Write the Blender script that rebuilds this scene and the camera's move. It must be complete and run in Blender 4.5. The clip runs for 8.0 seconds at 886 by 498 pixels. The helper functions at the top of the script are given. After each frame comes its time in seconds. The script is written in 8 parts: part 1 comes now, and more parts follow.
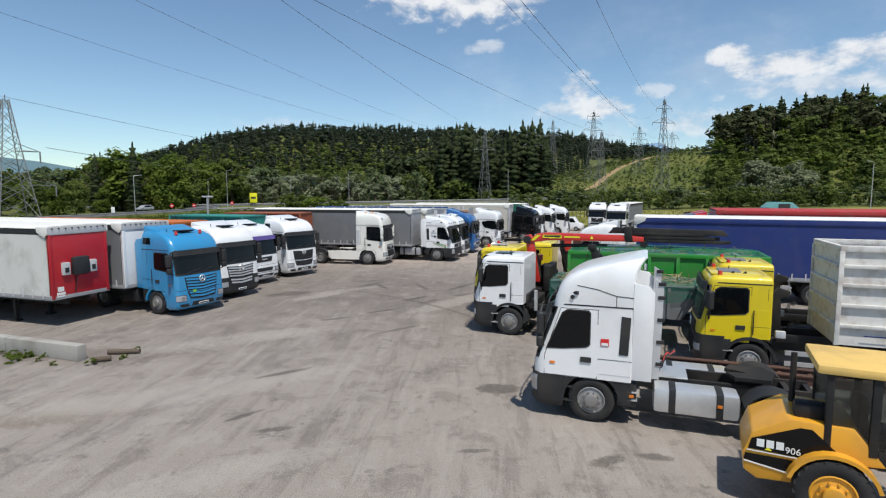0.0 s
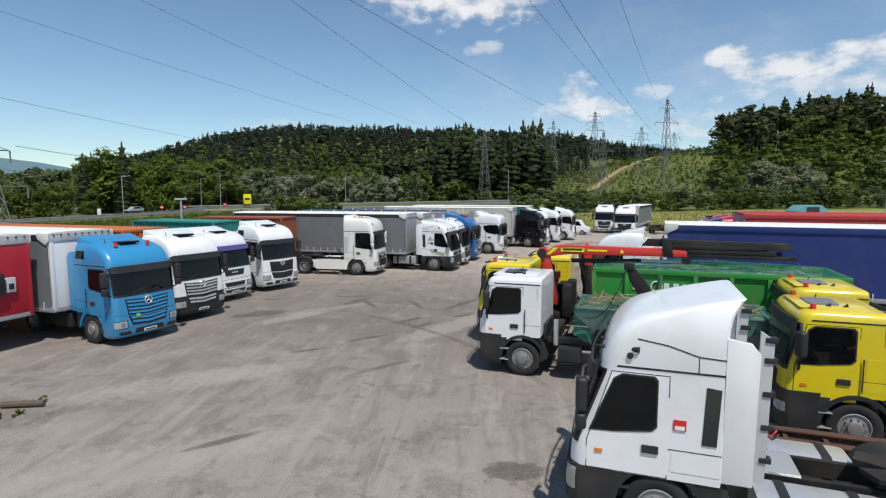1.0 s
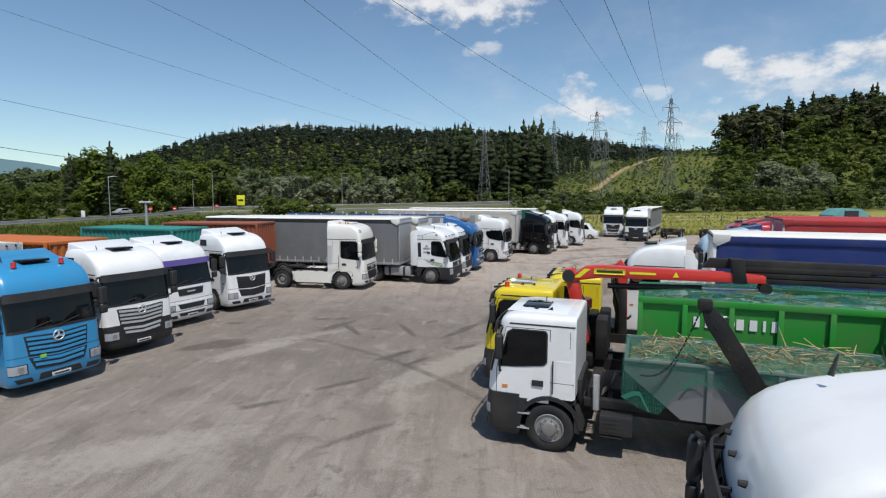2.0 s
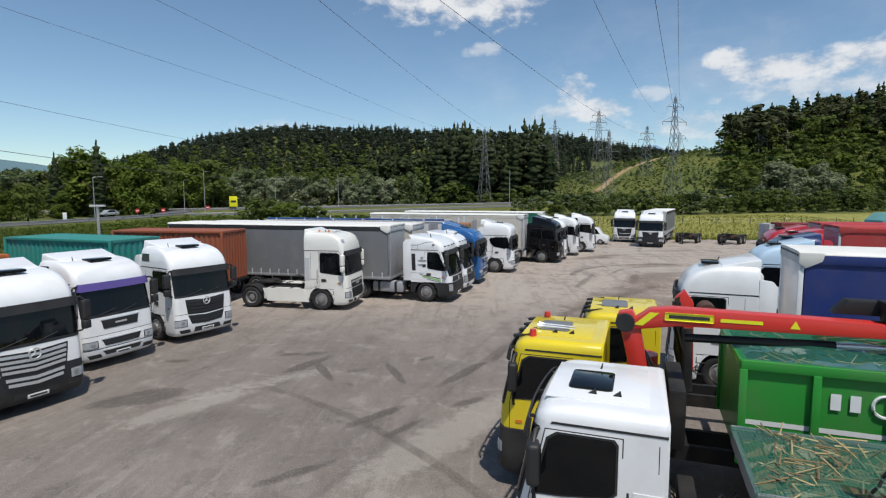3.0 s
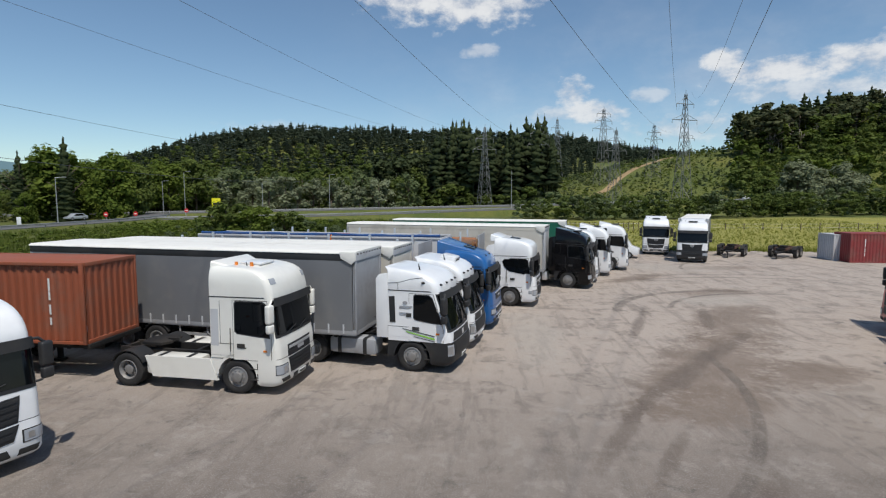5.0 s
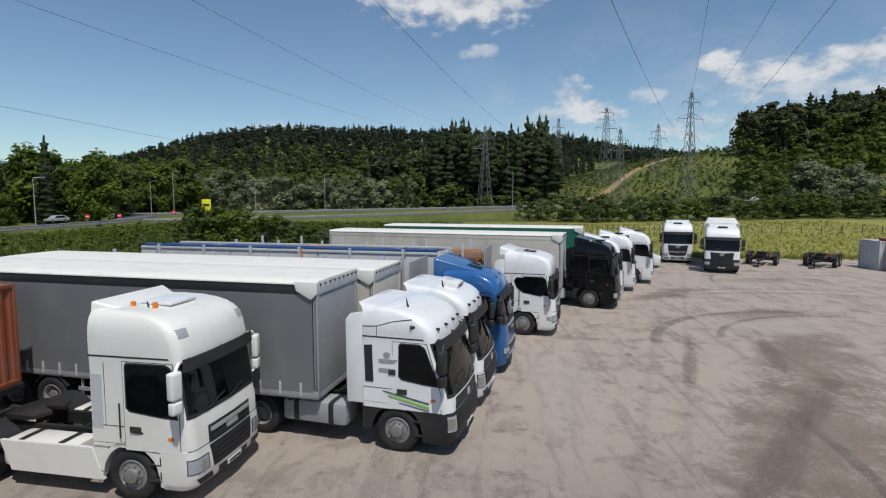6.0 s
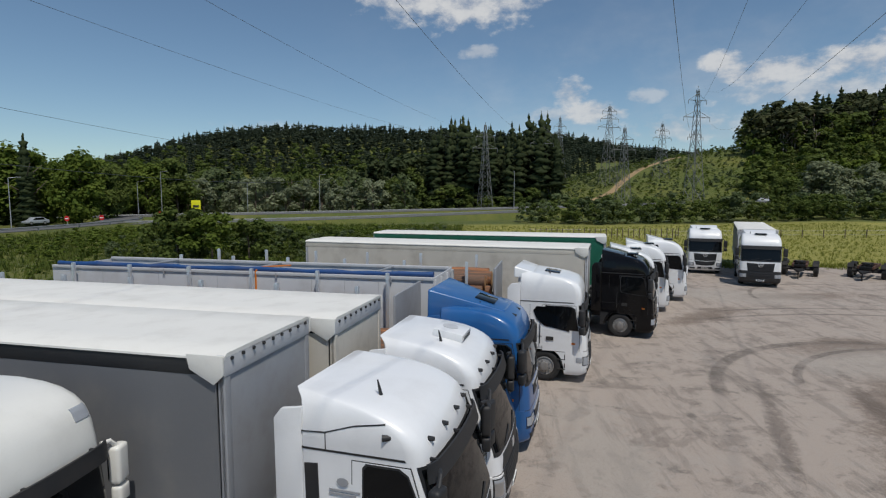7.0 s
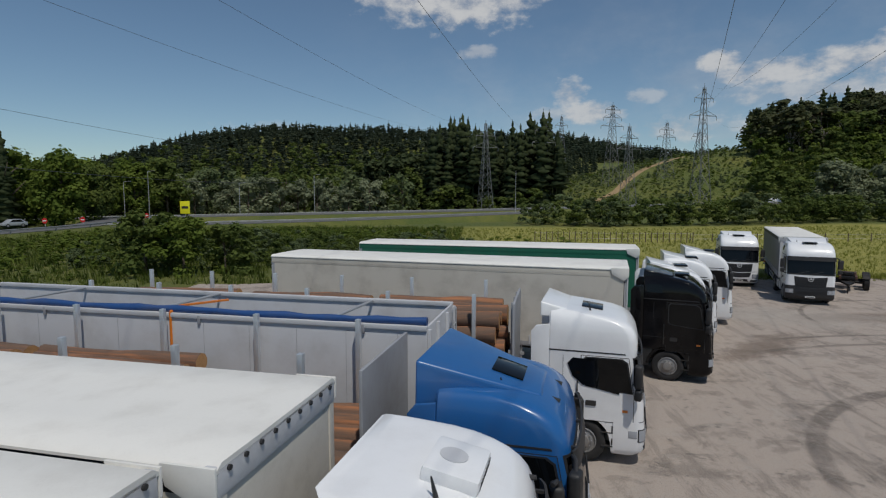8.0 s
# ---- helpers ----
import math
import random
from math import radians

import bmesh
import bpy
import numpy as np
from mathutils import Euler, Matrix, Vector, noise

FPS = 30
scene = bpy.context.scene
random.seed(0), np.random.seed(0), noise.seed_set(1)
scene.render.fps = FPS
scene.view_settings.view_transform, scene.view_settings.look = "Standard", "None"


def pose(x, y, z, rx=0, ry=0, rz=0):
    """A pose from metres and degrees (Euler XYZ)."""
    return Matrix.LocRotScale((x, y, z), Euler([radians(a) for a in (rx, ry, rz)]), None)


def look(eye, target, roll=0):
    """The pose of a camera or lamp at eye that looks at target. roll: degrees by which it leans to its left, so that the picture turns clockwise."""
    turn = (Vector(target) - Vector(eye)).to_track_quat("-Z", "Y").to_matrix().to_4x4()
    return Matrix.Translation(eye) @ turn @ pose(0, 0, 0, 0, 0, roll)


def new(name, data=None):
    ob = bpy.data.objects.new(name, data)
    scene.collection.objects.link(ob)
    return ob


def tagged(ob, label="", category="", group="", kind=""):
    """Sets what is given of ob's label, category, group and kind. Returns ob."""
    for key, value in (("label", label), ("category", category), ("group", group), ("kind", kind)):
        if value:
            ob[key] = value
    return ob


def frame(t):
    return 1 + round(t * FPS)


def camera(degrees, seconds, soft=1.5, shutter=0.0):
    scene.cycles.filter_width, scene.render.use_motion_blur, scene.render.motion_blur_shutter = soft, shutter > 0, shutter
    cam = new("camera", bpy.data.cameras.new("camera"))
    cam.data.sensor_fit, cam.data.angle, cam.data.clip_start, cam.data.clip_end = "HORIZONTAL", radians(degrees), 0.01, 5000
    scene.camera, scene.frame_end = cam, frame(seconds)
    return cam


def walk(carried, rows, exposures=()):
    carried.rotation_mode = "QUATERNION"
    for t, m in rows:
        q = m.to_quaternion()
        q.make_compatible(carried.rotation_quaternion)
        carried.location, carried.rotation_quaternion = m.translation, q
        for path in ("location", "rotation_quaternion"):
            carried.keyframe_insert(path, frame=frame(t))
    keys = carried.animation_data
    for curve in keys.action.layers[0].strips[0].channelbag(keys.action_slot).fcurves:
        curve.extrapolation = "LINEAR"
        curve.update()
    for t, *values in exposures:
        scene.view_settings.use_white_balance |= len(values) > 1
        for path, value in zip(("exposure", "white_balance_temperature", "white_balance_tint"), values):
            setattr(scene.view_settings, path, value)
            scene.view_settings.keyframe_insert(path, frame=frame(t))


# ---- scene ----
# ---- camera ----
cam = camera(77.8, 8.0, soft=1.2)
ROWS = [  # seconds, x, y, z, tilt, lean, turn
    (0.0, 1.975, -0.159, 5.311, -5.90, -0.01, 4.20),
    (0.5, 1.869, 1.899, 5.355, -5.85, 0.00, 4.15),
    (1.0, 1.753, 4.052, 5.402, -5.81, 0.01, 4.10),
    (1.5, 1.627, 6.296, 5.452, -5.77, 0.02, 4.06),
    (2.0, 1.494, 8.626, 5.504, -5.73, 0.02, 4.01),
    (2.5, 1.353, 11.037, 5.559, -5.69, 0.03, 3.96),
    (3.0, 1.206, 13.523, 5.616, -5.66, 0.04, 3.92),
    (3.5, 1.054, 16.074, 5.676, -5.63, 0.05, 3.87),
    (4.0, 0.898, 18.683, 5.739, -5.60, 0.05, 3.82),
    (4.5, 0.740, 21.339, 5.804, -5.57, 0.06, 3.78),
    (5.0, 0.579, 24.031, 5.872, -5.55, 0.07, 3.73),
    (5.5, 0.418, 26.748, 5.943, -5.53, 0.08, 3.69),
    (6.0, 0.256, 29.475, 6.016, -5.51, 0.08, 3.64),
    (6.5, 0.096, 32.198, 6.091, -5.50, 0.09, 3.60),
    (7.0, -0.061, 34.903, 6.170, -5.48, 0.10, 3.55),
    (7.5, -0.216, 37.572, 6.251, -5.47, 0.11, 3.51),
    (8.0, -0.366, 40.188, 6.335, -5.47, 0.11, 3.46),
]
walk(cam, [(t, pose(x, y, z, 0, 0, turn) @ pose(0, 0, 0, 90 + tilt, 0, 0) @ pose(0, 0, 0, 0, 0, lean))
           for t, x, y, z, tilt, lean, turn in ROWS],
     exposures=[(0, 0.16), (2, 0.06), (4, 0.02), (6, -0.14), (7, -0.38), (8, -0.62)])

# ---- light ----
SUN_AZ, SUN_EL = 155.0, 64.0  # azimuth clockwise from +y, elevation
sun_to = Vector((math.sin(radians(SUN_AZ)) * math.cos(radians(SUN_EL)), math.cos(radians(SUN_AZ)) * math.cos(radians(SUN_EL)), math.sin(radians(SUN_EL))))
lamp = bpy.data.lights.new("sun", "SUN")
lamp.energy, lamp.angle, lamp.color = 4.0, radians(1.0), (1.0, 0.95, 0.87)
sun = new("sun", lamp)
sun.matrix_basis = look(sun_to * 200, (0, 0, 0))


# ---- node helpers ----
class Nodes:
    """A thin wrapper for building node trees in a few words."""

    def __init__(self, tree):
        self.t = tree

    def put(self, kind):
        return self.t.nodes.new(kind)

    def wire(self, value, socket):
        if isinstance(value, bpy.types.NodeSocket):
            self.t.links.new(value, socket)
        else:
            socket.default_value = value

    def math(self, op, a, b=0.0, c=0.0):
        n = self.put("ShaderNodeMath")
        n.operation = op
        for v, s in zip((a, b, c), n.inputs):
            self.wire(v, s)
        return n.outputs[0]

    def noise(self, vec, scale, detail=4.0, rough=0.55, distort=0.0):
        n = self.put("ShaderNodeTexNoise")
        self.wire(vec, n.inputs["Vector"])
        n.inputs["Scale"].default_value, n.inputs["Detail"].default_value = scale, detail
        n.inputs["Roughness"].default_value, n.inputs["Distortion"].default_value = rough, distort
        return n.outputs["Fac"]

    def band(self, v, lo, hi, a=0.0, b=1.0):
        n = self.put("ShaderNodeMapRange")
        n.interpolation_type = "SMOOTHSTEP"
        for s, x in zip(n.inputs, (v, lo, hi, a, b)):
            self.wire(x, s)
        return n.outputs[0]

    def mix(self, f, a, b):
        n = self.put("ShaderNodeMix")
        n.data_type = "RGBA"
        self.wire(f, n.inputs[0])
        self.wire((*a, 1) if isinstance(a, tuple) and len(a) == 3 else a, n.inputs[6])
        self.wire((*b, 1) if isinstance(b, tuple) and len(b) == 3 else b, n.inputs[7])
        return n.outputs[2]

    def vec(self, op, a, b):
        n = self.put("ShaderNodeVectorMath")
        n.operation = op
        self.wire(a, n.inputs[0])
        self.wire(b, n.inputs[1])
        return n

    def bump(self, h, strength, dist):
        n = self.put("ShaderNodeBump")
        n.inputs["Strength"].default_value, n.inputs["Distance"].default_value = strength, dist
        self.wire(h, n.inputs["Height"])
        return n.outputs[0]


def start_material(name):
    m = bpy.data.materials.new(name)
    m.use_nodes = True
    return m, Nodes(m.node_tree), m.node_tree.nodes["Principled BSDF"]


MATS = {}


def paint(name, color, rough=0.35, metal=0.0, coat=0.0, dirt=0.12, grain=0.0, dirt_color=(0.16, 0.13, 0.1), scale=1.0):
    """A surface with large stains and fine grain in object space."""
    if name in MATS:
        return MATS[name]
    m, n, p = start_material(name)
    at = n.put("ShaderNodeTexCoord").outputs["Object"]
    big, fine = n.noise(at, 1.3 * scale, 5, 0.6), n.noise(at, 38 * scale, 3, 0.6)
    worn = n.math("MULTIPLY", n.band(big, 0.42, 0.75), dirt)
    worn = n.math("ADD", worn, n.math("MULTIPLY", n.band(fine, 0.5, 0.8), dirt * 0.35))
    n.wire(n.mix(worn, color, dirt_color), p.inputs["Base Color"])
    n.wire(n.math("MULTIPLY_ADD", big, 0.25, rough - 0.1), p.inputs["Roughness"])
    p.inputs["Metallic"].default_value = metal
    p.inputs["Coat Weight"].default_value, p.inputs["Coat Roughness"].default_value = coat, 0.08
    if grain:
        n.wire(n.bump(fine, grain, 0.01), p.inputs["Normal"])
    MATS[name] = m
    return m


def body_paint(name, color):
    return paint("paint_" + name, color, 0.32, 0.0, 0.6, 0.1)


WHITE = body_paint("white", (0.78, 0.79, 0.8))
WARM_WHITE = body_paint("warm_white", (0.76, 0.75, 0.7))
BLUE = body_paint("sky_blue", (0.03, 0.25, 0.5))
MAN_BLUE = body_paint("deep_blue", (0.012, 0.1, 0.3))
NAVY = body_paint("navy", (0.015, 0.03, 0.12))
PALE_BLUE = body_paint("pale_blue", (0.5, 0.66, 0.8))
BLACK_PAINT = paint("paint_black", (0.005, 0.005, 0.006), 0.08, 0, 0.0, 0.02)
BLACK_PAINT.node_tree.nodes["Principled BSDF"].inputs["Specular IOR Level"].default_value = 0.25
YELLOW = body_paint("yellow", (0.72, 0.56, 0.01))
RED_PAINT = body_paint("red", (0.45, 0.015, 0.03))
GREEN = paint("paint_green", (0.02, 0.26, 0.03), 0.45, 0, 0.2, 0.25)
CRANE_RED = paint("crane_red", (0.6, 0.03, 0.02), 0.4, 0, 0.3, 0.2)
CAT_YELLOW = paint("loader_yellow", (0.7, 0.33, 0.02), 0.4, 0, 0.3, 0.25)
PURPLE = body_paint("purple", (0.1, 0.06, 0.28))
PLASTIC = paint("dark_plastic", (0.016, 0.017, 0.019), 0.55, 0, 0, 0.12, 0.15)
DARK = paint("chassis_black", (0.011, 0.011, 0.012), 0.65, 0.2, 0, 0.18, 0.2)
RUBBER = paint("rubber", (0.014, 0.014, 0.015), 0.85, 0, 0, 0.3, 0.4, (0.1, 0.09, 0.08))
STEEL = paint("steel", (0.55, 0.56, 0.57), 0.35, 0.9, 0, 0.3, 0.05)
RIM = paint("rim_grey", (0.3, 0.3, 0.3), 0.5, 0.4, 0, 0.5)
RIM_DARK = paint("rim_dirty", (0.22, 0.2, 0.19), 0.6, 0.3, 0, 0.5)
ALU = paint("aluminium", (0.72, 0.73, 0.74), 0.38, 0.7, 0, 0.2, 0.05)
GREY_STEEL = paint("grey_steel", (0.32, 0.33, 0.35), 0.5, 0.1, 0, 0.3, 0.05)
LIGHT_GREY = paint("light_grey", (0.5, 0.51, 0.53), 0.5, 0.0, 0, 0.2, 0.03)
RUST = paint("rusty_steel", (0.1, 0.05, 0.035), 0.8, 0.2, 0, 0.6, 0.3, (0.05, 0.04, 0.035))
CURTAIN_GREY = paint("curtain_grey", (0.15, 0.155, 0.165), 0.55, 0, 0, 0.3, 0.04, (0.25, 0.24, 0.22))
CURTAIN_WHITE = paint("curtain_white", (0.6, 0.6, 0.57), 0.55, 0, 0, 0.35, 0.04)
CURTAIN_BEIGE = paint("curtain_beige", (0.55, 0.52, 0.46), 0.55, 0, 0, 0.3, 0.04)
CURTAIN_BLUE = paint("curtain_blue", (0.012, 0.03, 0.16), 0.5, 0, 0, 0.12, 0.04)
CURTAIN_GREEN = paint("curtain_green", (0.01, 0.12, 0.07), 0.5, 0, 0, 0.12, 0.04)
CURTAIN_RED = paint("curtain_red", (0.4, 0.03, 0.03), 0.5, 0, 0, 0.2, 0.04)
ROOF_WHITE = paint("roof_tarpaulin", (0.72, 0.71, 0.67), 0.6, 0, 0, 0.15, 0.05)
BULKHEAD_RED = paint("bulkhead_red", (0.42, 0.01, 0.02), 0.4, 0, 0.2, 0.12)
CONT_ORANGE = paint("container_orange", (0.5, 0.13, 0.02), 0.6, 0, 0, 0.3, 0.05)
CONT_BROWN = paint("container_brown", (0.27, 0.07, 0.03), 0.65, 0, 0, 0.35, 0.06)
CONT_TEAL = paint("container_teal", (0.02, 0.22, 0.19), 0.6, 0, 0, 0.3, 0.05)
CONT_RED = paint("container_red", (0.22, 0.03, 0.03), 0.65, 0, 0, 0.35, 0.05)
SKIP_WHITE = paint("skip_white", (0.66, 0.65, 0.62), 0.6, 0, 0, 0.45, 0.08, (0.2, 0.12, 0.08), 2.2)
SKIP_GREY = paint("skip_grey", (0.17, 0.18, 0.19), 0.6, 0.1, 0, 0.5, 0.08)
CONCRETE = paint("concrete", (0.34, 0.33, 0.3), 0.9, 0, 0, 0.5, 0.4)
BLUE_TARP = paint("blue_tarpaulin", (0.012, 0.06, 0.2), 0.5, 0, 0, 0.2, 0.1)
HEDGE_LAMP = paint("lamp_orange", (0.7, 0.2, 0.02), 0.3, 0, 0.3, 0)
LAMP_RED = paint("lamp_red", (0.55, 0.03, 0.02), 0.3, 0, 0.4, 0)
SIGN_YELLOW = paint("sign_yellow", (0.8, 0.75, 0.02), 0.5, 0, 0, 0.05)
SIGN_ORANGE = paint("sign_orange", (0.75, 0.4, 0.02), 0.5, 0, 0, 0.05)
SIGN_RED = paint("sign_red", (0.6, 0.02, 0.02), 0.5, 0, 0, 0.05)
INK = paint("ink", (0.03, 0.03, 0.03), 0.6, 0, 0, 0.05)
LETTER_WHITE = paint("letter_white", (0.75, 0.76, 0.75), 0.5, 0, 0, 0.1)
LIME = paint("stripe_lime", (0.25, 0.55, 0.06), 0.4, 0, 0.2, 0)
GALV = paint("galvanised", (0.45, 0.46, 0.47), 0.5, 0.5, 0, 0.2)
PYLON_STEEL = paint("pylon_steel", (0.2, 0.21, 0.21), 0.6, 0.3, 0, 0.2)
BARK = paint("bark", (0.1, 0.075, 0.055), 0.9, 0, 0, 0.4, 0.6)
LOG_BARK = paint("log_bark", (0.13, 0.085, 0.062), 0.9, 0, 0, 0.9, 0.9, (0.42, 0.17, 0.07), 1.3)
LOG_CUT = paint("log_cut", (0.5, 0.28, 0.12), 0.8, 0, 0, 0.5, 0.2, (0.3, 0.14, 0.06), 3.0)


def gloss(name, color, rough, trans=0.0):
    m, n, p = start_material(name)
    p.inputs["Base Color"].default_value = (*color, 1)
    p.inputs["Roughness"].default_value = rough
    p.inputs["Transmission Weight"].default_value = trans
    p.inputs["IOR"].default_value = 1.5
    return m


GLASS = gloss("dark_glass", (0.004, 0.005, 0.006), 0.03)
GLASS.node_tree.nodes["Principled BSDF"].inputs["IOR"].default_value = 1.35
LENS = gloss("headlamp_lens", (0.34, 0.36, 0.39), 0.06)


# ---- mesh helpers ----
def part(name, bm, material, parent=None, label="", smooth=38):
    """Link a bmesh as one mesh object, under a thing or a part."""
    bmesh.ops.recalc_face_normals(bm, faces=bm.faces)
    if smooth:
        lim = radians(smooth)
        for f in bm.faces:
            f.smooth = True
        for e in bm.edges:
            e.smooth = len(e.link_faces) == 2 and e.calc_face_angle(0) < lim
    me = bpy.data.meshes.new(name)
    bm.to_mesh(me)
    bm.free()
    me.materials.append(material)
    ob = new(name, me)
    if parent:
        ob.parent = parent
    if label:
        ob["label"] = label
    return ob


def reuse(name, me, parent, m, label=""):
    ob = new(name, me)
    ob.parent = parent
    ob.matrix_basis = m
    if label:
        ob["label"] = label
    return ob


def thing(name, m, label, category, group="", kind=""):
    ob = new(name)
    ob.empty_display_size = 0.3
    ob.matrix_basis = m
    return tagged(ob, label, category, group, kind)


def add_box(bm, x0, x1, y0, y1, z0, z1, bevel=0.0, m=None, seg=2):
    vs = [bm.verts.new((x, y, z)) for x in (x0, x1) for y in (y0, y1) for z in (z0, z1)]
    fs = [bm.faces.new([vs[i] for i in q]) for q in ((0, 1, 3, 2), (4, 6, 7, 5), (0, 4, 5, 1), (2, 3, 7, 6), (0, 2, 6, 4), (1, 5, 7, 3))]
    out = vs
    if bevel:
        r = bmesh.ops.bevel(bm, geom=list({e for f in fs for e in f.edges}), offset=bevel, segments=seg, affect="EDGES", profile=0.6)
        out = list({v for f in r["faces"] for v in f.verts} | {v for v in vs if v.is_valid})
    if m:
        bmesh.ops.transform(bm, matrix=m, verts=out)
    return out


def box(x0, x1, y0, y1, z0, z1, bevel=0.0, m=None):
    bm = bmesh.new()
    add_box(bm, x0, x1, y0, y1, z0, z1, bevel, m)
    return bm


def add_prism(bm, pts, axis, a, b, bevel=0.0):
    """Extrude a polygon along an axis: pts are (x, z) for 'y', (y, z) for 'x', (x, y) for 'z'."""
    place = {"y": lambda p, s: (p[0], s, p[1]), "x": lambda p, s: (s, p[0], p[1]), "z": lambda p, s: (p[0], p[1], s)}[axis]
    lo, hi = [bm.verts.new(place(p, a)) for p in pts], [bm.verts.new(place(p, b)) for p in pts]
    k = len(pts)
    fs = [bm.faces.new(lo), bm.faces.new(hi[::-1])] + [bm.faces.new((lo[i], hi[i], hi[(i + 1) % k], lo[(i + 1) % k])) for i in range(k)]
    if bevel:
        bmesh.ops.recalc_face_normals(bm, faces=fs)
        bmesh.ops.bevel(bm, geom=list({e for f in fs for e in f.edges}), offset=bevel, segments=2, affect="EDGES", profile=0.6)


def prism(pts, axis, a, b, bevel=0.0):
    bm = bmesh.new()
    add_prism(bm, pts, axis, a, b, bevel)
    return bm


def add_tube(bm, p, q, r0, r1=None, n=10):
    p, q = Vector(p), Vector(q)
    r1 = r0 if r1 is None else r1
    turn = (q - p).to_track_quat("Z", "Y").to_matrix()
    rings = []
    for c, r in ((p, r0), (q, r1)):
        rings.append([bm.verts.new(c + turn @ Vector((r * math.cos(2 * math.pi * i / n), r * math.sin(2 * math.pi * i / n), 0))) for i in range(n)])
    for i in range(n):
        bm.faces.new((rings[0][i], rings[0][(i + 1) % n], rings[1][(i + 1) % n], rings[1][i]))
    bm.faces.new(rings[0][::-1])
    bm.faces.new(rings[1])


def tube(p, q, r0, r1=None, n=10):
    bm = bmesh.new()
    add_tube(bm, p, q, r0, r1, n)
    return bm


def add_path(bm, pts, r, n=8):
    for p, q in zip(pts, pts[1:]):
        add_tube(bm, p, q, r, n=n)


def add_hose(bm, pts, radii, n=8):
    """One unbroken tube through points; radii: one radius or one for each point."""
    rings = []
    for i, p in enumerate(pts):
        a, b = Vector(pts[max(0, i - 1)]), Vector(pts[min(len(pts) - 1, i + 1)])
        d = (b - a).normalized()
        u = d.cross(Vector((0, 0, 1)) if abs(d.z) < 0.9 else Vector((1, 0, 0))).normalized()
        v = d.cross(u)
        r = radii[i] if isinstance(radii, list) else radii
        rings.append([bm.verts.new(Vector(p) + (u * math.cos(2 * math.pi * k / n) + v * math.sin(2 * math.pi * k / n)) * r) for k in range(n)])
    for a, b in zip(rings, rings[1:]):
        for k in range(n):
            bm.faces.new((a[k], a[(k + 1) % n], b[(k + 1) % n], b[k]))
    bm.faces.new(rings[0][::-1])
    bm.faces.new(rings[-1])


def add_lathe(bm, prof, n=28, m=None, close=False):
    """Turn a profile of (radius, y) about the y axis."""
    rings = []
    for r, y in prof:
        rings.append([bm.verts.new((r * math.cos(2 * math.pi * i / n), y, r * math.sin(2 * math.pi * i / n))) for i in range(n)])
    pairs = list(zip(rings, rings[1:])) + ([(rings[-1], rings[0])] if close else [])
    for a, b in pairs:
        for i in range(n):
            bm.faces.new((a[i], a[(i + 1) % n], b[(i + 1) % n], b[i]))
    if not close:
        bm.faces.new(rings[0][::-1])
        bm.faces.new(rings[-1])
    if m:
        bmesh.ops.transform(bm, matrix=m, verts=[v for g in rings for v in g])


def mesh_only(name, bm, material, smooth=38):
    ob = part(name, bm, material, None, "", smooth)
    me = ob.data
    bpy.data.objects.remove(ob)
    return me


# ---- wheels, shared by all vehicles ----
def make_tyre(r=0.52, w=0.3):
    bm = bmesh.new()
    h = w / 2
    add_lathe(bm, [(r * 0.58, -h * 0.8), (r * 0.72, -h), (r * 0.9, -h), (r * 0.985, -h * 0.82), (r, -h * 0.5), (r * 0.985, -h * 0.47), (r * 0.985, -h * 0.4), (r, -h * 0.37),
                   (r, h * 0.37), (r * 0.985, h * 0.4), (r * 0.985, h * 0.47), (r, h * 0.5), (r * 0.985, h * 0.82), (r * 0.9, h), (r * 0.72, h), (r * 0.58, h * 0.8)], 32, close=True)
    return bm


def make_rim(r=0.52, w=0.3, deep=False):
    """A steel rim whose outer face looks to -y."""
    bm = bmesh.new()
    h = w / 2
    d = 0.05 if deep else -0.06
    add_lathe(bm, [(r * 0.6, h * 0.7), (r * 0.6, -h * 0.86), (r * 0.56, -h * 0.92), (r * 0.52, -h * 0.7), (r * 0.47, -h * 0.3 + d), (r * 0.3, -h * 0.5 + d), (r * 0.27, -h * 0.95 + d),
                   (r * 0.18, -h * 1.02 + d), (0.01, -h * 1.02 + d)], 28)
    for i in range(10):
        a = 2 * math.pi * i / 10
        c = (r * 0.385 * math.cos(a), -h * 0.42 + d, r * 0.385 * math.sin(a))
        add_tube(bm, c, (c[0], c[1] - 0.045, c[2]), 0.02, n=6)
    return bm


TYRE = mesh_only("tyre", make_tyre(), RUBBER)
RIM_FRONT = {k: mesh_only("rim", make_rim(), m) for k, m in (("grey", RIM), ("dirty", RIM_DARK))}
RIM_REAR = {k: mesh_only("rim", make_rim(deep=True), m) for k, m in (("grey", RIM), ("dirty", RIM_DARK))}


def wheel(parent, x, y, z=0.52, rear=False, finish="grey", size=1.0):
    """A wheel on a side of a vehicle; the rim looks outwards."""
    turn = 0 if y < 0 else 180
    w = reuse("wheel", TYRE, parent, pose(x, y, z, 0, 0, turn) @ Matrix.Diagonal((size, 1.08, size, 1)))
    reuse("rim", (RIM_REAR if rear else RIM_FRONT)[finish], w, Matrix.Identity(4))
    return w


# ---- cabs ----
FR = tuple(sg * v for sg, v in [(-1, v) for v in (1, 0.994, 0.978, 0.955, 0.925, 0.89, 0.85, 0.7, 0.45, 0.2)] + [(1, v) for v in (0, 0.2, 0.45, 0.7, 0.85, 0.89, 0.925, 0.955, 0.978, 0.994, 1)])


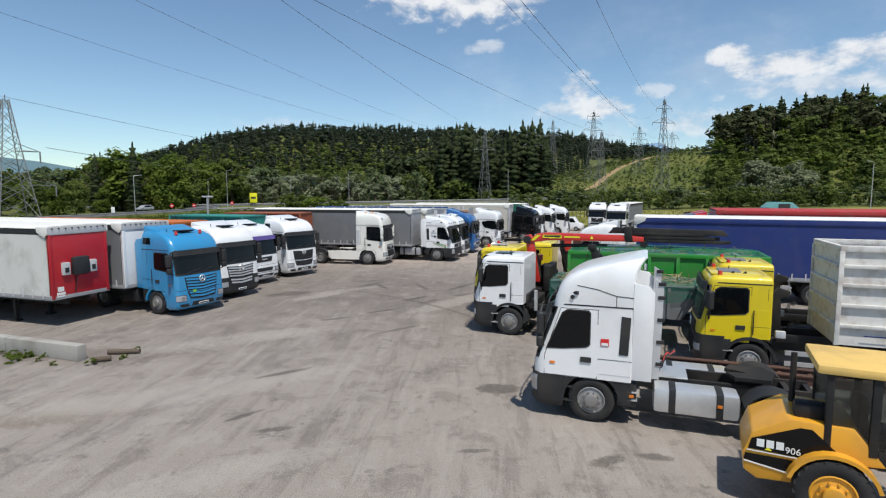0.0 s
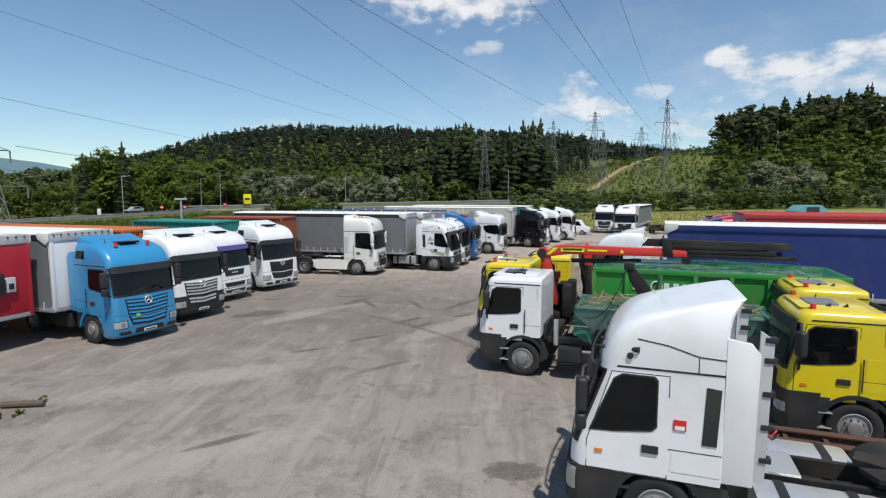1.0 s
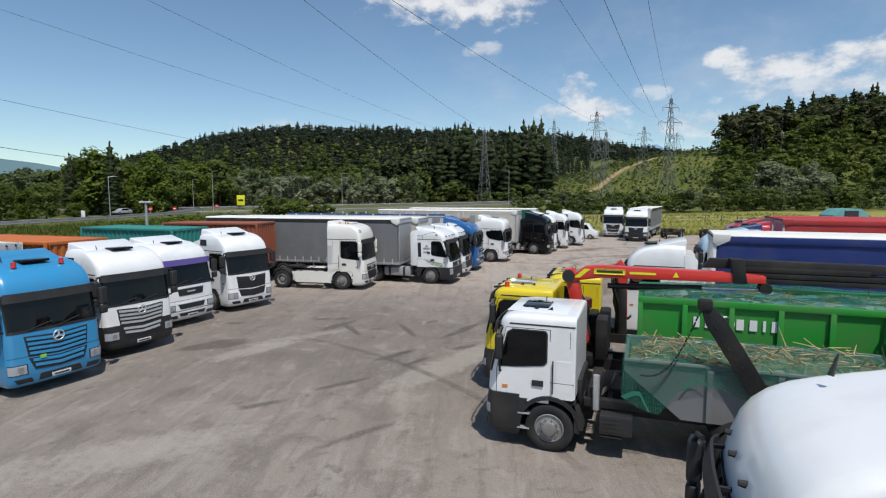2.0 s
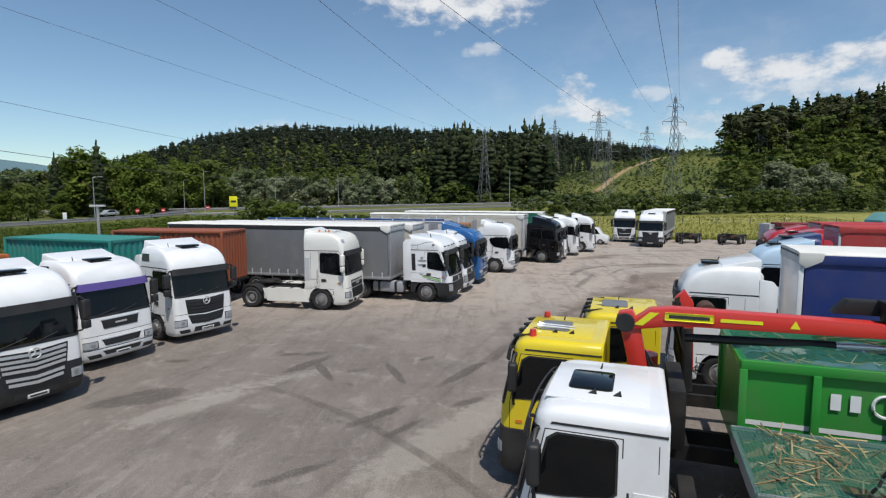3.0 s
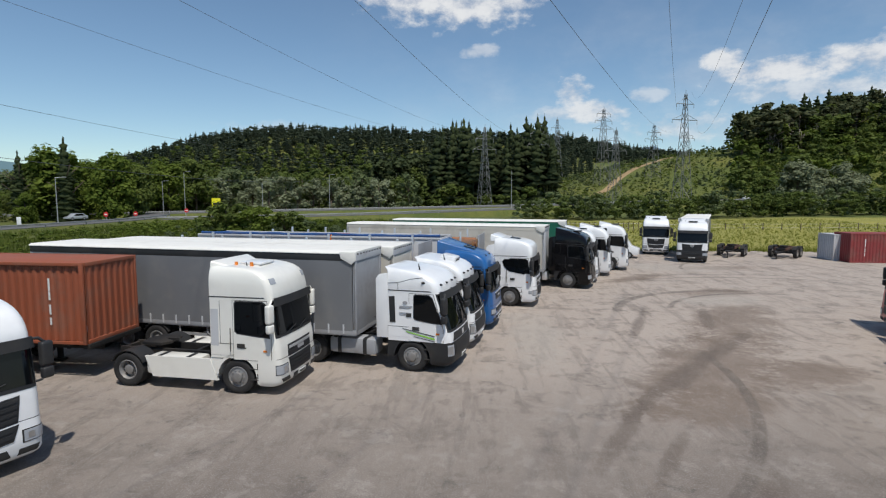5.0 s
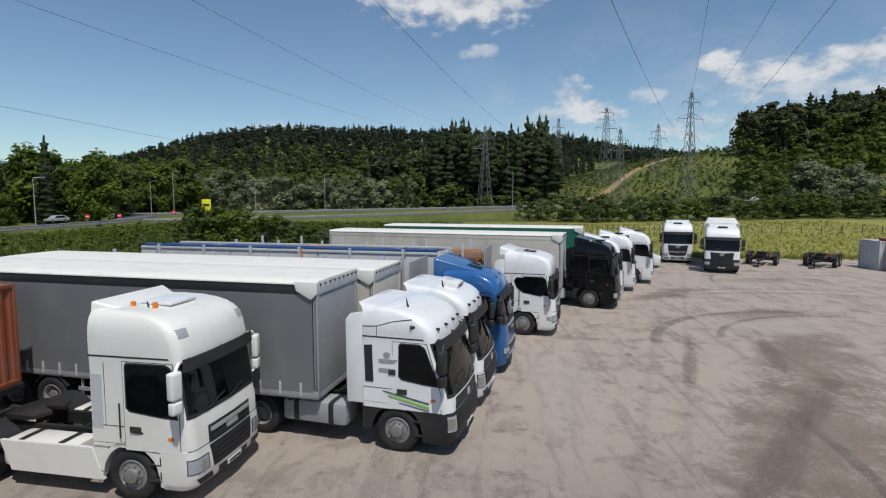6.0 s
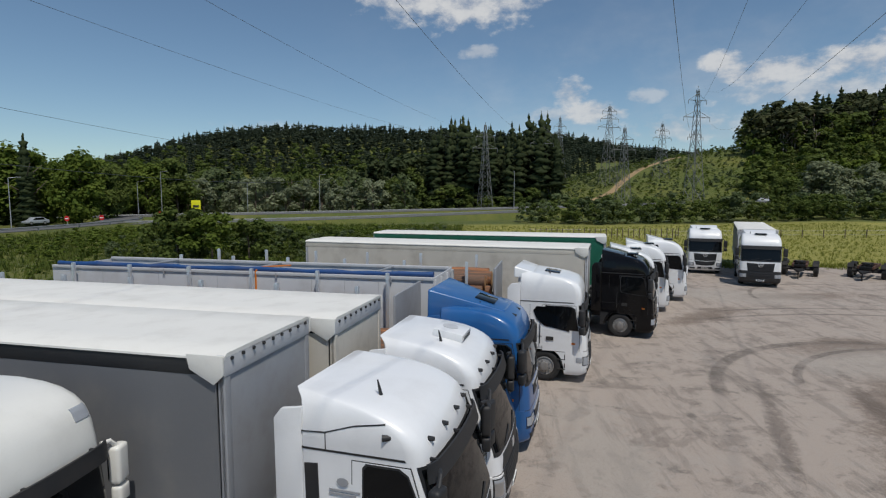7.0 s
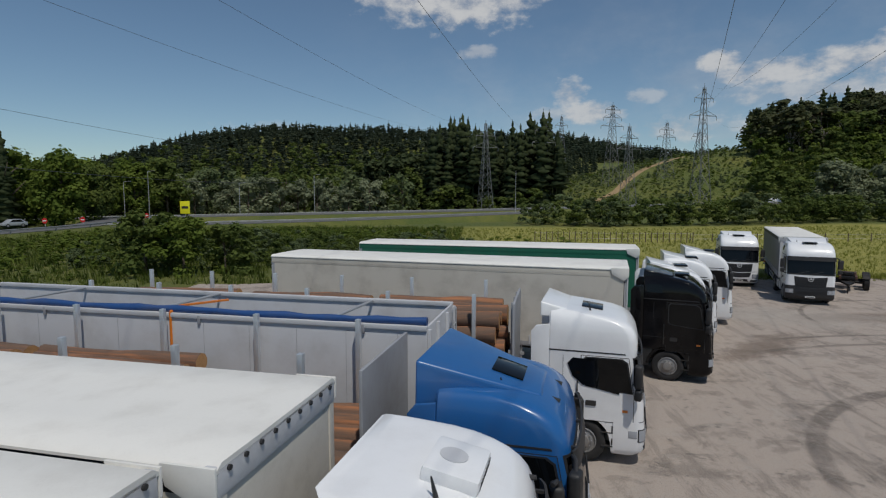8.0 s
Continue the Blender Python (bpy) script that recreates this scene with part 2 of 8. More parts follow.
class Shell:
    """A cab skin from slices (z, front x, rear x, half width, rounding of the front corners)."""

    def __init__(self, slices):
        self.s = slices

    def at(self, z):
        s = self.s
        if z <= s[0][0]:
            return s[0][1:]
        for a, b in zip(s, s[1:]):
            if z <= b[0]:
                k = (z - a[0]) / (b[0] - a[0])
                return [p + (q - p) * k for p, q in zip(a[1:], b[1:])]
        return s[-1][1:]

    def front(self, f, z):
        """The front in plan: a slight bow that ends in tight round corners."""
        xf, xr, hw, rnd = self.at(z)
        rc = rnd * 0.72
        k = min(rc, max(0.0, abs(f) * hw - (hw - rc)))
        return xf - (rnd - rc) * f * f - rc + math.sqrt(max(0.0, rc * rc - k * k)), f * hw

    def proud(self, f, z, off):
        """The place on the front moved outwards by off."""
        x, y = self.front(f, z)
        g = f - 0.01 if f > 0 else f + 0.01
        x2, y2 = self.front(g, z)
        d = Vector((x - x2, y - y2)).normalized() if abs(f) <= 1 else Vector((0, 1))
        n = Vector((abs(d.y), abs(d.x) * (1 if f > 0 else -1)))
        return x + n.x * off, y + n.y * off

    def skin(self, z0, z1):
        """The skin between two heights, capped."""
        bm = bmesh.new()
        zs = [z0] + [a[0] for a in self.s if z0 < a[0] < z1] + [z1]
        rings = []
        for z in zs:
            xf, xr, hw, rnd = self.at(z)
            xs = xf - rnd
            ring = [(xr, -hw + 0.05), (xr + 0.04, -hw)] + [(xr + (xs - xr) * k, -hw) for k in (0.3, 0.6, 0.85)]
            ring += [self.front(f, z) for f in FR]
            ring += [(xr + (xs - xr) * k, hw) for k in (0.85, 0.6, 0.3)] + [(xr + 0.04, hw), (xr, hw - 0.05)]
            rings.append([bm.verts.new((x, y, z)) for x, y in ring])
        k = len(rings[0])
        for a, b in zip(rings, rings[1:]):
            for i in range(k):
                bm.faces.new((a[i], a[(i + 1) % k], b[(i + 1) % k], b[i]))
        bm.faces.new(rings[0][::-1])
        bm.faces.new(rings[-1])
        return bm

    def front_patch(self, z0, z1, f0, f1, off=0.012, thick=0.04, nz=4, nf=12, trim=0.0, bm=None, dip=0.0):
        """A plate that follows the front; trim draws its lower corners in, dip lowers its middle."""
        bm = bm or bmesh.new()
        fs = sorted({round(f0 + (f1 - f0) * j / nf, 4) for j in range(nf + 1)} | {f for f in FR if f0 < f < f1})
        fs = [f for i, f in enumerate(fs) if i in (0, len(fs) - 1) or f - fs[i - 1] > 0.004]
        zs = sorted({round(z0 + (z1 - z0) * i / nz, 4) for i in range(nz + 1)} | {a[0] for a in self.s if z0 + 0.02 < a[0] < z1 - 0.02})
        nz, nf = len(zs) - 1, len(fs) - 1
        fm = max(abs(f0), abs(f1))
        grid = []
        for z in zs:
            k = trim * (1 - (z - z0) / (z1 - z0))
            row = []
            for f in fs:
                f *= 1 - k
                zz = z - dip * (1 - abs(f) / fm)
                xo, yo = self.proud(f, zz, off)
                xi, yi = self.proud(f, zz, off - thick)
                row.append((bm.verts.new((xo, yo, zz)), bm.verts.new((xi, yi, zz))))
            grid.append(row)
        for s in (0, 1):
            for i in range(nz):
                for j in range(nf):
                    bm.faces.new((grid[i][j][s], grid[i][j + 1][s], grid[i + 1][j + 1][s], grid[i + 1][j][s]))
        rim = [grid[0][j] for j in range(nf + 1)] + [grid[i][nf] for i in range(1, nz + 1)] + [grid[nz][j] for j in range(nf - 1, -1, -1)] + [grid[i][0] for i in range(nz - 1, 0, -1)]
        for a, b in zip(rim, rim[1:] + rim[:1]):
            bm.faces.new((a[0], b[0], b[1], a[1]))
        return bm

    def side_patch(self, pts, side, off=0.012, thick=0.03, bm=None):
        """A plate on a side, from points (x, z)."""
        bm = bm or bmesh.new()
        o, n = [], []
        for x, z in pts:
            hw = self.at(z)[2]
            o.append(bm.verts.new((x, side * (hw + off), z)))
            n.append(bm.verts.new((x, side * (hw + off - thick), z)))
        bm.faces.new(o)
        bm.faces.new(n[::-1])
        for i in range(len(pts)):
            j = (i + 1) % len(pts)
            bm.faces.new((o[i], o[j], n[j], n[i]))
        return bm


LOWER = [(0.95, 0.0, -2.28, 1.24, 0.24), (1.5, -0.02, -2.28, 1.24, 0.25), (1.62, -0.05, -2.28, 1.24, 0.26)]
RAKED_LOWER = [(0.9, 0.0, -2.3, 1.24, 0.3), (1.3, -0.02, -2.3, 1.245, 0.3), (1.5, -0.06, -2.3, 1.24, 0.3), (1.62, -0.1, -2.3, 1.24, 0.3), (2.6, -0.42, -2.3, 1.21, 0.3), (2.72, -0.45, -2.3, 1.21, 0.3)]
CABS = {
    # flat upright cab whose roof curves back to a level top
    "actros": LOWER[:2] + [(1.84, -0.06, -2.28, 1.24, 0.26), (2.74, -0.2, -2.28, 1.225, 0.26), (2.9, -0.22, -2.28, 1.22, 0.27), (3.06, -0.28, -2.28, 1.215, 0.28), (3.2, -0.37, -2.28, 1.2, 0.29), (3.32, -0.49, -2.28, 1.18, 0.3),
                           (3.42, -0.65, -2.28, 1.155, 0.3), (3.5, -0.86, -2.28, 1.12, 0.3), (3.56, -1.1, -2.28, 1.08, 0.28), (3.6, -1.4, -2.28, 1.03, 0.25), (3.63, -1.85, -2.28, 0.95, 0.18)],
    # rounder cab with a level roof
    "man": LOWER[:2] + [(1.78, -0.06, -2.28, 1.24, 0.27), (2.7, -0.24, -2.28, 1.22, 0.28), (2.86, -0.27, -2.28, 1.215, 0.28), (3.02, -0.33, -2.28, 1.205, 0.3), (3.15, -0.43, -2.28, 1.19, 0.3), (3.26, -0.57, -2.28, 1.165, 0.32),
                        (3.35, -0.77, -2.28, 1.13, 0.32), (3.41, -1.03, -2.28, 1.09, 0.3), (3.46, -1.4, -2.28, 1.03, 0.24), (3.48, -1.85, -2.28, 0.94, 0.16)],
    # the tallest, square and upright
    "daf": LOWER + [(2.6, -0.17, -2.28, 1.23, 0.24), (2.72, -0.17, -2.28, 1.23, 0.25), (3.0, -0.2, -2.28, 1.24, 0.26), (3.25, -0.25, -2.28, 1.24, 0.27), (3.42, -0.32, -2.28, 1.23, 0.28), (3.54, -0.42, -2.28, 1.21, 0.3),
                    (3.64, -0.58, -2.28, 1.18, 0.31), (3.71, -0.8, -2.28, 1.14, 0.3), (3.76, -1.1, -2.28, 1.09, 0.28), (3.79, -1.6, -2.28, 1.0, 0.22)],
    # raked cab with a low domed roof
    "renault": RAKED_LOWER + [(2.86, -0.48, -2.3, 1.22, 0.3), (2.98, -0.54, -2.3, 1.22, 0.3), (3.08, -0.62, -2.3, 1.21, 0.31), (3.17, -0.74, -2.31, 1.195, 0.32), (3.25, -0.9, -2.32, 1.175, 0.32), (3.32, -1.1, -2.34, 1.15, 0.32),
                              (3.37, -1.35, -2.36, 1.12, 0.3), (3.41, -1.65, -2.4, 1.08, 0.26), (3.45, -2.0, -2.45, 1.04, 0.2), (3.48, -2.3, -2.5, 0.98, 0.08)],
    # the same cab with a tall roof that climbs to a rear spoiler
    "renault_high": RAKED_LOWER + [(2.86, -0.48, -2.3, 1.22, 0.3), (3.0, -0.53, -2.3, 1.22, 0.3), (3.14, -0.58, -2.3, 1.22, 0.31), (3.28, -0.67, -2.31, 1.21, 0.32), (3.4, -0.8, -2.32, 1.19, 0.32), (3.5, -0.98, -2.34, 1.165, 0.32),
                                   (3.58, -1.22, -2.36, 1.135, 0.3), (3.66, -1.52, -2.4, 1.1, 0.26), (3.74, -1.86, -2.45, 1.06, 0.2), (3.81, -2.2, -2.5, 1.02, 0.12), (3.85, -2.42, -2.54, 0.98, 0.05)],
    # upright cab with a brow over the windscreen and a roof rising to the rear
    "scania": LOWER + [(2.6, -0.2, -2.28, 1.22, 0.26), (2.74, -0.2, -2.28, 1.22, 0.26), (2.96, -0.2, -2.28, 1.22, 0.27), (3.16, -0.24, -2.28, 1.21, 0.28), (3.3, -0.33, -2.28, 1.19, 0.29), (3.4, -0.48, -2.28, 1.16, 0.3),
                       (3.48, -0.72, -2.28, 1.12, 0.3), (3.54, -1.05, -2.28, 1.08, 0.28), (3.6, -1.5, -2.28, 1.03, 0.22), (3.65, -1.95, -2.28, 0.97, 0.14)],
    # low day cab of a works truck
    "low": [(1.05, 0.0, -1.94, 1.2, 0.22), (1.6, -0.02, -1.94, 1.2, 0.24), (1.72, -0.04, -1.94, 1.2, 0.25), (2.6, -0.22, -1.94, 1.17, 0.26), (2.72, -0.25, -1.94, 1.17, 0.25),
            (2.8, -0.28, -1.94, 1.165, 0.24), (2.86, -0.34, -1.94, 1.145, 0.22), (2.9, -0.41, -1.93, 1.11, 0.2), (2.925, -0.52, -1.91, 1.05, 0.18), (2.935, -0.68, -1.86, 0.98, 0.16)],
}


def mirror(parent, x, side, z, hw, material=PLASTIC, n=2):
    """A tall mirror housing with a smaller one below, hung from two arms."""
    bm = bmesh.new()
    y = side * (hw + 0.21)
    tilt = pose(x, y, z, 0, 0, side * 12)
    add_box(bm, -0.08, 0.09, -0.13, 0.13, -0.3, 0.24, 0.06, tilt, 3)
    if n > 1:
        add_box(bm, -0.07, 0.09, -0.12, 0.12, -0.58, -0.325, 0.055, tilt, 3)
    add_hose(bm, [(x - 0.04, side * (hw - 0.03), z + 0.34), (x, side * (hw + 0.08), z + 0.34), (x + 0.01, y, z + 0.2)], 0.032, 8)
    add_hose(bm, [(x - 0.04, side * (hw - 0.03), z - 0.62), (x, side * (hw + 0.1), z - 0.6), (x, y, z - 0.5 if n > 1 else z - 0.25)], 0.028, 8)
    m = part("mirror", bm, material, parent)
    part("mirror_glass", box(-0.094, -0.082, -0.1, 0.1, -0.24, 0.18, 0.004, tilt), GLASS, m, "mirror glass")
    return m


def wedge(x0, x1, z0, z1, w0, w1, base, bevel=0.05):
    """A roof spoiler: low and narrow at x0, tall and wide at x1, standing on the height base."""
    bm = bmesh.new()
    q = [(x0, w0, z0), (x1, w1, z1)]
    v = [[bm.verts.new((x, sy * w * (1.04 if zz == base else 1), zz)) for sy in (-1, 1) for zz in (base, z)] for x, w, z in q]
    a, b = v
    for f in ((a[0], a[1], a[3], a[2]), (b[0], b[2], b[3], b[1]), (a[0], b[0], b[1], a[1]), (a[2], a[3], b[3], b[2]), (a[1], b[1], b[3], a[3]), (a[0], a[2], b[2], b[0])):
        bm.faces.new(f)
    bmesh.ops.recalc_face_normals(bm, faces=bm.faces)
    bmesh.ops.bevel(bm, geom=bm.edges[:], offset=bevel, segments=3, affect="EDGES", profile=0.6)
    return bm


def arc_pts(cx, cz, r, a0, a1, n=12):
    return [(cx + r * math.cos(radians(a0 + (a1 - a0) * i / n)), cz + r * math.sin(radians(a0 + (a1 - a0) * i / n))) for i in range(n + 1)]


def fender(bm, x, side, hw, r=0.64, w=0.42, thick=0.05, a0=0, a1=180, z=0.52):
    pts = arc_pts(x, z, r + thick, a0, a1) + arc_pts(x, z, r, a1, a0)
    add_prism(bm, pts, "y", side * (hw - w), side * hw)


def star_badge(shell, z, r=0.14):
    """A ring with three spokes, as a plain shape on the front."""
    bm = bmesh.new()
    x = shell.front(0, z)[0] + 0.05
    ring = [[bm.verts.new((x + 0.02 * math.sin(k * math.pi / 3), (r + 0.02 * math.cos(k * math.pi / 3)) * math.cos(i * math.pi / 12), z + (r + 0.02 * math.cos(k * math.pi / 3)) * math.sin(i * math.pi / 12))) for k in range(6)] for i in range(24)]
    for i in range(24):
        p, q = ring[i], ring[(i + 1) % 24]
        for k in range(6):
            bm.faces.new((p[k], p[(k + 1) % 6], q[(k + 1) % 6], q[k]))
    for a in (90, 210, 330):
        add_tube(bm, (x, 0, z), (x, r * math.cos(radians(a)), z + r * math.sin(radians(a))), 0.028, 0.01, 6)
    return bm


def grille_plate(sh, g, z0, z1, f, mat, n, trim=0.1, dip=0.0, gap=0.55, off=0.03, edge=None):
    """Slats across a grille, each a part."""
    h = (z1 - z0) / n
    for i in range(n):
        z, k = z0 + h * i, 1 - trim * (1 - (i + 0.5) / n)
        part("slat", sh.front_patch(z + h * (1 - gap) / 2, z + h * (1 + gap) / 2, -f * k, f * k, off, 0.045, 1, 8, 0, None, dip), edge if edge and i == n - 1 else mat, g)


def tractor(m, label, kind="actros", color=WHITE, bumper=None, slats=PLASTIC, skirt=None, visor=True, visor_mat=PLASTIC, badge=True, axles=2, chassis=True,
            deflector=True, side_window=True, finish="grey", tank=ALU, mirror_mat=PLASTIC, beacons=False, wheelbase=3.7, group="trucks in the yard",
            name="truck", fuel=True, side_black=False, arch=None, hatch=GLASS, spoiler=None, low_skirt=None):
    """A lorry tractor whose front stands at x = 0 and looks to +x."""
    t = thing(name, m, label, "truck", group)
    sh = Shell(CABS[kind])
    low, raked = kind == "low", kind.startswith("renault")
    zb, top, rear = sh.s[0][0], sh.s[-1][0], sh.s[0][2]
    bumper, skirt = bumper or color, skirt or PLASTIC
    arch = arch or (PLASTIC if low or raked else color)
    low_skirt = low_skirt or (PLASTIC if low or raked or bumper is PLASTIC else color)
    belt, wt = {"low": (1.72, 2.62), "renault": (1.5, 2.62), "renault_high": (1.5, 2.62), "daf": (1.82, 2.8), "actros": (1.84, 2.72), "man": (1.78, 2.68), "scania": (1.72, 2.58)}[kind]
    cab = part("cab", sh.skin(zb + 0.14, top), color, t)
    # windscreen in a black surround, cowl, visor, wipers
    part("windscreen_surround", sh.front_patch(belt - 0.09, wt + 0.04, -0.975, 0.975, 0.008, 0.03, 4, 12, 0.015), PLASTIC, cab)
    ws = part("windscreen", sh.front_patch(belt, wt, -0.95, 0.95, 0.016, 0.03, 4, 12, 0.015), GLASS, cab, "dark tinted windscreen")
    if visor:
        bm = sh.front_patch(wt - 0.12, wt + 0.12, -0.93, 0.93, 0.15 if raked else 0.11, 0.03, 2, 12, -0.02)
        part("sun_visor", bm, visor_mat, cab)
        for f in (-0.8, 0, 0.8):
            x, y = sh.front(f, wt + 0.08)
            part("visor_bracket", box(x - 0.02, x + (0.14 if raked else 0.1), y - 0.02, y + 0.02, wt + 0.06, wt + 0.1), PLASTIC, cab)
    for f in (-0.6, 0.0):
        x, y = sh.front(f, belt)
        x2, y2 = sh.front(f + 0.5, belt + 0.16)
        part("wiper", tube((x + 0.035, y, belt - 0.03), (x2 + 0.04, y2, belt + 0.13), 0.014, n=6), PLASTIC, ws)
    # front mask and bumper
    bsh = Shell([(0.28, -0.12, -0.78, 1.18, 0.28), (0.36, -0.01, -0.78, 1.225, 0.28), (0.44, 0.03, -0.78, 1.245, 0.27), (0.8, 0.03, -0.78, 1.25, 0.26), (zb + 0.02, 0.015, -0.78, 1.25, 0.25), (zb + 0.14, 0.0, -0.78, 1.25, 0.25)])
    bmp = part("bumper", bsh.skin(0.28, zb + 0.15), bumper, t)
    seam = part("front_seam", sh.front_patch(zb + 0.145, zb + 0.165, -0.985, 0.985, 0.004, 0.02, 1, 10), PLASTIC, cab)
    lamp, side_vents = (0.66, 0.9, 0.68, 0.985), True
    if kind == "actros":
        g = part("grille", sh.front_patch(1.1, 1.66, -0.68, 0.68, 0.012, 0.04, 2, 10, 0.09, None, 0.06), PLASTIC, cab)
        g2 = part("lower_grille", bsh.front_patch(0.74, 1.06, -0.62, 0.62, 0.014, 0.04, 2, 10, 0.16, None, 0.06), PLASTIC, bmp)
        grille_plate(sh, g, 1.12, 1.64, 0.64, slats, 4, 0.08, 0.06)
        grille_plate(bsh, g2, 0.78, 1.06, 0.56, slats, 2, 0.12, 0.06)
        part("air_intake", bsh.front_patch(0.4, 0.58, -0.42, 0.42, 0.012, 0.04, 2, 8, -0.12), PLASTIC, bmp)
        if badge:
            part("badge", star_badge(sh, 1.54), ALU, cab, "chrome ring badge")
    elif kind == "man":
        g = part("grille", sh.front_patch(1.3, 1.6, -0.52, 0.52, 0.014, 0.04, 2, 8, 0.1), PLASTIC, cab)
        part("grille_frame", sh.front_patch(1.58, 1.615, -0.54, 0.54, 0.02, 0.04, 1, 8), ALU, g)
        part("lettering_bar", sh.front_patch(1.42, 1.48, -0.16, 0.16, 0.026, 0.02, 1, 4), ALU, g)
        for z0, z1 in ((0.76, 0.98), (0.46, 0.62)):
            a = part("air_intake", bsh.front_patch(z0, z1, -0.54, 0.54, 0.014, 0.04, 2, 8, 0.14), PLASTIC, bmp)
            part("intake_trim", bsh.front_patch(z1 - 0.02, z1 + 0.015, -0.55, 0.55, 0.024, 0.03, 1, 8), ALU, a)
        part("mask_seam", bsh.front_patch(0.68, 0.7, -0.98, 0.98, 0.006, 0.02, 1, 8), PLASTIC, bmp)
        lamp, side_vents = (0.74, 0.94, 0.66, 0.97), True
    elif kind in ("daf", "scania"):
        g = part("grille", sh.front_patch(1.1, 1.46 if kind == "daf" else 1.52, -0.6, 0.6, 0.014, 0.04, 2, 10), PLASTIC, cab)
        g2 = part("lower_grille", bsh.front_patch(0.6, 1.06, -0.6, 0.6, 0.016, 0.04, 3, 10, 0.1), PLASTIC, bmp)
        grille_plate(sh, g, 1.12, 1.44, 0.56, PLASTIC, 2, 0, 0, 0.5, 0.036, ALU)
        grille_plate(bsh, g2, 0.64, 1.04, 0.56, PLASTIC, 4, 0.08, 0, 0.5, 0.036)
        part("lettering_bar", sh.front_patch(1.2, 1.3, -0.16, 0.16, 0.04, 0.02, 1, 4), ALU, g)
        part("air_intake", bsh.front_patch(0.38, 0.52, -0.42, 0.42, 0.012, 0.04, 2, 8), PLASTIC, bmp)
        lamp = (0.66, 0.92, 0.67, 0.99)
    elif raked:
        g = part("grille", sh.front_patch(1.1, 1.36, -0.72, 0.72, 0.014, 0.04, 2, 10, -0.08), PLASTIC, cab)
        g2 = part("lower_grille", bsh.front_patch(0.62, 1.06, -0.78, 0.78, 0.016, 0.04, 3, 10, 0.06), PLASTIC, bmp)
        grille_plate(bsh, g2, 0.64, 1.04, 0.7, PLASTIC, 5, 0.02)
        part("badge", sh.front_patch(1.15, 1.31, -0.07, 0.07, 0.03, 0.03, 2, 2), ALU, g, "chrome lozenge badge")
        lamp = (0.64, 1.0, 0.83, 0.992)
    else:
        g = part("grille", sh.front_patch(1.2, 1.52, -0.66, 0.66, 0.014, 0.04, 2, 10, 0.06), PLASTIC, cab)
        grille_plate(sh, g, 1.22, 1.5, 0.6, slats, 3, 0.04, 0.04)
        for z in (0.6, 0.76, 0.92):
            part("intake_slat", bsh.front_patch(z, z + 0.09, -0.56, 0.56, 0.03, 0.04, 1, 8), DARK, bmp)
        if badge:
            part("badge", star_badge(sh, 1.36, 0.13), ALU, cab, "chrome ring badge")
        lamp = (0.72, 0.92, 0.7, 0.98)
    part("number_plate", bsh.front_patch(0.41, 0.52, -0.2, 0.2, 0.03, 0.02, 1, 2), LETTER_WHITE, bmp)
    part("plate_bar", bsh.front_patch(0.445, 0.49, -0.16, 0.16, 0.034, 0.012, 1, 2), INK, bmp)
    for s in (-1, 1):
        z0, z1, f0, f1 = lamp
        fa, fb = (f0, f1) if s > 0 else (-f1, -f0)
        hs = part("headlight_housing", bsh.front_patch(z0 - 0.02, z1 + 0.02, *((f0 - 0.025, f1 + 0.005) if s > 0 else (-f1 - 0.005, -f0 + 0.025)), 0.01, 0.04, 2, 5), PLASTIC, bmp)
        part("headlight", bsh.front_patch(z0, z1, fa, fb, 0.018, 0.03, 2, 5), LENS, hs)
        part("reflector", bsh.front_patch(z0 + 0.05, z1 - 0.05, *((f0 + 0.06, f0 + 0.16) if s > 0 else (-f0 - 0.16, -f0 - 0.06)), 0.022, 0.02, 1, 3), STEEL, hs)
        if side_vents:
            part("corner_vent", bsh.front_patch(0.4, 0.53, *((0.6, 0.92) if s > 0 else (-0.92, -0.6)), 0.012, 0.04, 1, 5, 0.06), PLASTIC, bmp)
        # doors
        hw = sh.at(1.9)[2]
        wx = sh.at(belt)[0] - sh.at(belt)[3] - 0.1
        tx = sh.at(wt - 0.1)[0] - sh.at(wt - 0.1)[3] - 0.06
        dr = rear + (0.78 if not low else 0.54)
        door = [(wx + 0.12, 1.06), (wx + 0.12, belt), (tx + 0.06, wt + 0.02), (dr, wt + 0.02), (dr, 1.06)]
        seam = [(wx + 0.135, 1.045), (wx + 0.135, belt), (tx + 0.07, wt + 0.035), (dr - 0.015, wt + 0.035), (dr - 0.015, 1.045)]
        part("door_seam", sh.side_patch(seam, s, 0.002, 0.02), PLASTIC, cab)
        d = part("door", sh.side_patch(door, s, 0.008, 0.02), color, cab)
        dw = dr + (0.1 if raked else 0)
        wb = 1.62 if raked else 1.69 if kind == "daf" else belt
        win = [(wx + 0.06, wb + 0.08), (tx + 0.02, wt - 0.1), (tx - 0.1, wt - 0.02), (dw + 0.12, wt - 0.02), (dw + 0.07, wt - 0.08), (dw + 0.07, wb + 0.24), (dw + 0.14, wb + 0.17), (wx - 0.3, wb + 0.1)]
        cx, cz = sum(p[0] for p in win) / 8, sum(p[1] for p in win) / 8
        fr = part("window_frame", sh.side_patch([(cx + (x - cx) * 1.07, cz + (z - cz) * 1.07) for x, z in win], s, 0.012, 0.02), PLASTIC, d)
        part("side_window", sh.side_patch(win, s, 0.016, 0.02), GLASS, fr)
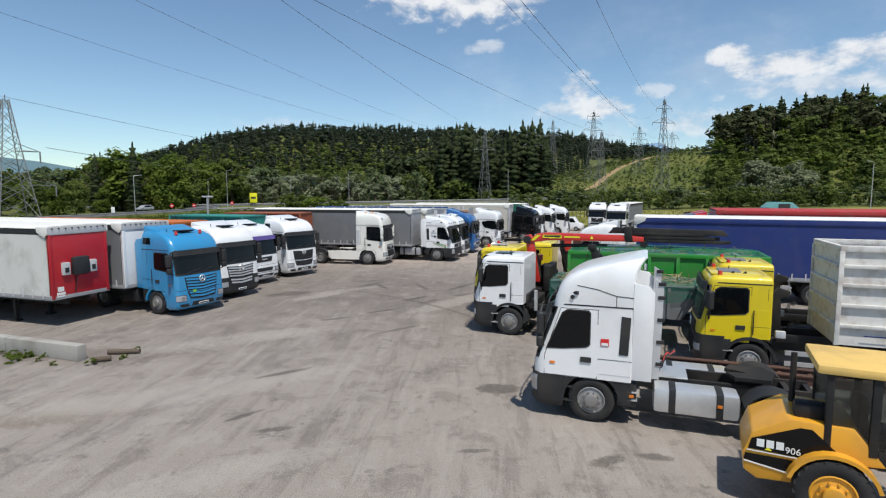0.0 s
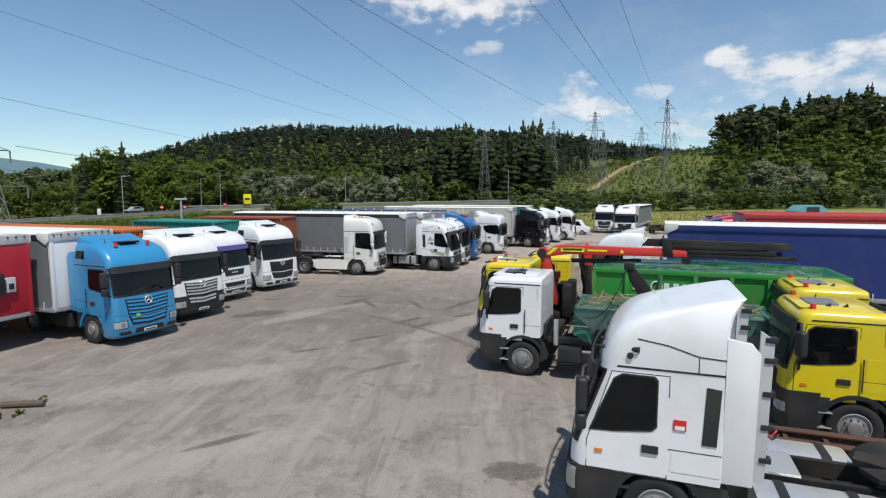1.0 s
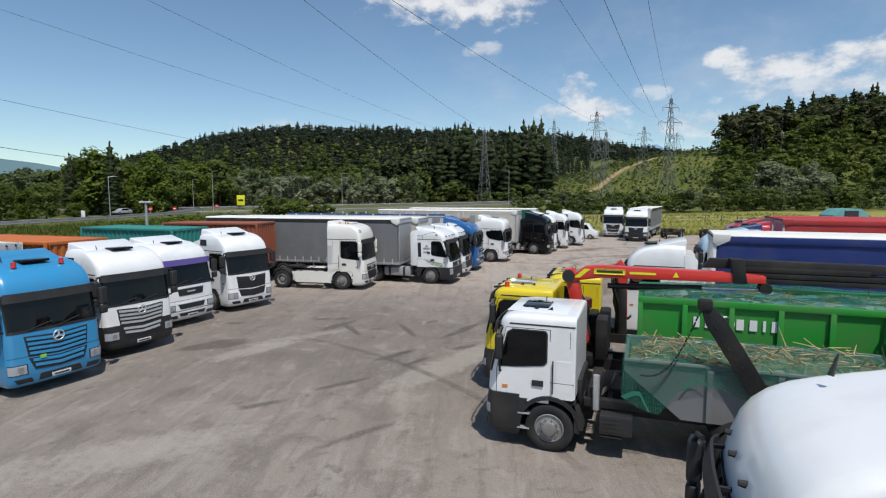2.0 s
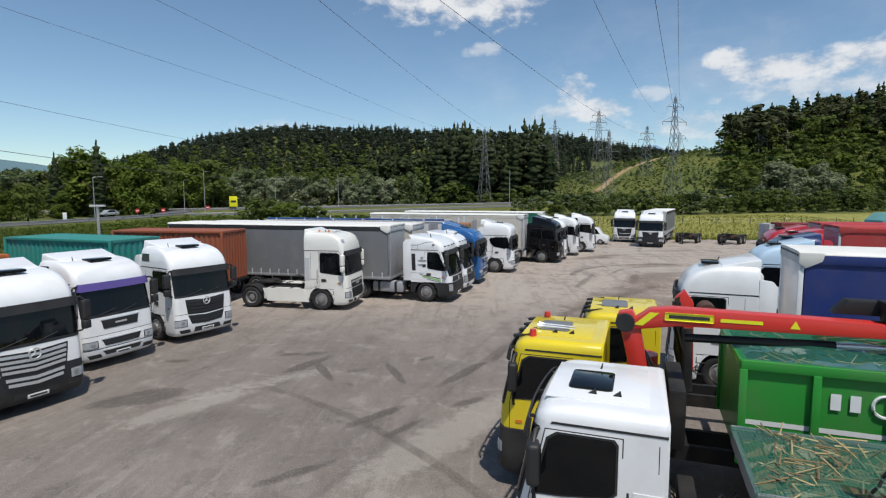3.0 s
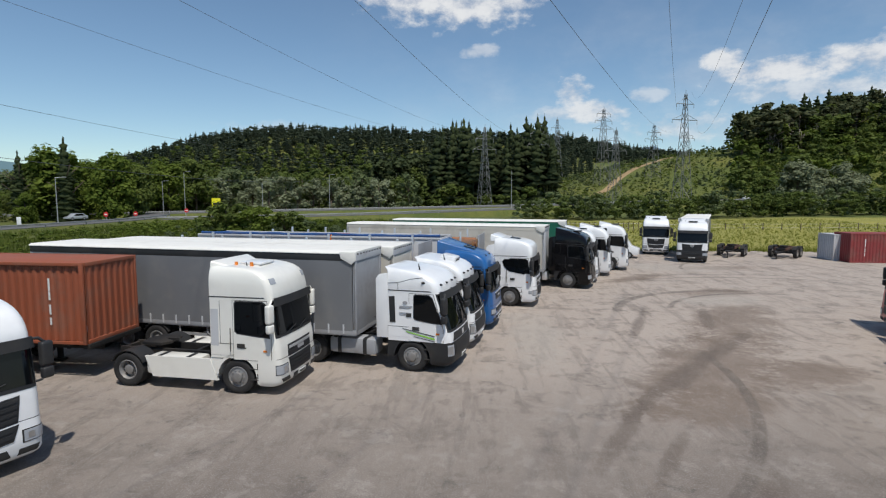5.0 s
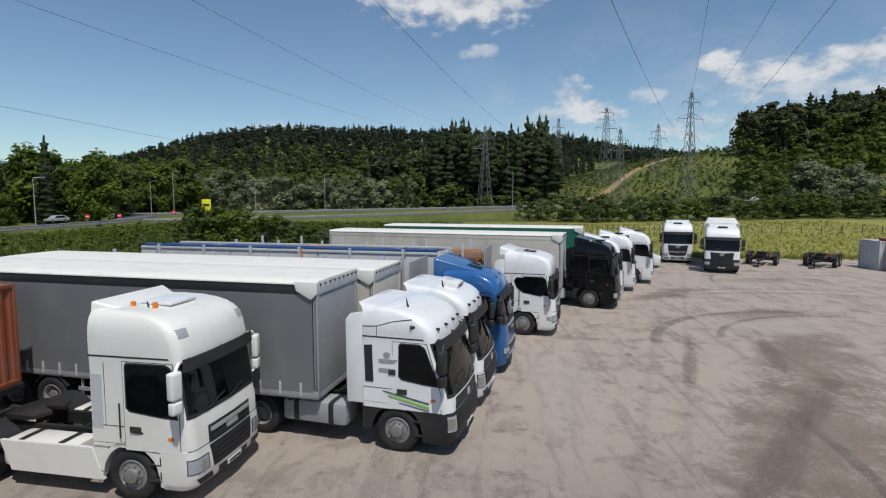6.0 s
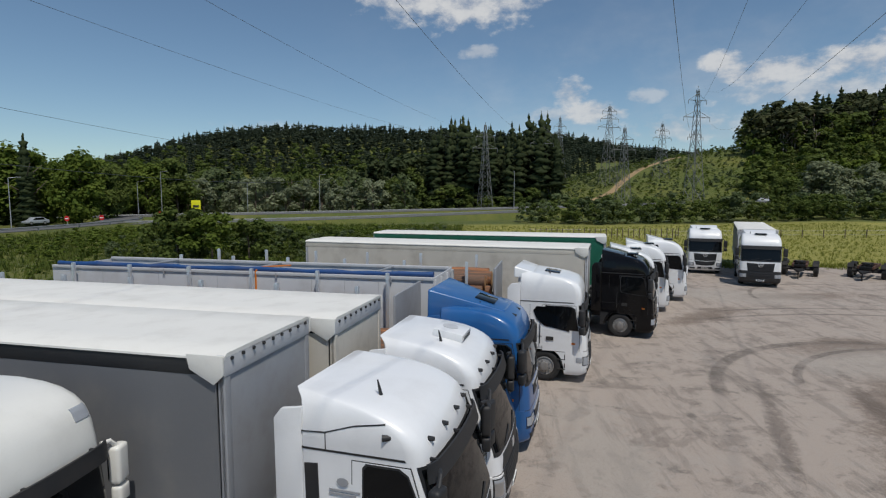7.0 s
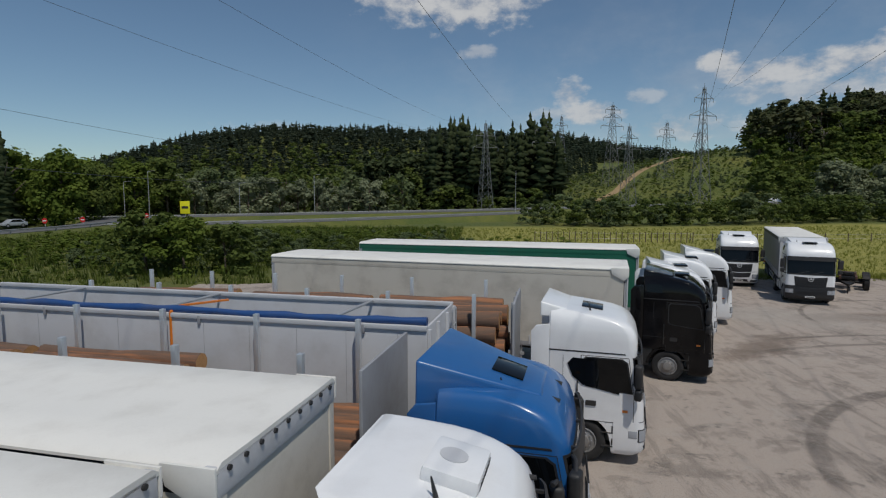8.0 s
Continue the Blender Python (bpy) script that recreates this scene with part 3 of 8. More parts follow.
        part("handle", sh.side_patch([(dr + 0.12, 1.42), (dr + 0.12, 1.54), (dr + 0.36, 1.54), (dr + 0.36, 1.42)], s, 0.03, 0.03), PLASTIC, d)
        if side_black:
            part("side_grille", sh.side_patch([(rear + 0.1, 1.66), (rear + 0.06, 2.52), (rear + 0.26, 2.54), (rear + 0.3, 1.66)], s, 0.016, 0.02), PLASTIC, cab)
        if side_window and not low:
            part("roof_window", sh.side_patch([(rear + 0.12, wt + 0.34), (rear + 0.12, wt + 0.62), (rear + 0.58, wt + 0.62), (rear + 0.62, wt + 0.34)], s, 0.012, 0.02), GLASS, cab)
        if low:
            part("rear_quarter_panel", sh.side_patch([(rear + 0.06, 1.3), (rear + 0.06, 2.0), (rear + 0.4, 2.0), (rear + 0.4, 1.3)], s, 0.01, 0.02), color, cab)
        part("roof_seam", sh.side_patch([(rear + 0.02, wt + 0.1), (rear + 0.02, wt + 0.13), (tx - 0.02, wt + 0.13), (tx, wt + 0.1)], s, 0.006, 0.02), PLASTIC, cab)
        mirror(t, wx + (0.05 if low else 0.2), s, wt - (0.34 if low else 0.28), sh.at(wt - 0.3)[2] - (0.06 if low else 0), mirror_mat, 1 if low else 2)
        part("panel_seam", sh.side_patch([(rear + 0.02, 1.52), (dr - 0.02, 1.52), (dr - 0.02, 1.53), (rear + 0.02, 1.53)], s, 0.008, 0.012), PLASTIC, cab)
        if not raked:
            part("panel_seam", sh.side_patch([(dr - 0.42, 1.15), (dr - 0.42, wt), (dr - 0.43, wt), (dr - 0.43, 1.15)], s, 0.004, 0.01), PLASTIC, cab)
        part("locker_lid", sh.side_patch([(rear + 0.04, 1.18), (rear + 0.04, 1.5), (dr - 0.06, 1.5), (dr - 0.06, 1.18)], s, 0.007, 0.012), color, cab)
        part("side_indicator", sh.side_patch([(wx + 0.0, 1.32), (wx + 0.0, 1.38), (wx - 0.12, 1.38), (wx - 0.12, 1.32)], s, 0.02, 0.02), HEDGE_LAMP, cab)
        if not raked:
            part("grab_rail", tube((dr - 0.08, s * (hw + 0.05), 1.3), (dr - 0.08, s * (hw + 0.04), 2.0), 0.015, n=6), PLASTIC, cab)
        for zz in (0.45, 0.78):
            part("step_tread", box(-1.0, -0.72, s * 0.95, s * 1.245, zz, zz + 0.025), ALU if low else PLASTIC, t)
        # wheel arch, steps, lower side
        bm = bmesh.new()
        fender(bm, -1.42, s, 1.24, 0.62, 0.5, 0.09, 5, 175)
        part("wheel_arch", bm, arch, t)
        part("step_panel", prism([(-0.7, 0.34), (-0.7, 1.12), (-0.95, 1.12), (-0.82, 0.8), (-0.78, 0.34)], "y", s * 0.9, s * 1.235, 0.01), low_skirt, t)
        for zz in (0.5, 0.8):
            part("step_recess", box(-0.775, -0.62, s * 1.236, s * 1.242, zz, zz + 0.16), PLASTIC, t)
        part("side_skirt", prism([(rear, 0.5), (rear, 1.1), (-1.9, 1.1), (-2.02, 0.8), (-2.06, 0.5)], "y", s * 0.85, s * 1.22), skirt, t)
        wheel(t, -1.42, s * 1.06, finish=finish)
    # roof things
    if low:
        zt, cx = top + 0.005, rear + 1.0
        plate = [(cx + sx * 0.22 + 0.08 * math.cos(radians(a0 + a)), sy * 0.32 + 0.08 * math.sin(radians(a0 + a))) for sx, sy, a0 in ((1, 1, 0), (-1, 1, 90), (-1, -1, 180), (1, -1, 270)) for a in (0, 30, 60, 90)]
        part("roof_panel", box(rear + 0.24, rear + 1.55, -0.78, 0.78, top - 0.01, top + 0.012, 0.01), color, cab)
        part("roof_hatch", prism(plate, "z", zt - 0.02, zt + 0.035, 0.01), hatch, cab)
        for x in (cx - 0.42, cx - 0.1):
            part("roof_fin", prism([(x, zt), (x + 0.12, zt), (x + 0.02, zt + 0.08)], "y", 0.5, 0.54), PLASTIC, cab)
    if beacons:
        for s in (-1, 1):
            part("beacon", tube((-0.75, s * 0.62, top - 0.16), (-0.75, s * 0.62, top + 0.0), 0.07, 0.06, 10), LAMP_RED, cab)
    part("aerial", tube((rear + 0.95, -0.62, top - 0.12), (rear + 0.9, -0.62, top + 0.1), 0.03, 0.01, 6), PLASTIC, cab)
    if spoiler is None:
        spoiler = kind in ("actros", "man")
    if spoiler:
        sp = part("roof_spoiler", wedge(rear + 0.95, rear - 0.02, top - 0.02, top + 0.2, 0.9, 1.02, top - 0.14, 0.04), color, cab)
        part("roof_hatch", box(rear + 0.98, rear + 1.45, -0.36, 0.36, top - 0.06, top + 0.015, 0.02), hatch, cab)
    if deflector and not low:
        zt = min(3.3, top - 0.15)
        for s in (-1, 1):
            part("side_deflector", prism([(rear - 0.4, 1.1), (rear - 0.42, zt - 0.2), (rear - 0.3, zt - 0.05), (rear + 0.02, zt), (rear + 0.02, 1.1)], "y", s * 1.14, s * 1.215, 0.015), color, cab)
    # chassis
    if chassis:
        end = wheelbase + 2.35 + (1.35 if axles == 3 else 0)
        ch = part("chassis", box(-end, -0.6, -0.43, -0.33, 0.72, 1.0), DARK, t)
        part("frame_rail", box(-end, -0.6, 0.33, 0.43, 0.72, 1.0), DARK, ch)
        for x in (-2.6, -3.4, -end + 0.5, -end + 0.05):
            part("cross_member", box(x - 0.06, x + 0.06, -0.34, 0.34, 0.76, 0.96), DARK, ch)
        part("engine_block", box(-2.25, -0.7, -0.4, 0.4, 0.5, 1.05, 0.05), DARK, t)
        rears = [-1.42 - wheelbase] + ([-1.42 - wheelbase - 1.35] if axles == 3 else [])
        for x in rears:
            for s in (-1, 1):
                wheel(t, x, s * 1.09, rear=True, finish=finish)
                wheel(t, x, s * 0.74, rear=True, finish=finish)
                bm = bmesh.new()
                fender(bm, x, s, 1.24, 0.58, 0.62, 0.03, 25, 155)
                part("mudguard", bm, PLASTIC, t)
            part("axle", tube((x, -0.9, 0.52), (x, 0.9, 0.52), 0.11, n=10), DARK, t)
        part("front_axle", tube((-1.42, -1.0, 0.5), (-1.42, 1.0, 0.5), 0.09, n=10), DARK, t)
        if fuel:
            for s in (-1, 1):
                bm = bmesh.new()
                x1, x0 = -2.75, -1.42 - wheelbase + 0.62
                add_box(bm, x0, x1, s * 0.5, s * 1.2, 0.42, 0.98, 0.12)
                k = part("fuel_tank", bm, tank, t)
                for x in (x0 + 0.4, x1 - 0.4):
                    part("strap", box(x - 0.03, x + 0.03, s * 0.49, s * 1.212, 0.41, 0.99, 0.1), PLASTIC, k)
        if fuel is not None and axles == 2:
            bm = bmesh.new()
            add_prism(bm, [(-0.55, 0), (-0.4, 0.5), (0.3, 0.5), (0.45, 0.15), (0.0, 0.08), (0.45, -0.15), (0.3, -0.5), (-0.4, -0.5)], "z", 1.12, 1.2)
            bmesh.ops.translate(bm, verts=bm.verts, vec=(-1.42 - wheelbase + 0.35, 0, 0))
            part("fifth_wheel", bm, DARK, t, "greasy black coupling plate")
        for i in range(3):
            bm = bmesh.new()
            add_hose(bm, [(rear - 0.08 - 0.05 * k, (i - 1) * 0.14 + 0.05 * math.cos(k * 1.6), 1.5 - 0.5 * math.sin(min(1, k / 14) * math.pi) + 0.05 * math.sin(k * 1.6)) for k in range(18)], 0.016, 5)
            part("air_hose", bm, LAMP_RED if raked and i == 1 else PLASTIC, t)
        part("rear_bulkhead", box(rear - 0.1, rear - 0.002, -0.7, 0.7, 1.0, 1.5, 0.03), PLASTIC, t)
    return t


# ---- trailers and loads ----
def trailer_base(t, length, front_x, axle_xs, deck=1.15, legs=True, finish="grey"):
    ch = part("chassis", box(front_x - length, front_x - 0.2, -0.5, -0.38, 0.82, deck - 0.06), DARK, t)
    part("frame_rail", box(front_x - length, front_x - 0.2, 0.38, 0.5, 0.82, deck - 0.06), DARK, ch)
    for i in range(6):
        x = front_x - 0.8 - (length - 1.4) * i / 5
        part("cross_member", box(x - 0.05, x + 0.05, -1.2, 1.2, deck - 0.14, deck - 0.05), DARK, ch)
    for x in axle_xs:
        for s in (-1, 1):
            wheel(t, x, s * 1.08, rear=True, finish=finish)
        part("axle", tube((x, -1, 0.52), (x, 1, 0.52), 0.08, n=8), DARK, t)
    for s in (-1, 1):
        bm = bmesh.new()
        for x in axle_xs:
            fender(bm, x, s, 1.24, 0.6, 0.36, 0.02, 30, 150)
        part("mudguard", bm, PLASTIC, t)
        if legs:
            bm = bmesh.new()
            add_box(bm, front_x - 2.9, front_x - 2.76, s * 0.72 - 0.07, s * 0.72 + 0.07, 0.08, 1.0, 0.01)
            add_box(bm, front_x - 3.0, front_x - 2.66, s * 0.72 - 0.14, s * 0.72 + 0.14, 0.0, 0.08, 0.01)
            part("landing_leg", bm, DARK, t)
        bm = bmesh.new()
        for z in (0.55, 0.8):
            add_box(bm, axle_xs[0] + 0.9, front_x - 3.4, s * 1.2 - 0.02, s * 1.2 + 0.02, z - 0.05, z + 0.05)
        for k in range(4):
            x = axle_xs[0] + 1.0 + (front_x - 3.5 - axle_xs[0] - 1.0) * k / 3
            add_box(bm, x - 0.03, x + 0.03, s * 1.14 - 0.02, s * 1.19, 0.5, deck - 0.06)
        part("side_guard", bm, GALV, t)
    bm = box(front_x - length - 0.05, front_x - length + 0.05, -1.2, 1.2, 0.5, 0.66)
    part("rear_bumper", bm, GREY_STEEL, t)
    for s in (-1, 1):
        part("tail_light", box(front_x - length - 0.09, front_x - length - 0.05, s * 1.0 - 0.18, s * 1.0 + 0.18, 0.68, 0.82, 0.01), LAMP_RED, t)


def ripple_sheet(x0, x1, y, z0, z1, side, n=60, depth=0.02, seed=0):
    """A hanging curtain with soft folds and a thickness."""
    rnd = random.Random(seed)
    bm = bmesh.new()
    ph = [rnd.uniform(0, 6) for _ in range(4)]
    rows = []
    for k in range(7):
        z = z0 + (z1 - z0) * k / 6
        swell = math.sin(math.pi * k / 6)
        row = []
        for i in range(n + 1):
            x = x0 + (x1 - x0) * i / n
            d = depth * swell * (0.5 * math.sin(x * 2.1 + ph[0]) + 0.4 * math.sin(x * 5.3 + ph[1] + 0.6 * z) + 0.3 * math.sin(x * 9.7 + ph[2]))
            row.append(bm.verts.new((x, y + side * (d + 0.012), z)))
        rows.append(row)
    for a, b in zip(rows, rows[1:]):
        for i in range(n):
            bm.faces.new((a[i], a[i + 1], b[i + 1], b[i]))
    r = bmesh.ops.extrude_face_region(bm, geom=bm.faces[:])
    bmesh.ops.translate(bm, verts=[v for v in r["geom"] if isinstance(v, bmesh.types.BMVert)], vec=(0, -side * 0.02, 0))
    return bm


STRAP = mesh_only("curtain_strap", box(-0.025, 0.025, -0.013, 0.013, -0.16, 0.16), LIGHT_GREY)
STUD = mesh_only("roof_stud", tube((0, 0, 0), (0.025, 0, 0), 0.03, n=8), PLASTIC)


def curtain_trailer(m, label, side_mat, roof_mat=ROOF_WHITE, front_mat=LIGHT_GREY, length=13.6, top=4.0, deck=1.15, trim=PLASTIC, legs=False, rail=GREY_STEEL, seed=0, group="semi-trailers", straps=True, name="semi_trailer"):
    """A curtain-sided semi-trailer whose front wall stands at x = 0."""
    t = thing(name, m, label, "trailer", group)
    trailer_base(t, length, 0, (-length + 5.6, -length + 4.3, -length + 3.0), deck, legs)
    part("floor", box(-length, 0, -1.25, 1.25, deck - 0.05, deck + 0.1, 0.01), GREY_STEEL, t)
    part("front_wall", box(-0.08, 0.0, -1.25, 1.25, deck + 0.1, top - 0.32, 0.015), front_mat, t)
    part("front_header", box(-0.12, 0.03, -1.27, 1.27, top - 0.34, top - 0.03, 0.03), LIGHT_GREY, t)
    for s in (-1, 1):
        part("corner_post", box(-0.1, 0.02, s * 1.19 - 0.06, s * 1.19 + 0.075, deck, top - 0.1, 0.02), front_mat, t)
        part("rear_post", box(-length, -length + 0.12, s * 1.2 - 0.05, s * 1.2 + 0.07, deck, top - 0.1, 0.02), GREY_STEEL, t)
        c = part("curtain", ripple_sheet(-length + 0.12, -0.12, s * 1.25, deck + 0.12, top - 0.24, s, 70, 0.02, seed + s), side_mat, t)
        part("top_rail", box(-length, -0.02, s * 1.22 - 0.05, s * 1.22 + 0.09, top - 0.33, top - 0.08, 0.02), trim, t)
        part("lower_rail", box(-length, 0, s * 1.22 - 0.04, s * 1.22 + 0.06, deck - 0.02, deck + 0.15, 0.01), rail, t)
        if straps:
            for i in range(24):
                reuse("curtain_strap", STRAP, c, pose(-0.45 - (length - 0.9) * i / 23, s * 1.276, deck + 0.18))
    for s in (-1, 1):
        part("corner_cap", prism([(-0.55, top - 0.02), (-0.5, top - 0.24), (-0.12, top - 0.44), (0.035, top - 0.3), (0.035, top - 0.02)], "y", s * 1.28, s * 1.315, 0.01), roof_mat, t)
        d = part("rear_door", box(-length - 0.04, -length, s * 0.63 - 0.6, s * 0.63 + 0.6, deck, top - 0.1, 0.01), LIGHT_GREY, t)
        for y in (0.2, 1.0):
            part("lock_rod", tube((-length - 0.06, s * y, deck - 0.05), (-length - 0.06, s * y, top - 0.15), 0.02, n=6), GALV, d)
    # tarpaulin roof with bows
    bm = bmesh.new()
    n = 26
    rows = []
    for i in range(n + 1):
        x = -length - 0.02 + (length + 0.05) * i / n
        sag = 0.018 * (1 - math.cos(2 * math.pi * i * 11 / n)) / 2 + 0.012 * math.sin(i * 2.3 + seed)
        rows.append([bm.verts.new((x, y, top - 0.06 + z - (sag if abs(y) < 1.2 else 0))) for y, z in ((-1.29, -0.03), (-1.285, 0.0), (-1.2, 0.055), (-0.6, 0.06), (0, 0.06), (0.6, 0.06), (1.2, 0.055), (1.285, 0.0), (1.29, -0.03))])
    for a, b in zip(rows, rows[1:]):
        for i in range(8):
            bm.faces.new((a[i], a[i + 1], b[i + 1], b[i]))
    bm.faces.new(rows[0])
    bm.faces.new(rows[-1][::-1])
    part("roof", bm, roof_mat, t)
    for i in range(9):
        reuse("roof_stud", STUD, t, pose(0.03, -1.1 + 2.2 * i / 8, top - 0.1))
    return t


def corrugated(x0, x1, y, z0, z1, side, pitch=0.27, depth=0.035):
    bm = bmesh.new()
    n = int((x1 - x0) / pitch)
    pts = []
    for i in range(n):
        x = x0 + (x1 - x0) * i / n
        w = (x1 - x0) / n
        pts += [(x, 0), (x + w * 0.3, 0), (x + w * 0.5, -depth), (x + w * 0.8, -depth)]
    pts.append((x1, 0))
    lo = [bm.verts.new((px, y + side * d, z0)) for px, d in pts]
    hi = [bm.verts.new((px, y + side * d, z1)) for px, d in pts]
    for i in range(len(pts) - 1):
        bm.faces.new((lo[i], lo[i + 1], hi[i + 1], hi[i]))
    r = bmesh.ops.extrude_face_region(bm, geom=bm.faces[:])
    bmesh.ops.translate(bm, verts=[v for v in r["geom"] if isinstance(v, bmesh.types.BMVert)], vec=(0, -side * 0.02, 0))
    return bm


def container(m, label, mat, length=12.19, height=2.6, bars=True, group="shipping containers"):
    """A shipping container, its end at x = 0, its floor at z = 0."""
    t = thing("shipping_container", m, label, "container", group)
    w = 1.22
    for x in (-length, -0.12):
        for s in (-1, 1):
            part("corner_post", box(x, x + 0.12, s * w - 0.07, s * w + 0.005, 0, height, 0.01), mat, t)
        for z in (0, height - 0.12):
            part("end_rail", box(x, x + 0.12, -w + 0.07, w - 0.07, z, z + 0.12, 0.01), mat, t)
    for s in (-1, 1):
        for z in (0, height - 0.1):
            part("side_rail", box(-length + 0.12, -0.12, s * w - 0.06, s * w, z, z + 0.1, 0.01), mat, t)
        c = part("side_wall", corrugated(-length + 0.12, -0.12, s * (w - 0.012), 0.1, height - 0.1, s), mat, t, smooth=10)
        if bars:
            for i, h in enumerate((0.5, 0.35, 0.4, 0.3)):
                z = height - 0.5 - i * 0.42
                part("lettering_bar", box(-1.25, -1.19, s * (w + 0.004), s * (w + 0.012), z - h * 0.8, z), LETTER_WHITE, c, "bar of white lettering")
    bm = corrugated(-w + 0.07, w - 0.07, 0, 0.12, height - 0.12, 1)
    bmesh.ops.transform(bm, matrix=pose(-0.02, 0, 0, 0, 0, -90), verts=bm.verts)
    part("end_wall", bm, mat, t, smooth=10)
    part("door_end", box(-length + 0.02, -length + 0.06, -w + 0.06, w - 0.06, 0.1, height - 0.1, 0.01), mat, t)
    part("roof", box(-length + 0.1, -0.1, -w + 0.05, w - 0.05, height - 0.05, height - 0.015, 0.01), mat, t)
    return t


def container_chassis(m, label, length=12.4, legs=False, rails=True):
    t = thing("container_trailer", m, label, "trailer", "semi-trailers")
    trailer_base(t, length, 0, (-length + 4.6, -length + 3.3, -length + 2.0), 1.15, legs, "dirty")
    for x in (-0.15, -length + 0.15):
        part("bolster", box(x - 0.12, x + 0.12, -1.22, 1.22, 1.02, 1.17, 0.01), DARK, t)
    return t


# ---- sky ----
def build_sky():
    w = bpy.data.worlds.new("sky")
    scene.world = w
    w.use_nodes = True
    n = Nodes(w.node_tree)
    bg = w.node_tree.nodes["Background"]
    sky = n.put("ShaderNodeTexSky")
    sky.sky_type, sky.sun_disc = "NISHITA", False
    sky.sun_elevation, sky.sun_rotation = radians(SUN_EL), radians(SUN_AZ)
    sky.air_density, sky.dust_density, sky.ozone_density = 0.9, 0.15, 1.3
    at = n.put("ShaderNodeTexCoord").outputs["Generated"]
    sep = n.put("ShaderNodeSeparateXYZ")
    n.wire(at, sep.inputs[0])
    az = n.math("MULTIPLY", n.math("ARCTAN2", sep.outputs[0], sep.outputs[1]), 57.2958)
    el = n.math("MULTIPLY", n.math("ARCSINE", sep.outputs[2]), 57.2958)
    flat = n.put("ShaderNodeCombineXYZ")
    n.wire(az, flat.inputs[0])
    n.wire(n.math("MULTIPLY", el, 1.6), flat.inputs[1])
    puff, wisp = n.noise(flat.outputs[0], 0.33, 7, 0.6), n.noise(flat.outputs[0], 0.09, 5, 0.6)
    cloud = None
    for a, e, ra, re, dense in CLOUDS:
        dx, dy = n.math("DIVIDE", n.math("SUBTRACT", az, a), ra), n.math("DIVIDE", n.math("SUBTRACT", el, e), re)
        d = n.math("ADD", n.math("MULTIPLY", dx, dx), n.math("MULTIPLY", dy, dy))
        v = n.math("ADD", n.math("SUBTRACT", 0.75, d), n.math("MULTIPLY", n.math("SUBTRACT", puff, 0.5), 2.9))
        v = n.math("MULTIPLY", n.band(v, 0.0, 0.9), dense)
        cloud = v if cloud is None else n.math("MAXIMUM", cloud, v)
    # thin haze veils all round, and scattered fair-weather clouds away from the view
    veil = n.math("MULTIPLY", n.band(wisp, 0.35, 0.75), n.math("MULTIPLY", n.band(el, 2.0, 20.0, 0.5, 0.08), n.band(az, -30, 30, 0.0, 1.0)))
    away = n.math("MULTIPLY", n.band(n.math("ABSOLUTE", az), 60, 100), n.math("MULTIPLY", n.band(n.noise(flat.outputs[0], 0.05, 6, 0.6), 0.55, 0.7), n.band(el, 4, 12)))
    cloud = n.math("MAXIMUM", n.math("MAXIMUM", cloud, veil), away)
    shade = n.mix(n.band(puff, 0.35, 0.65), (5.2, 5.5, 6.1), (7.4, 7.5, 7.6))
    n.wire(n.mix(cloud, n.vec("MULTIPLY", sky.outputs[0], (0.91, 1.01, 1.02)).outputs[0], shade), bg.inputs["Color"])
    bg.inputs["Strength"].default_value = 0.11


# azimuth, elevation, half width, half height (degrees), density
CLOUDS = [(-6.5, 19.4, 9.0, 3.4, 0.95), (-1.0, 18.6, 8.5, 3.3, 0.95), (3.0, 19.0, 5.5, 2.2, 0.9), (26.5, 10.9, 8.0, 1.9, 0.9), (22.6, 12.0, 2.6, 1.4, 0.9), (33.5, 11.0, 6.5, 2.0, 0.9), (38.0, 12.0, 6.0, 2.2, 0.9), (30.0, 9.0, 11.0, 1.6, 0.7), (9.3, 10.2, 2.2, 1.9, 0.85),
          (11.3, 8.2, 4.6, 1.6, 0.85), (7.5, 8.0, 3.0, 1.2, 0.6), (16.5, 9.5, 3.0, 0.9, 0.5), (20.0, 6.5, 8.0, 1.8, 0.6), (-46.0, 15.5, 2.5, 1.5, 0.25), (0.0, 14.2, 3.0, 0.9, 0.5), (-47.0, 5.5, 3.6, 1.1, 0.55), (-20.0, 6.5, 7.0, 1.0, 0.35)]
build_sky()


# ---- ground ----
def smooth(a, b, v):
    k = np.clip((v - a) / (b - a), 0, 1)
    return k * k * (3 - 2 * k)


def height(x, y):
    """The lie of the land: flat yard, low meadows, a cleared slope and two wooded hills."""
    x, y = np.asarray(x, float), np.asarray(y, float)
    h = smooth(205, 300, y) * (8 + 14 * smooth(0, 110, x)) * smooth(-70, 10, x)
    h = h + 17 * np.exp(-((x - 205) / 78) ** 2 - ((y - 330) / 90) ** 2)
    h = h + 76 * np.exp(-((x + 205) / np.where(x < -205, 209, 280)) ** 2 - ((y - 640) / 150) ** 2) * (0.93 + 0.07 * np.sin(x / 60 + 1))
    h = h + 16 * np.exp(-((x - 20) / 200) ** 2 - ((y - 680) / 160) ** 2)
    h = h + 1.2 * smooth(100, 170, y) * smooth(20, 80, x)
    far = smooth(60, 160, np.hypot(x, y - 40))
    return h + far * (0.35 * np.sin(x / 17 + 1.3) * np.sin(y / 23) + 0.1 * np.sin(x / 5.1) * np.sin(y / 6.3 + 2)) - 0.05


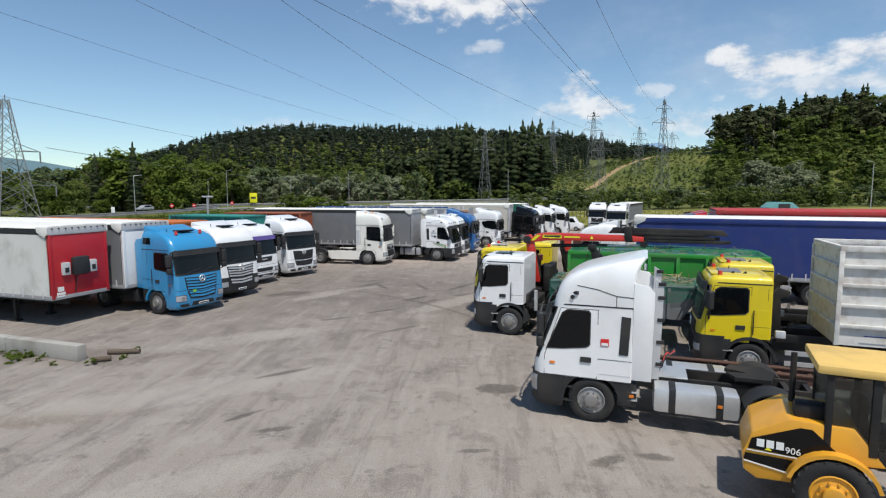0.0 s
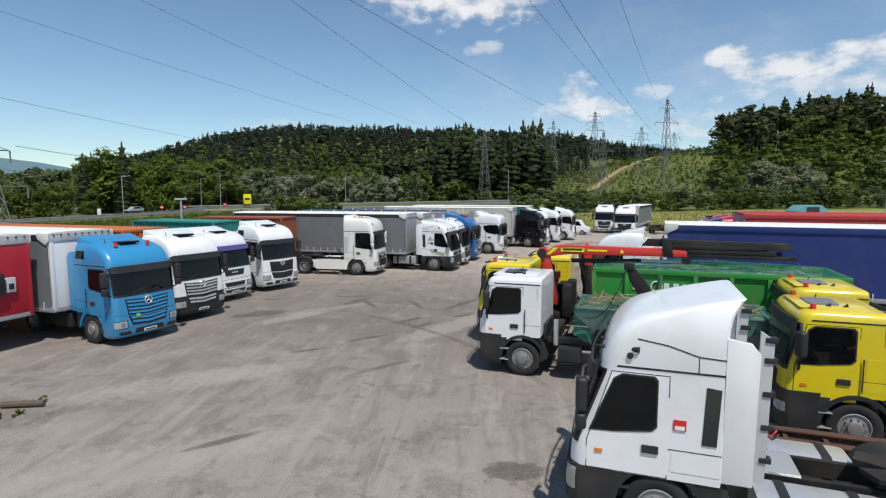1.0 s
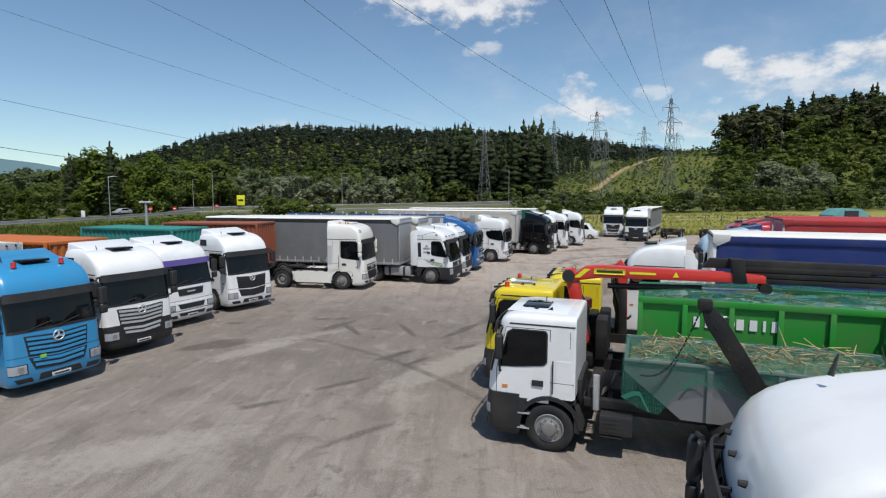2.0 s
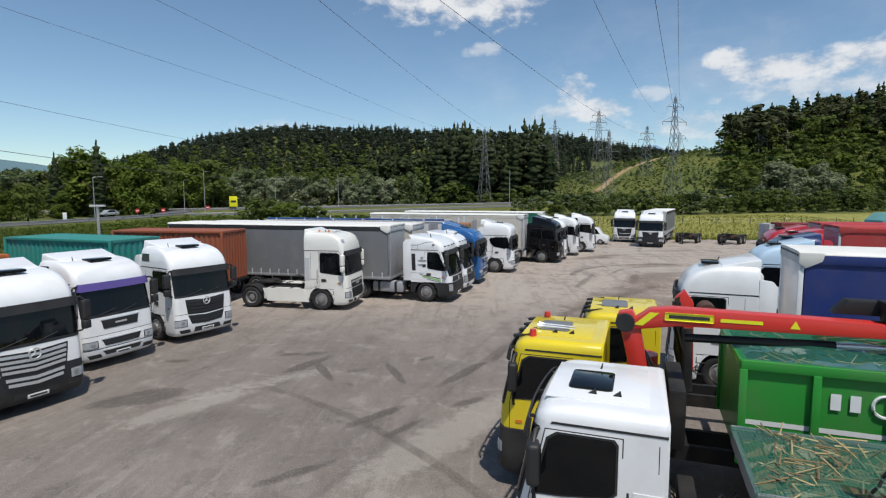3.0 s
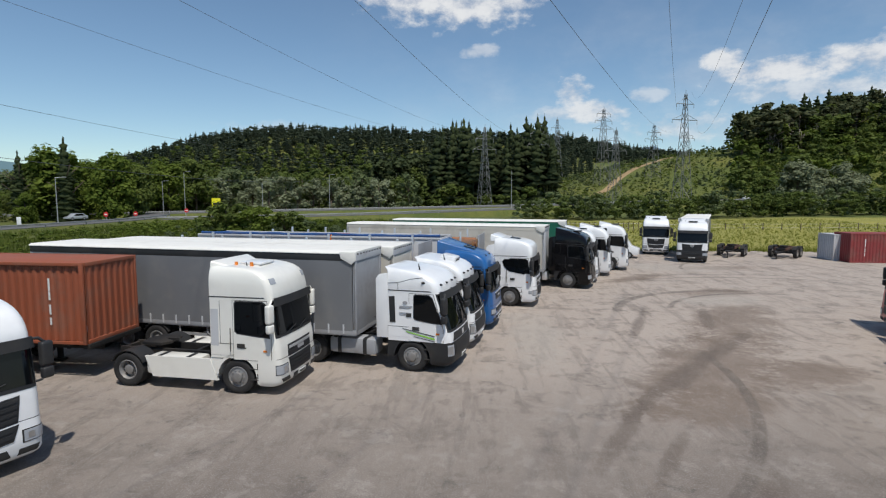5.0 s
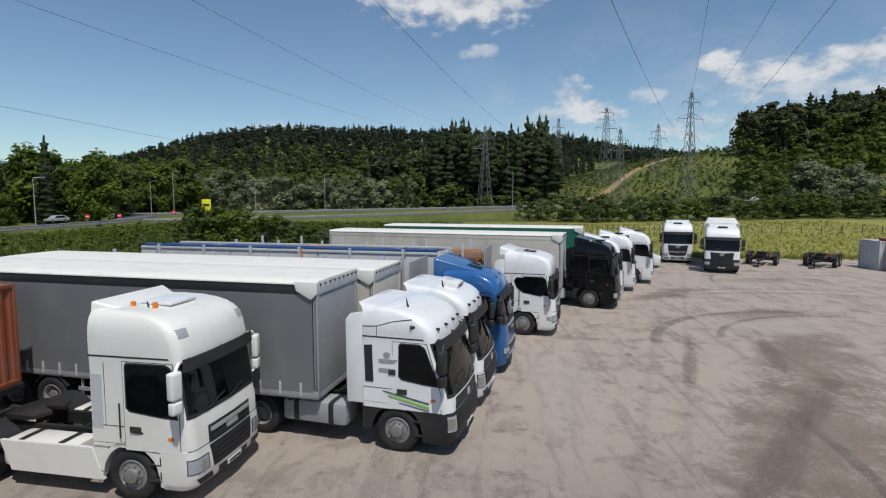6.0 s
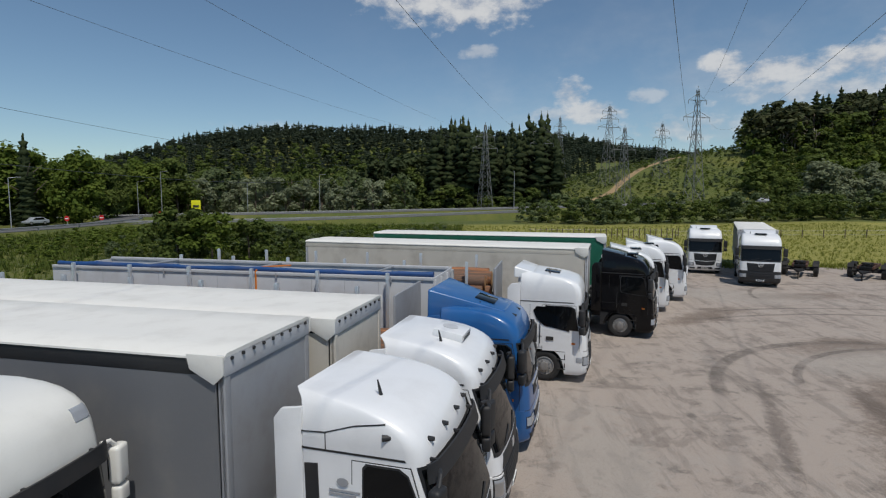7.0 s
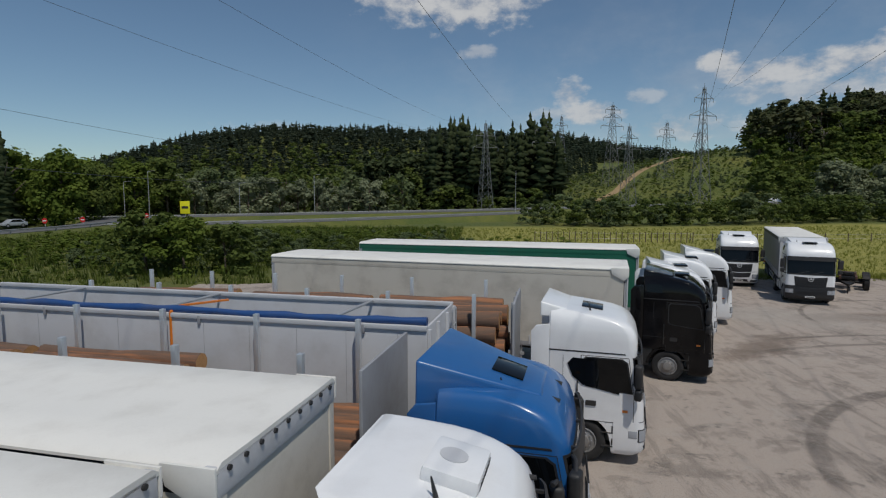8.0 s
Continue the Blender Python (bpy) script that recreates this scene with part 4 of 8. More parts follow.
def ground_material():
    m, n, p = start_material("meadow_ground")
    at = n.put("ShaderNodeNewGeometry").outputs["Position"]
    a, b, c = n.noise(at, 0.035, 5, 0.6), n.noise(at, 0.4, 5, 0.65), n.noise(at, 6, 4, 0.7)
    col = n.mix(n.band(a, 0.35, 0.65), (0.07, 0.095, 0.014), (0.135, 0.14, 0.025))
    col = n.mix(n.band(b, 0.4, 0.75, 0, 0.7), col, (0.05, 0.085, 0.015))
    col = n.mix(n.band(c, 0.45, 0.7, 0, 0.5), col, (0.17, 0.165, 0.045))
    sep = n.put("ShaderNodeSeparateXYZ")
    n.wire(at, sep.inputs[0])
    hay = n.math("MULTIPLY", n.band(sep.outputs[1], 78, 90), n.band(sep.outputs[1], 160, 150))
    col = n.mix(n.math("MULTIPLY", n.math("MULTIPLY", hay, n.band(sep.outputs[0], -15, 5)), n.band(b, 0.25, 0.6, 0.85, 0.55)), col, (0.36, 0.33, 0.07))
    n.wire(col, p.inputs["Base Color"])
    p.inputs["Roughness"].default_value = 0.95
    n.wire(n.bump(n.math("ADD", c, n.math("MULTIPLY", b, 2)), 0.8, 0.25), p.inputs["Normal"])
    return m


MEADOW = ground_material()


def build_ground():
    xs = np.concatenate([np.arange(-3000, -600, 200), np.arange(-600, -160, 20), np.arange(-160, 300, 6), np.arange(300, 640, 20), np.arange(640, 3100, 200)])
    ys = np.concatenate([np.arange(-1500, -60, 120), np.arange(-60, 360, 6), np.arange(360, 900, 20), np.arange(900, 4600, 200)])
    X, Y = np.meshgrid(xs, ys)
    Z = height(X, Y)
    nx, ny = len(xs), len(ys)
    idx = np.arange(nx * ny).reshape(ny, nx)
    q = np.stack([idx[:-1, :-1], idx[:-1, 1:], idx[1:, 1:], idx[1:, :-1]], -1).reshape(-1, 4)
    me = bpy.data.meshes.new("ground")
    me.from_pydata(np.stack([X, Y, Z], -1).reshape(-1, 3).tolist(), [], q.tolist())
    me.polygons.foreach_set("use_smooth", np.ones(len(q), bool))
    me.materials.append(MEADOW)
    tagged(new("ground", me), "green meadow and grassy land round the yard", "ground", kind="structure")


def yard_material():
    """Worn grey gravel and broken asphalt with brown dirt, damp patches and curved tyre marks."""
    m, n, p = start_material("worn_gravel")
    at = n.put("ShaderNodeNewGeometry").outputs["Position"]
    sep = n.put("ShaderNodeSeparateXYZ")
    n.wire(at, sep.inputs[0])
    px, py = sep.outputs[0], sep.outputs[1]
    big, mid = n.noise(at, 0.09, 5, 0.6, 0.3), n.noise(at, 0.5, 8, 0.7, 0.3)
    fine, grit = n.noise(at, 5, 6, 0.72), n.noise(at, 34, 4, 0.75)
    blot = n.noise(at, 0.85, 8, 0.7, 0.35)
    col = n.mix(n.band(big, 0.36, 0.62), (0.14, 0.116, 0.1), (0.2, 0.168, 0.143))
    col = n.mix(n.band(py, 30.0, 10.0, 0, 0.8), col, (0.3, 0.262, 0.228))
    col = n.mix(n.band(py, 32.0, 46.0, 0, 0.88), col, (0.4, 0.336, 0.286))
    col = n.mix(n.band(mid, 0.53, 0.62, 0, 0.42), col, (0.12, 0.099, 0.085))
    col = n.mix(n.band(blot, 0.54, 0.6, 0, 0.38), col, (0.12, 0.097, 0.082))
    col = n.mix(n.band(blot, 0.45, 0.38, 0, 0.3), col, (0.37, 0.335, 0.3))
    # long streaks along the driving lane
    for turn, scale, seed in ((34, 0.8, 0.0), (22, 1.5, 31.0)):
        lane = n.put("ShaderNodeMapping")
        lane.inputs["Location"].default_value = (seed, seed, 0)
        lane.inputs["Rotation"].default_value = (0, 0, radians(turn))
        lane.inputs["Scale"].default_value = (1.3, 0.16, 1)
        n.wire(at, lane.inputs["Vector"])
        streak = n.noise(lane.outputs[0], scale, 8, 0.7, 0.3)
        col = n.mix(n.band(streak, 0.54, 0.62, 0, 0.36), col, (0.12, 0.1, 0.086))
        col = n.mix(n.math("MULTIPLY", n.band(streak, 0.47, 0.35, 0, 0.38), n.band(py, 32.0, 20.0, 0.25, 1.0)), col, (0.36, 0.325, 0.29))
    patch = n.noise(at, 1.6, 8, 0.72, 0.4)
    col = n.mix(n.math("MULTIPLY", n.band(patch, 0.56, 0.64, 0, 0.6), n.band(mid, 0.42, 0.56)), col, (0.085, 0.076, 0.066))
    rough_edge = n.math("MULTIPLY", n.math("SUBTRACT", mid, 0.5), 2.8)
    fine_edge = n.math("MULTIPLY", n.math("SUBTRACT", fine, 0.5), 2.4)

    def blob(cx, cy, rx, ry, ang=0.0, soft=0.9):
        ca, sa = math.cos(radians(ang)), math.sin(radians(ang))
        dx, dy = n.math("SUBTRACT", px, cx), n.math("SUBTRACT", py, cy)
        u = n.math("DIVIDE", n.math("ADD", n.math("MULTIPLY", dx, ca), n.math("MULTIPLY", dy, sa)), rx)
        v = n.math("DIVIDE", n.math("SUBTRACT", n.math("MULTIPLY", dy, ca), n.math("MULTIPLY", dx, sa)), ry)
        d = n.math("ADD", n.math("MULTIPLY", u, u), n.math("MULTIPLY", v, v))
        return n.band(n.math("ADD", n.math("SUBTRACT", 1.0, d), n.math("ADD", rough_edge, fine_edge)), 0, soft)

    def mark(cx, cy, r, a0, a1, w=0.14):
        dx, dy = n.math("SUBTRACT", px, cx), n.math("SUBTRACT", py, cy)
        d = n.math("ABSOLUTE", n.math("SUBTRACT", n.math("SQRT", n.math("ADD", n.math("MULTIPLY", dx, dx), n.math("MULTIPLY", dy, dy))), r))
        a = n.math("MULTIPLY", n.math("ARCTAN2", dy, dx), 57.2958)
        k = n.math("MULTIPLY", n.band(d, w * 1.3, w * 0.7), n.math("MULTIPLY", n.band(a, a0, a0 + 6), n.band(a, a1, a1 - 6)))
        return n.math("MULTIPLY", k, n.band(fine, 0.3, 0.55, 0.35, 1.0))

    for c, k, spots in YARD_SPOTS:
        for s in spots:
            col = n.mix(n.math("MULTIPLY", blob(*s), k), col, c)
    for s in TYRE_MARKS:
        col = n.mix(n.math("MULTIPLY", n.math("MULTIPLY", mark(*s), n.band(blot, 0.38, 0.58, 0.45, 1.0)), 0.7), col, (0.075, 0.06, 0.05))
    col = n.mix(n.band(fine, 0.5, 0.72, 0, 0.35), col, (0.32, 0.3, 0.275))
    col = n.mix(n.band(grit, 0.53, 0.66, 0, 0.62), col, (0.42, 0.4, 0.37))
    col = n.mix(n.band(grit, 0.47, 0.34, 0, 0.62), col, (0.09, 0.083, 0.076))
    n.wire(col, p.inputs["Base Color"])
    p.inputs["Roughness"].default_value = 0.92
    n.wire(n.bump(n.math("ADD", n.math("MULTIPLY", grit, 0.6), fine), 0.5, 0.05), p.inputs["Normal"])
    return m


# colour, strength, (x, y, half length, half width, turn, softness)
YARD_SPOTS = [
    # brown churned earth along the lane
    ((0.15, 0.108, 0.08), 0.75, [(9.0, 43.5, 6.5, 2.3, 54), (12.5, 50.0, 6.0, 2.4, 62), (7.2, 39.4, 2.8, 1.6, 20), (11.5, 42.5, 2.6, 1.6, 30), (15.0, 58.0, 3.5, 1.6, 20), (12.0, 64.0, 4.5, 1.2, 40), (20.0, 70.0, 5.0, 1.5, 10), (-9.5, 11.2, 3.6, 0.7, 15)]),
    # pale swept gravel
    ((0.36, 0.325, 0.285), 0.55, [(-6.3, 27.4, 2.6, 0.55, 53), (-5.4, 29.0, 2.4, 0.5, 40), (-6.0, 13.5, 6.0, 1.0, 30), (-3.5, 9.0, 4.0, 0.7, 35), (16.0, 70.0, 6.0, 3.0, 0), (3.0, 47, 1.5, 6.0, 0), (14.5, 56.0, 3.5, 2.0, 30), (0.5, 26.0, 4.5, 0.8, 55), (-6.5, 19.0, 4.0, 0.9, 34)]),
    # dark tracks in the churned earth
    ((0.1, 0.074, 0.058), 0.6, [(4.2, 37.4, 3.0, 0.3, 62), (5.2, 36.6, 2.6, 0.25, 60), (6.4, 41.0, 4.6, 0.34, 56), (8.4, 43.4, 4.4, 0.34, 58), (10.6, 46.0, 4.0, 0.4, 52), (11.6, 51.0, 4.0, 0.35, 72), 
                                  (8.0, 49.5, 3.6, 0.35, 70), (2.0, 33.0, 2.0, 0.3, 66), (6.0, 34.0, 2.2, 0.5, 60), (-12.5, 16.8, 4.5, 1.3, -12)]),
    # damp stains and oil
    ((0.068, 0.055, 0.046), 0.78, [(-8.2, 27.7, 1.5, 0.62, 38, 0.45), (2.45, 14.4, 0.75, 0.42, 8, 0.5), (-4.45, 31.0, 1.25, 0.26, 62, 0.5), (-3.7, 30.2, 1.2, 0.16, -60, 0.5), (-1.5, 30.4, 1.25, 0.17, -66, 0.5), (0.65, 30.3, 1.7, 0.22, 61, 0.5), (0.9, 28.0, 0.6, 0.2, 40), (-2.8, 30.4, 0.5, 0.2, 30),
                                  (-5.5, 32.0, 0.45, 0.22, 20), (-9.0, 31.0, 0.5, 0.24, 10), (-4.6, 32.2, 0.6, 0.3, 30), (1.9, 32.5, 0.95, 0.2, 70), (-0.6, 31.9, 0.45, 0.2, 50), (3.6, 32.3, 0.5, 0.3, 20), (-1.4, 26.9, 1.1, 0.2, 50), (-0.6, 26.2, 0.9, 0.16, 55),
                                  (4.5, 10.5, 0.55, 0.22, 30), (5.5, 10.7, 0.5, 0.2, -10), (1.8, 10.7, 0.4, 0.12, 10), (-2.7, 11.4, 0.5, 0.14, 20), (-3.7, 12.1, 0.6, 0.12, 50), (-4.2, 22.2, 0.8, 0.2, 35), (-2.5, 23.9, 1.0, 0.18, 40), (-1.3, 20.6, 1.2, 0.2, 45), (-3.9, 15.2, 1.0, 0.16, 40)]),
]
# centre x, y, radius, from, to (degrees), half width
TYRE_MARKS = [(15.8, 50.5, 8.3, 78, 172, 0.24), (17.2, 51.0, 6.9, 72, 165, 0.15), (18.9, 46.3, 18.3, 70, 118, 0.15), (19.5, 46.0, 20.2, 72, 112, 0.15), (23.5, 68.5, 6.5, 60, 178, 0.13),
              (-6.0, 44.0, 15.0, -45, 5, 0.16), (-14.0, 12.0, 19.0, 20, 65, 0.13)]


def build_yard():
    bm = bmesh.new()
    rnd = random.Random(5)
    edge = []
    for x0, y0, x1, y1, k in ((-24, -60, 45, -60, 12), (45, -60, 45, 84, 24), (45, 84, 16, 84.5, 10), (16, 84.5, -20, 78, 14), (-20, 78, -24, -60, 26)):
        for i in range(k):
            f = i / k
            edge.append((x0 + (x1 - x0) * f + rnd.uniform(-0.5, 0.5), y0 + (y1 - y0) * f + rnd.uniform(-0.5, 0.5)))
    bm.faces.new([bm.verts.new((x, y, 0.0)) for x, y in edge])
    r = bmesh.ops.extrude_face_region(bm, geom=bm.faces[:])
    bmesh.ops.translate(bm, verts=[v for v in r["geom"] if isinstance(v, bmesh.types.BMVert)], vec=(0, 0, -0.3))
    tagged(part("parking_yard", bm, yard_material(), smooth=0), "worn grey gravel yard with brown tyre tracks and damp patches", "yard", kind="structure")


RAIL_STEEL = paint("rail_steel", (0.24, 0.25, 0.26), 0.6, 0.2, 0, 0.3)
ASPHALT = paint("asphalt", (0.1, 0.1, 0.104), 0.9, 0, 0, 0.2, 0.2, (0.25, 0.24, 0.22))


def ribbon(pts, cross):
    """A band along points (x, y, z) through the cross-section's (side, rise) places."""
    bm = bmesh.new()
    rows = []
    for i, p in enumerate(pts):
        a, b = Vector(pts[max(0, i - 1)]), Vector(pts[min(len(pts) - 1, i + 1)])
        d = (b - a).normalized()
        s = Vector((d.y, -d.x, 0)).normalized()
        rows.append([bm.verts.new(Vector((p[0], p[1], 0 if rise is None else p[2] + rise)) + s * u - Vector((0, 0, 0.6 if rise is None else 0))) for u, rise in cross])
    for a, b in zip(rows, rows[1:]):
        for i in range(len(cross) - 1):
            bm.faces.new((a[i], b[i], b[i + 1], a[i + 1]))
    return bm


def strip(name, pts, width, material, label, category):
    """A road with a thickness, on a grass bank of its own."""
    w = width / 2
    tagged(part("road_bank", ribbon(pts, [(w * 2.2, None), (w + 0.6, 0.02), (-w - 0.6, 0.02), (-w * 2.2, None)]), MEADOW), "grassy road bank", "bank", kind="structure")
    return tagged(part(name, ribbon(pts, [(w, 0.0), (w, 0.1), (-w, 0.1), (-w, 0.0)]), material), label, category, kind="structure")


def curve_pts(ctrl, n=8):
    out = []
    P = [ctrl[0], *ctrl, ctrl[-1]]
    for i in range(1, len(P) - 2):
        for k in range(n):
            t = k / n
            out.append(tuple(0.5 * (2 * b + (c - a) * t + (2 * a - 5 * b + 4 * c - d) * t * t + (3 * b - a - 3 * c + d) * t ** 3) for a, b, c, d in zip(P[i - 1], P[i], P[i + 1], P[i + 2])))
    out.append(tuple(ctrl[-1]))
    return out


def guard_rail(pts, label, off=0.0):
    t = thing("guard_rail", Matrix.Identity(4), label, "guard rail", "guard rails")
    bm = bmesh.new()
    prof = [(0.0, 0.42), (0.05, 0.48), (0.0, 0.56), (0.05, 0.64), (0.0, 0.74), (-0.02, 0.74), (-0.02, 0.42)]
    rows = []
    for i, p in enumerate(pts):
        a, b = Vector(pts[max(0, i - 1)]), Vector(pts[min(len(pts) - 1, i + 1)])
        d = (b - a).normalized()
        s = Vector((d.y, -d.x, 0))
        rows.append([bm.verts.new(Vector(p) + s * (off + u) + Vector((0, 0, v))) for u, v in prof])
    for a, b in zip(rows, rows[1:]):
        for i in range(len(prof)):
            j = (i + 1) % len(prof)
            bm.faces.new((a[i], a[j], b[j], b[i]))
    part("beam", bm, RAIL_STEEL, t)
    for i in range(0, len(pts), 2):
        p = Vector(pts[i])
        a, b = Vector(pts[max(0, i - 1)]), Vector(pts[min(len(pts) - 1, i + 1)])
        d = (b - a).normalized()
        c = p + Vector((d.y, -d.x, 0)) * (off - 0.1)
        part("post", box(c.x - 0.06, c.x + 0.06, c.y - 0.06, c.y + 0.06, c.z - 0.7, c.z + 0.72), RAIL_STEEL, t)


build_ground()
build_yard()
HIGHWAY = curve_pts([(-190, 118, 0.2), (-130, 148, 0.5), (-80, 172, 1.0), (10, 203, 2.4), (70, 217, 3.9), (140, 226, 4.6), (230, 228, 4.8), (330, 226, 5)])
strip("road", HIGHWAY, 11, ASPHALT, "grey asphalt highway on a low bank", "road")
RAMP = curve_pts([(-110, 35, 0.2), (-84, 80, 0.3), (-74, 110, 0.6), (-72, 138, 0.9), (-84, 160, 1.0)])
strip("road", RAMP, 7, ASPHALT, "asphalt slip road curving towards the highway", "road")
SIDE_ROAD = curve_pts([(-70, 139, 0.6), (-50, 149, 0.75), (-30, 160, 1.0), (-6, 175, 1.5), (14, 186, 2.0)])
strip("road", SIDE_ROAD, 6, ASPHALT, "narrow asphalt road running beside the highway", "road")
guard_rail(SIDE_ROAD, "galvanised guard rail along the narrow road", 3.5)
guard_rail(RAMP, "galvanised guard rail along the slip road", 4.2)
guard_rail(HIGHWAY, "galvanised guard rail along the highway", 5.9)


# ---- trees ----
def conifer_template(seed, low=0.1, wide=0.17, layers=13, arms=8, rag=0.35):
    """A spruce of height 1: a thin stem with drooping boughs of uneven length, bare below low."""
    rnd = random.Random(seed)
    V, F = [], []
    for k in range(layers):
        f = k / (layers - 1)
        z = low + (0.95 - low) * f
        r = (wide * (1 - f) ** 0.75 * (0.75 + 0.25 * min(1, f * 5)) + 0.012) * rnd.uniform(0.8, 1.15)
        off = rnd.uniform(0, 6)
        for i in range(arms):
            if rnd.random() < 0.08:
                continue
            a = off + 2 * math.pi * (i + rnd.uniform(-0.3, 0.3)) / arms
            l, w = r * rnd.uniform(1 - rag, 1 + rag), 0.4 * r + 0.008
            ca, sa = math.cos(a), math.sin(a)
            zz = z + rnd.uniform(-0.02, 0.02)
            b = len(V)
            V += [(0, 0, zz + 0.06 * (1 - 0.5 * f)), (0.55 * l * ca - w * sa, 0.55 * l * sa + w * ca, zz - 0.015), (l * ca, l * sa, zz - 0.045 * (1 - f) + rnd.uniform(-0.01, 0.02)),
                  (0.55 * l * ca + w * sa, 0.55 * l * sa - w * ca, zz - 0.015), (0.3 * l * ca, 0.3 * l * sa, zz - 0.05)]
            F += [(b, b + 1, b + 2), (b, b + 2, b + 3), (b + 4, b + 2, b + 1), (b + 4, b + 3, b + 2)]
    b = len(V)
    for z, r in ((0.0, 0.012), (1.0, 0.002)):
        V += [(r * math.cos(a), r * math.sin(a), z) for a in (0, 2.1, 4.2)]
    for i in range(3):
        j = (i + 1) % 3
        F += [(b + i, b + j, b + 3 + j), (b + i, b + 3 + j, b + 3 + i)]
    return np.array(V), np.array(F)


def crown_template(seed, lobes=13, leaves=70, wide=0.34, low=0.3, leaf=0.04):
    """A crown of height 1: overlapping lobes of small leaf sprays, with gaps."""
    rnd = np.random.default_rng(seed)
    V, F = [], []
    for k in range(lobes):
        a, f = rnd.uniform(0, 2 * np.pi), rnd.uniform(0, 1) ** 0.8
        zc = low + 0.08 + (0.86 - low) * f
        rad = wide * (1 - 0.75 * max(0, (f - 0.35)) ** 1.2) * rnd.uniform(0.35, 0.8)
        c = np.array([rad * np.cos(a), rad * np.sin(a), zc])
        r = rnd.uniform(0.1, 0.17) * (1.1 - 0.4 * f)
        d = rnd.normal(size=(leaves, 3))
        d /= np.linalg.norm(d, axis=1)[:, None]
        p = c + d * r * np.array([1, 1, 0.8]) * rnd.uniform(0.45, 1.1, (leaves, 1))
        for q, nn in zip(p, d):
            nn = nn + rnd.normal(size=3) * 0.4 + np.array([0, 0, 0.55])
            u = np.cross(nn, rnd.normal(size=3))
            u /= np.linalg.norm(u) + 1e-6
            v = np.cross(nn, u)
            v /= np.linalg.norm(v) + 1e-6
            s = leaf * rnd.uniform(0.6, 1.3)
            b = len(V)
            V += [q - u * s, q + v * s * 0.7, q + u * s, q - v * s * 0.7]
            F += [(b, b + 1, b + 2), (b, b + 2, b + 3)]
    return np.array(V), np.array(F)


def trunk_template(seed):
    rnd = random.Random(seed)
    bm = bmesh.new()
    add_tube(bm, (0, 0, -0.02), (0, 0, 0.4), 0.024, 0.015, 7)
    add_tube(bm, (0, 0, 0.4), (rnd.uniform(-0.03, 0.03), rnd.uniform(-0.03, 0.03), 0.75), 0.015, 0.006, 6)
    for k in range(6):
        a, z = rnd.uniform(0, 6.3), rnd.uniform(0.22, 0.55)
        add_tube(bm, (0, 0, z), (0.2 * math.cos(a), 0.2 * math.sin(a), z + rnd.uniform(0.12, 0.25)), 0.009, 0.003, 5)
    bmesh.ops.triangulate(bm, faces=bm.faces)
    V = np.array([v.co[:] for v in bm.verts])
    bm.verts.index_update()
    F = np.array([[v.index for v in f.verts] for f in bm.faces])
    bm.free()
    return V, F


def merge(name, items, material):
    """One mesh from many (template, x, y, z, height, spread, turn)."""
    Vs, Fs, base = [], [], 0
    for (V, F), x, y, z, h, s, a in items:
        c, d = math.cos(a), math.sin(a)
        W = np.empty_like(V)
        W[:, 0] = (V[:, 0] * c - V[:, 1] * d) * h * s + x
        W[:, 1] = (V[:, 0] * d + V[:, 1] * c) * h * s + y
        W[:, 2] = V[:, 2] * h + z
        Vs.append(W)
        Fs.append(F + base)
        base += len(V)
    V, F = np.concatenate(Vs), np.concatenate(Fs)
    me = bpy.data.meshes.new(name)
    me.vertices.add(len(V))
    me.vertices.foreach_set("co", V.astype(np.float32).ravel())
    me.loops.add(len(F) * 3)
    me.loops.foreach_set("vertex_index", F.astype(np.int32).ravel())
    me.polygons.add(len(F))
    me.polygons.foreach_set("loop_start", np.arange(0, len(F) * 3, 3, dtype=np.int32))
    me.update(calc_edges=True)
    me.materials.append(material)
    return me


def foliage(name, dark, light, tree_scale=0.12, thin=0.4):
    """Leaves: diffuse with some light shining through."""
    m, n, p = start_material(name)
    geo = n.put("ShaderNodeNewGeometry")
    a = n.noise(geo.outputs["Position"], tree_scale, 3, 0.6)
    b = n.noise(geo.outputs["Position"], 1.1, 3, 0.6)
    k = n.math("ADD", n.math("MULTIPLY", n.band(a, 0.3, 0.7), 0.6), n.math("MULTIPLY", geo.outputs["Random Per Island"], 0.25))
    k = n.math("ADD", k, n.math("MULTIPLY", n.math("SUBTRACT", b, 0.5), 0.6))
    col = n.mix(k, dark, light)
    n.wire(col, p.inputs["Base Color"])
    p.inputs["Roughness"].default_value = 0.8
    p.inputs["Specular IOR Level"].default_value = 0.15
    tr = n.put("ShaderNodeBsdfTranslucent")
    n.wire(col, tr.inputs["Color"])
    both = n.put("ShaderNodeMixShader")
    both.inputs[0].default_value = thin
    n.wire(p.outputs[0], both.inputs[1])
    n.wire(tr.outputs[0], both.inputs[2])
    n.wire(both.outputs[0], m.node_tree.nodes["Material Output"].inputs["Surface"])
    return m


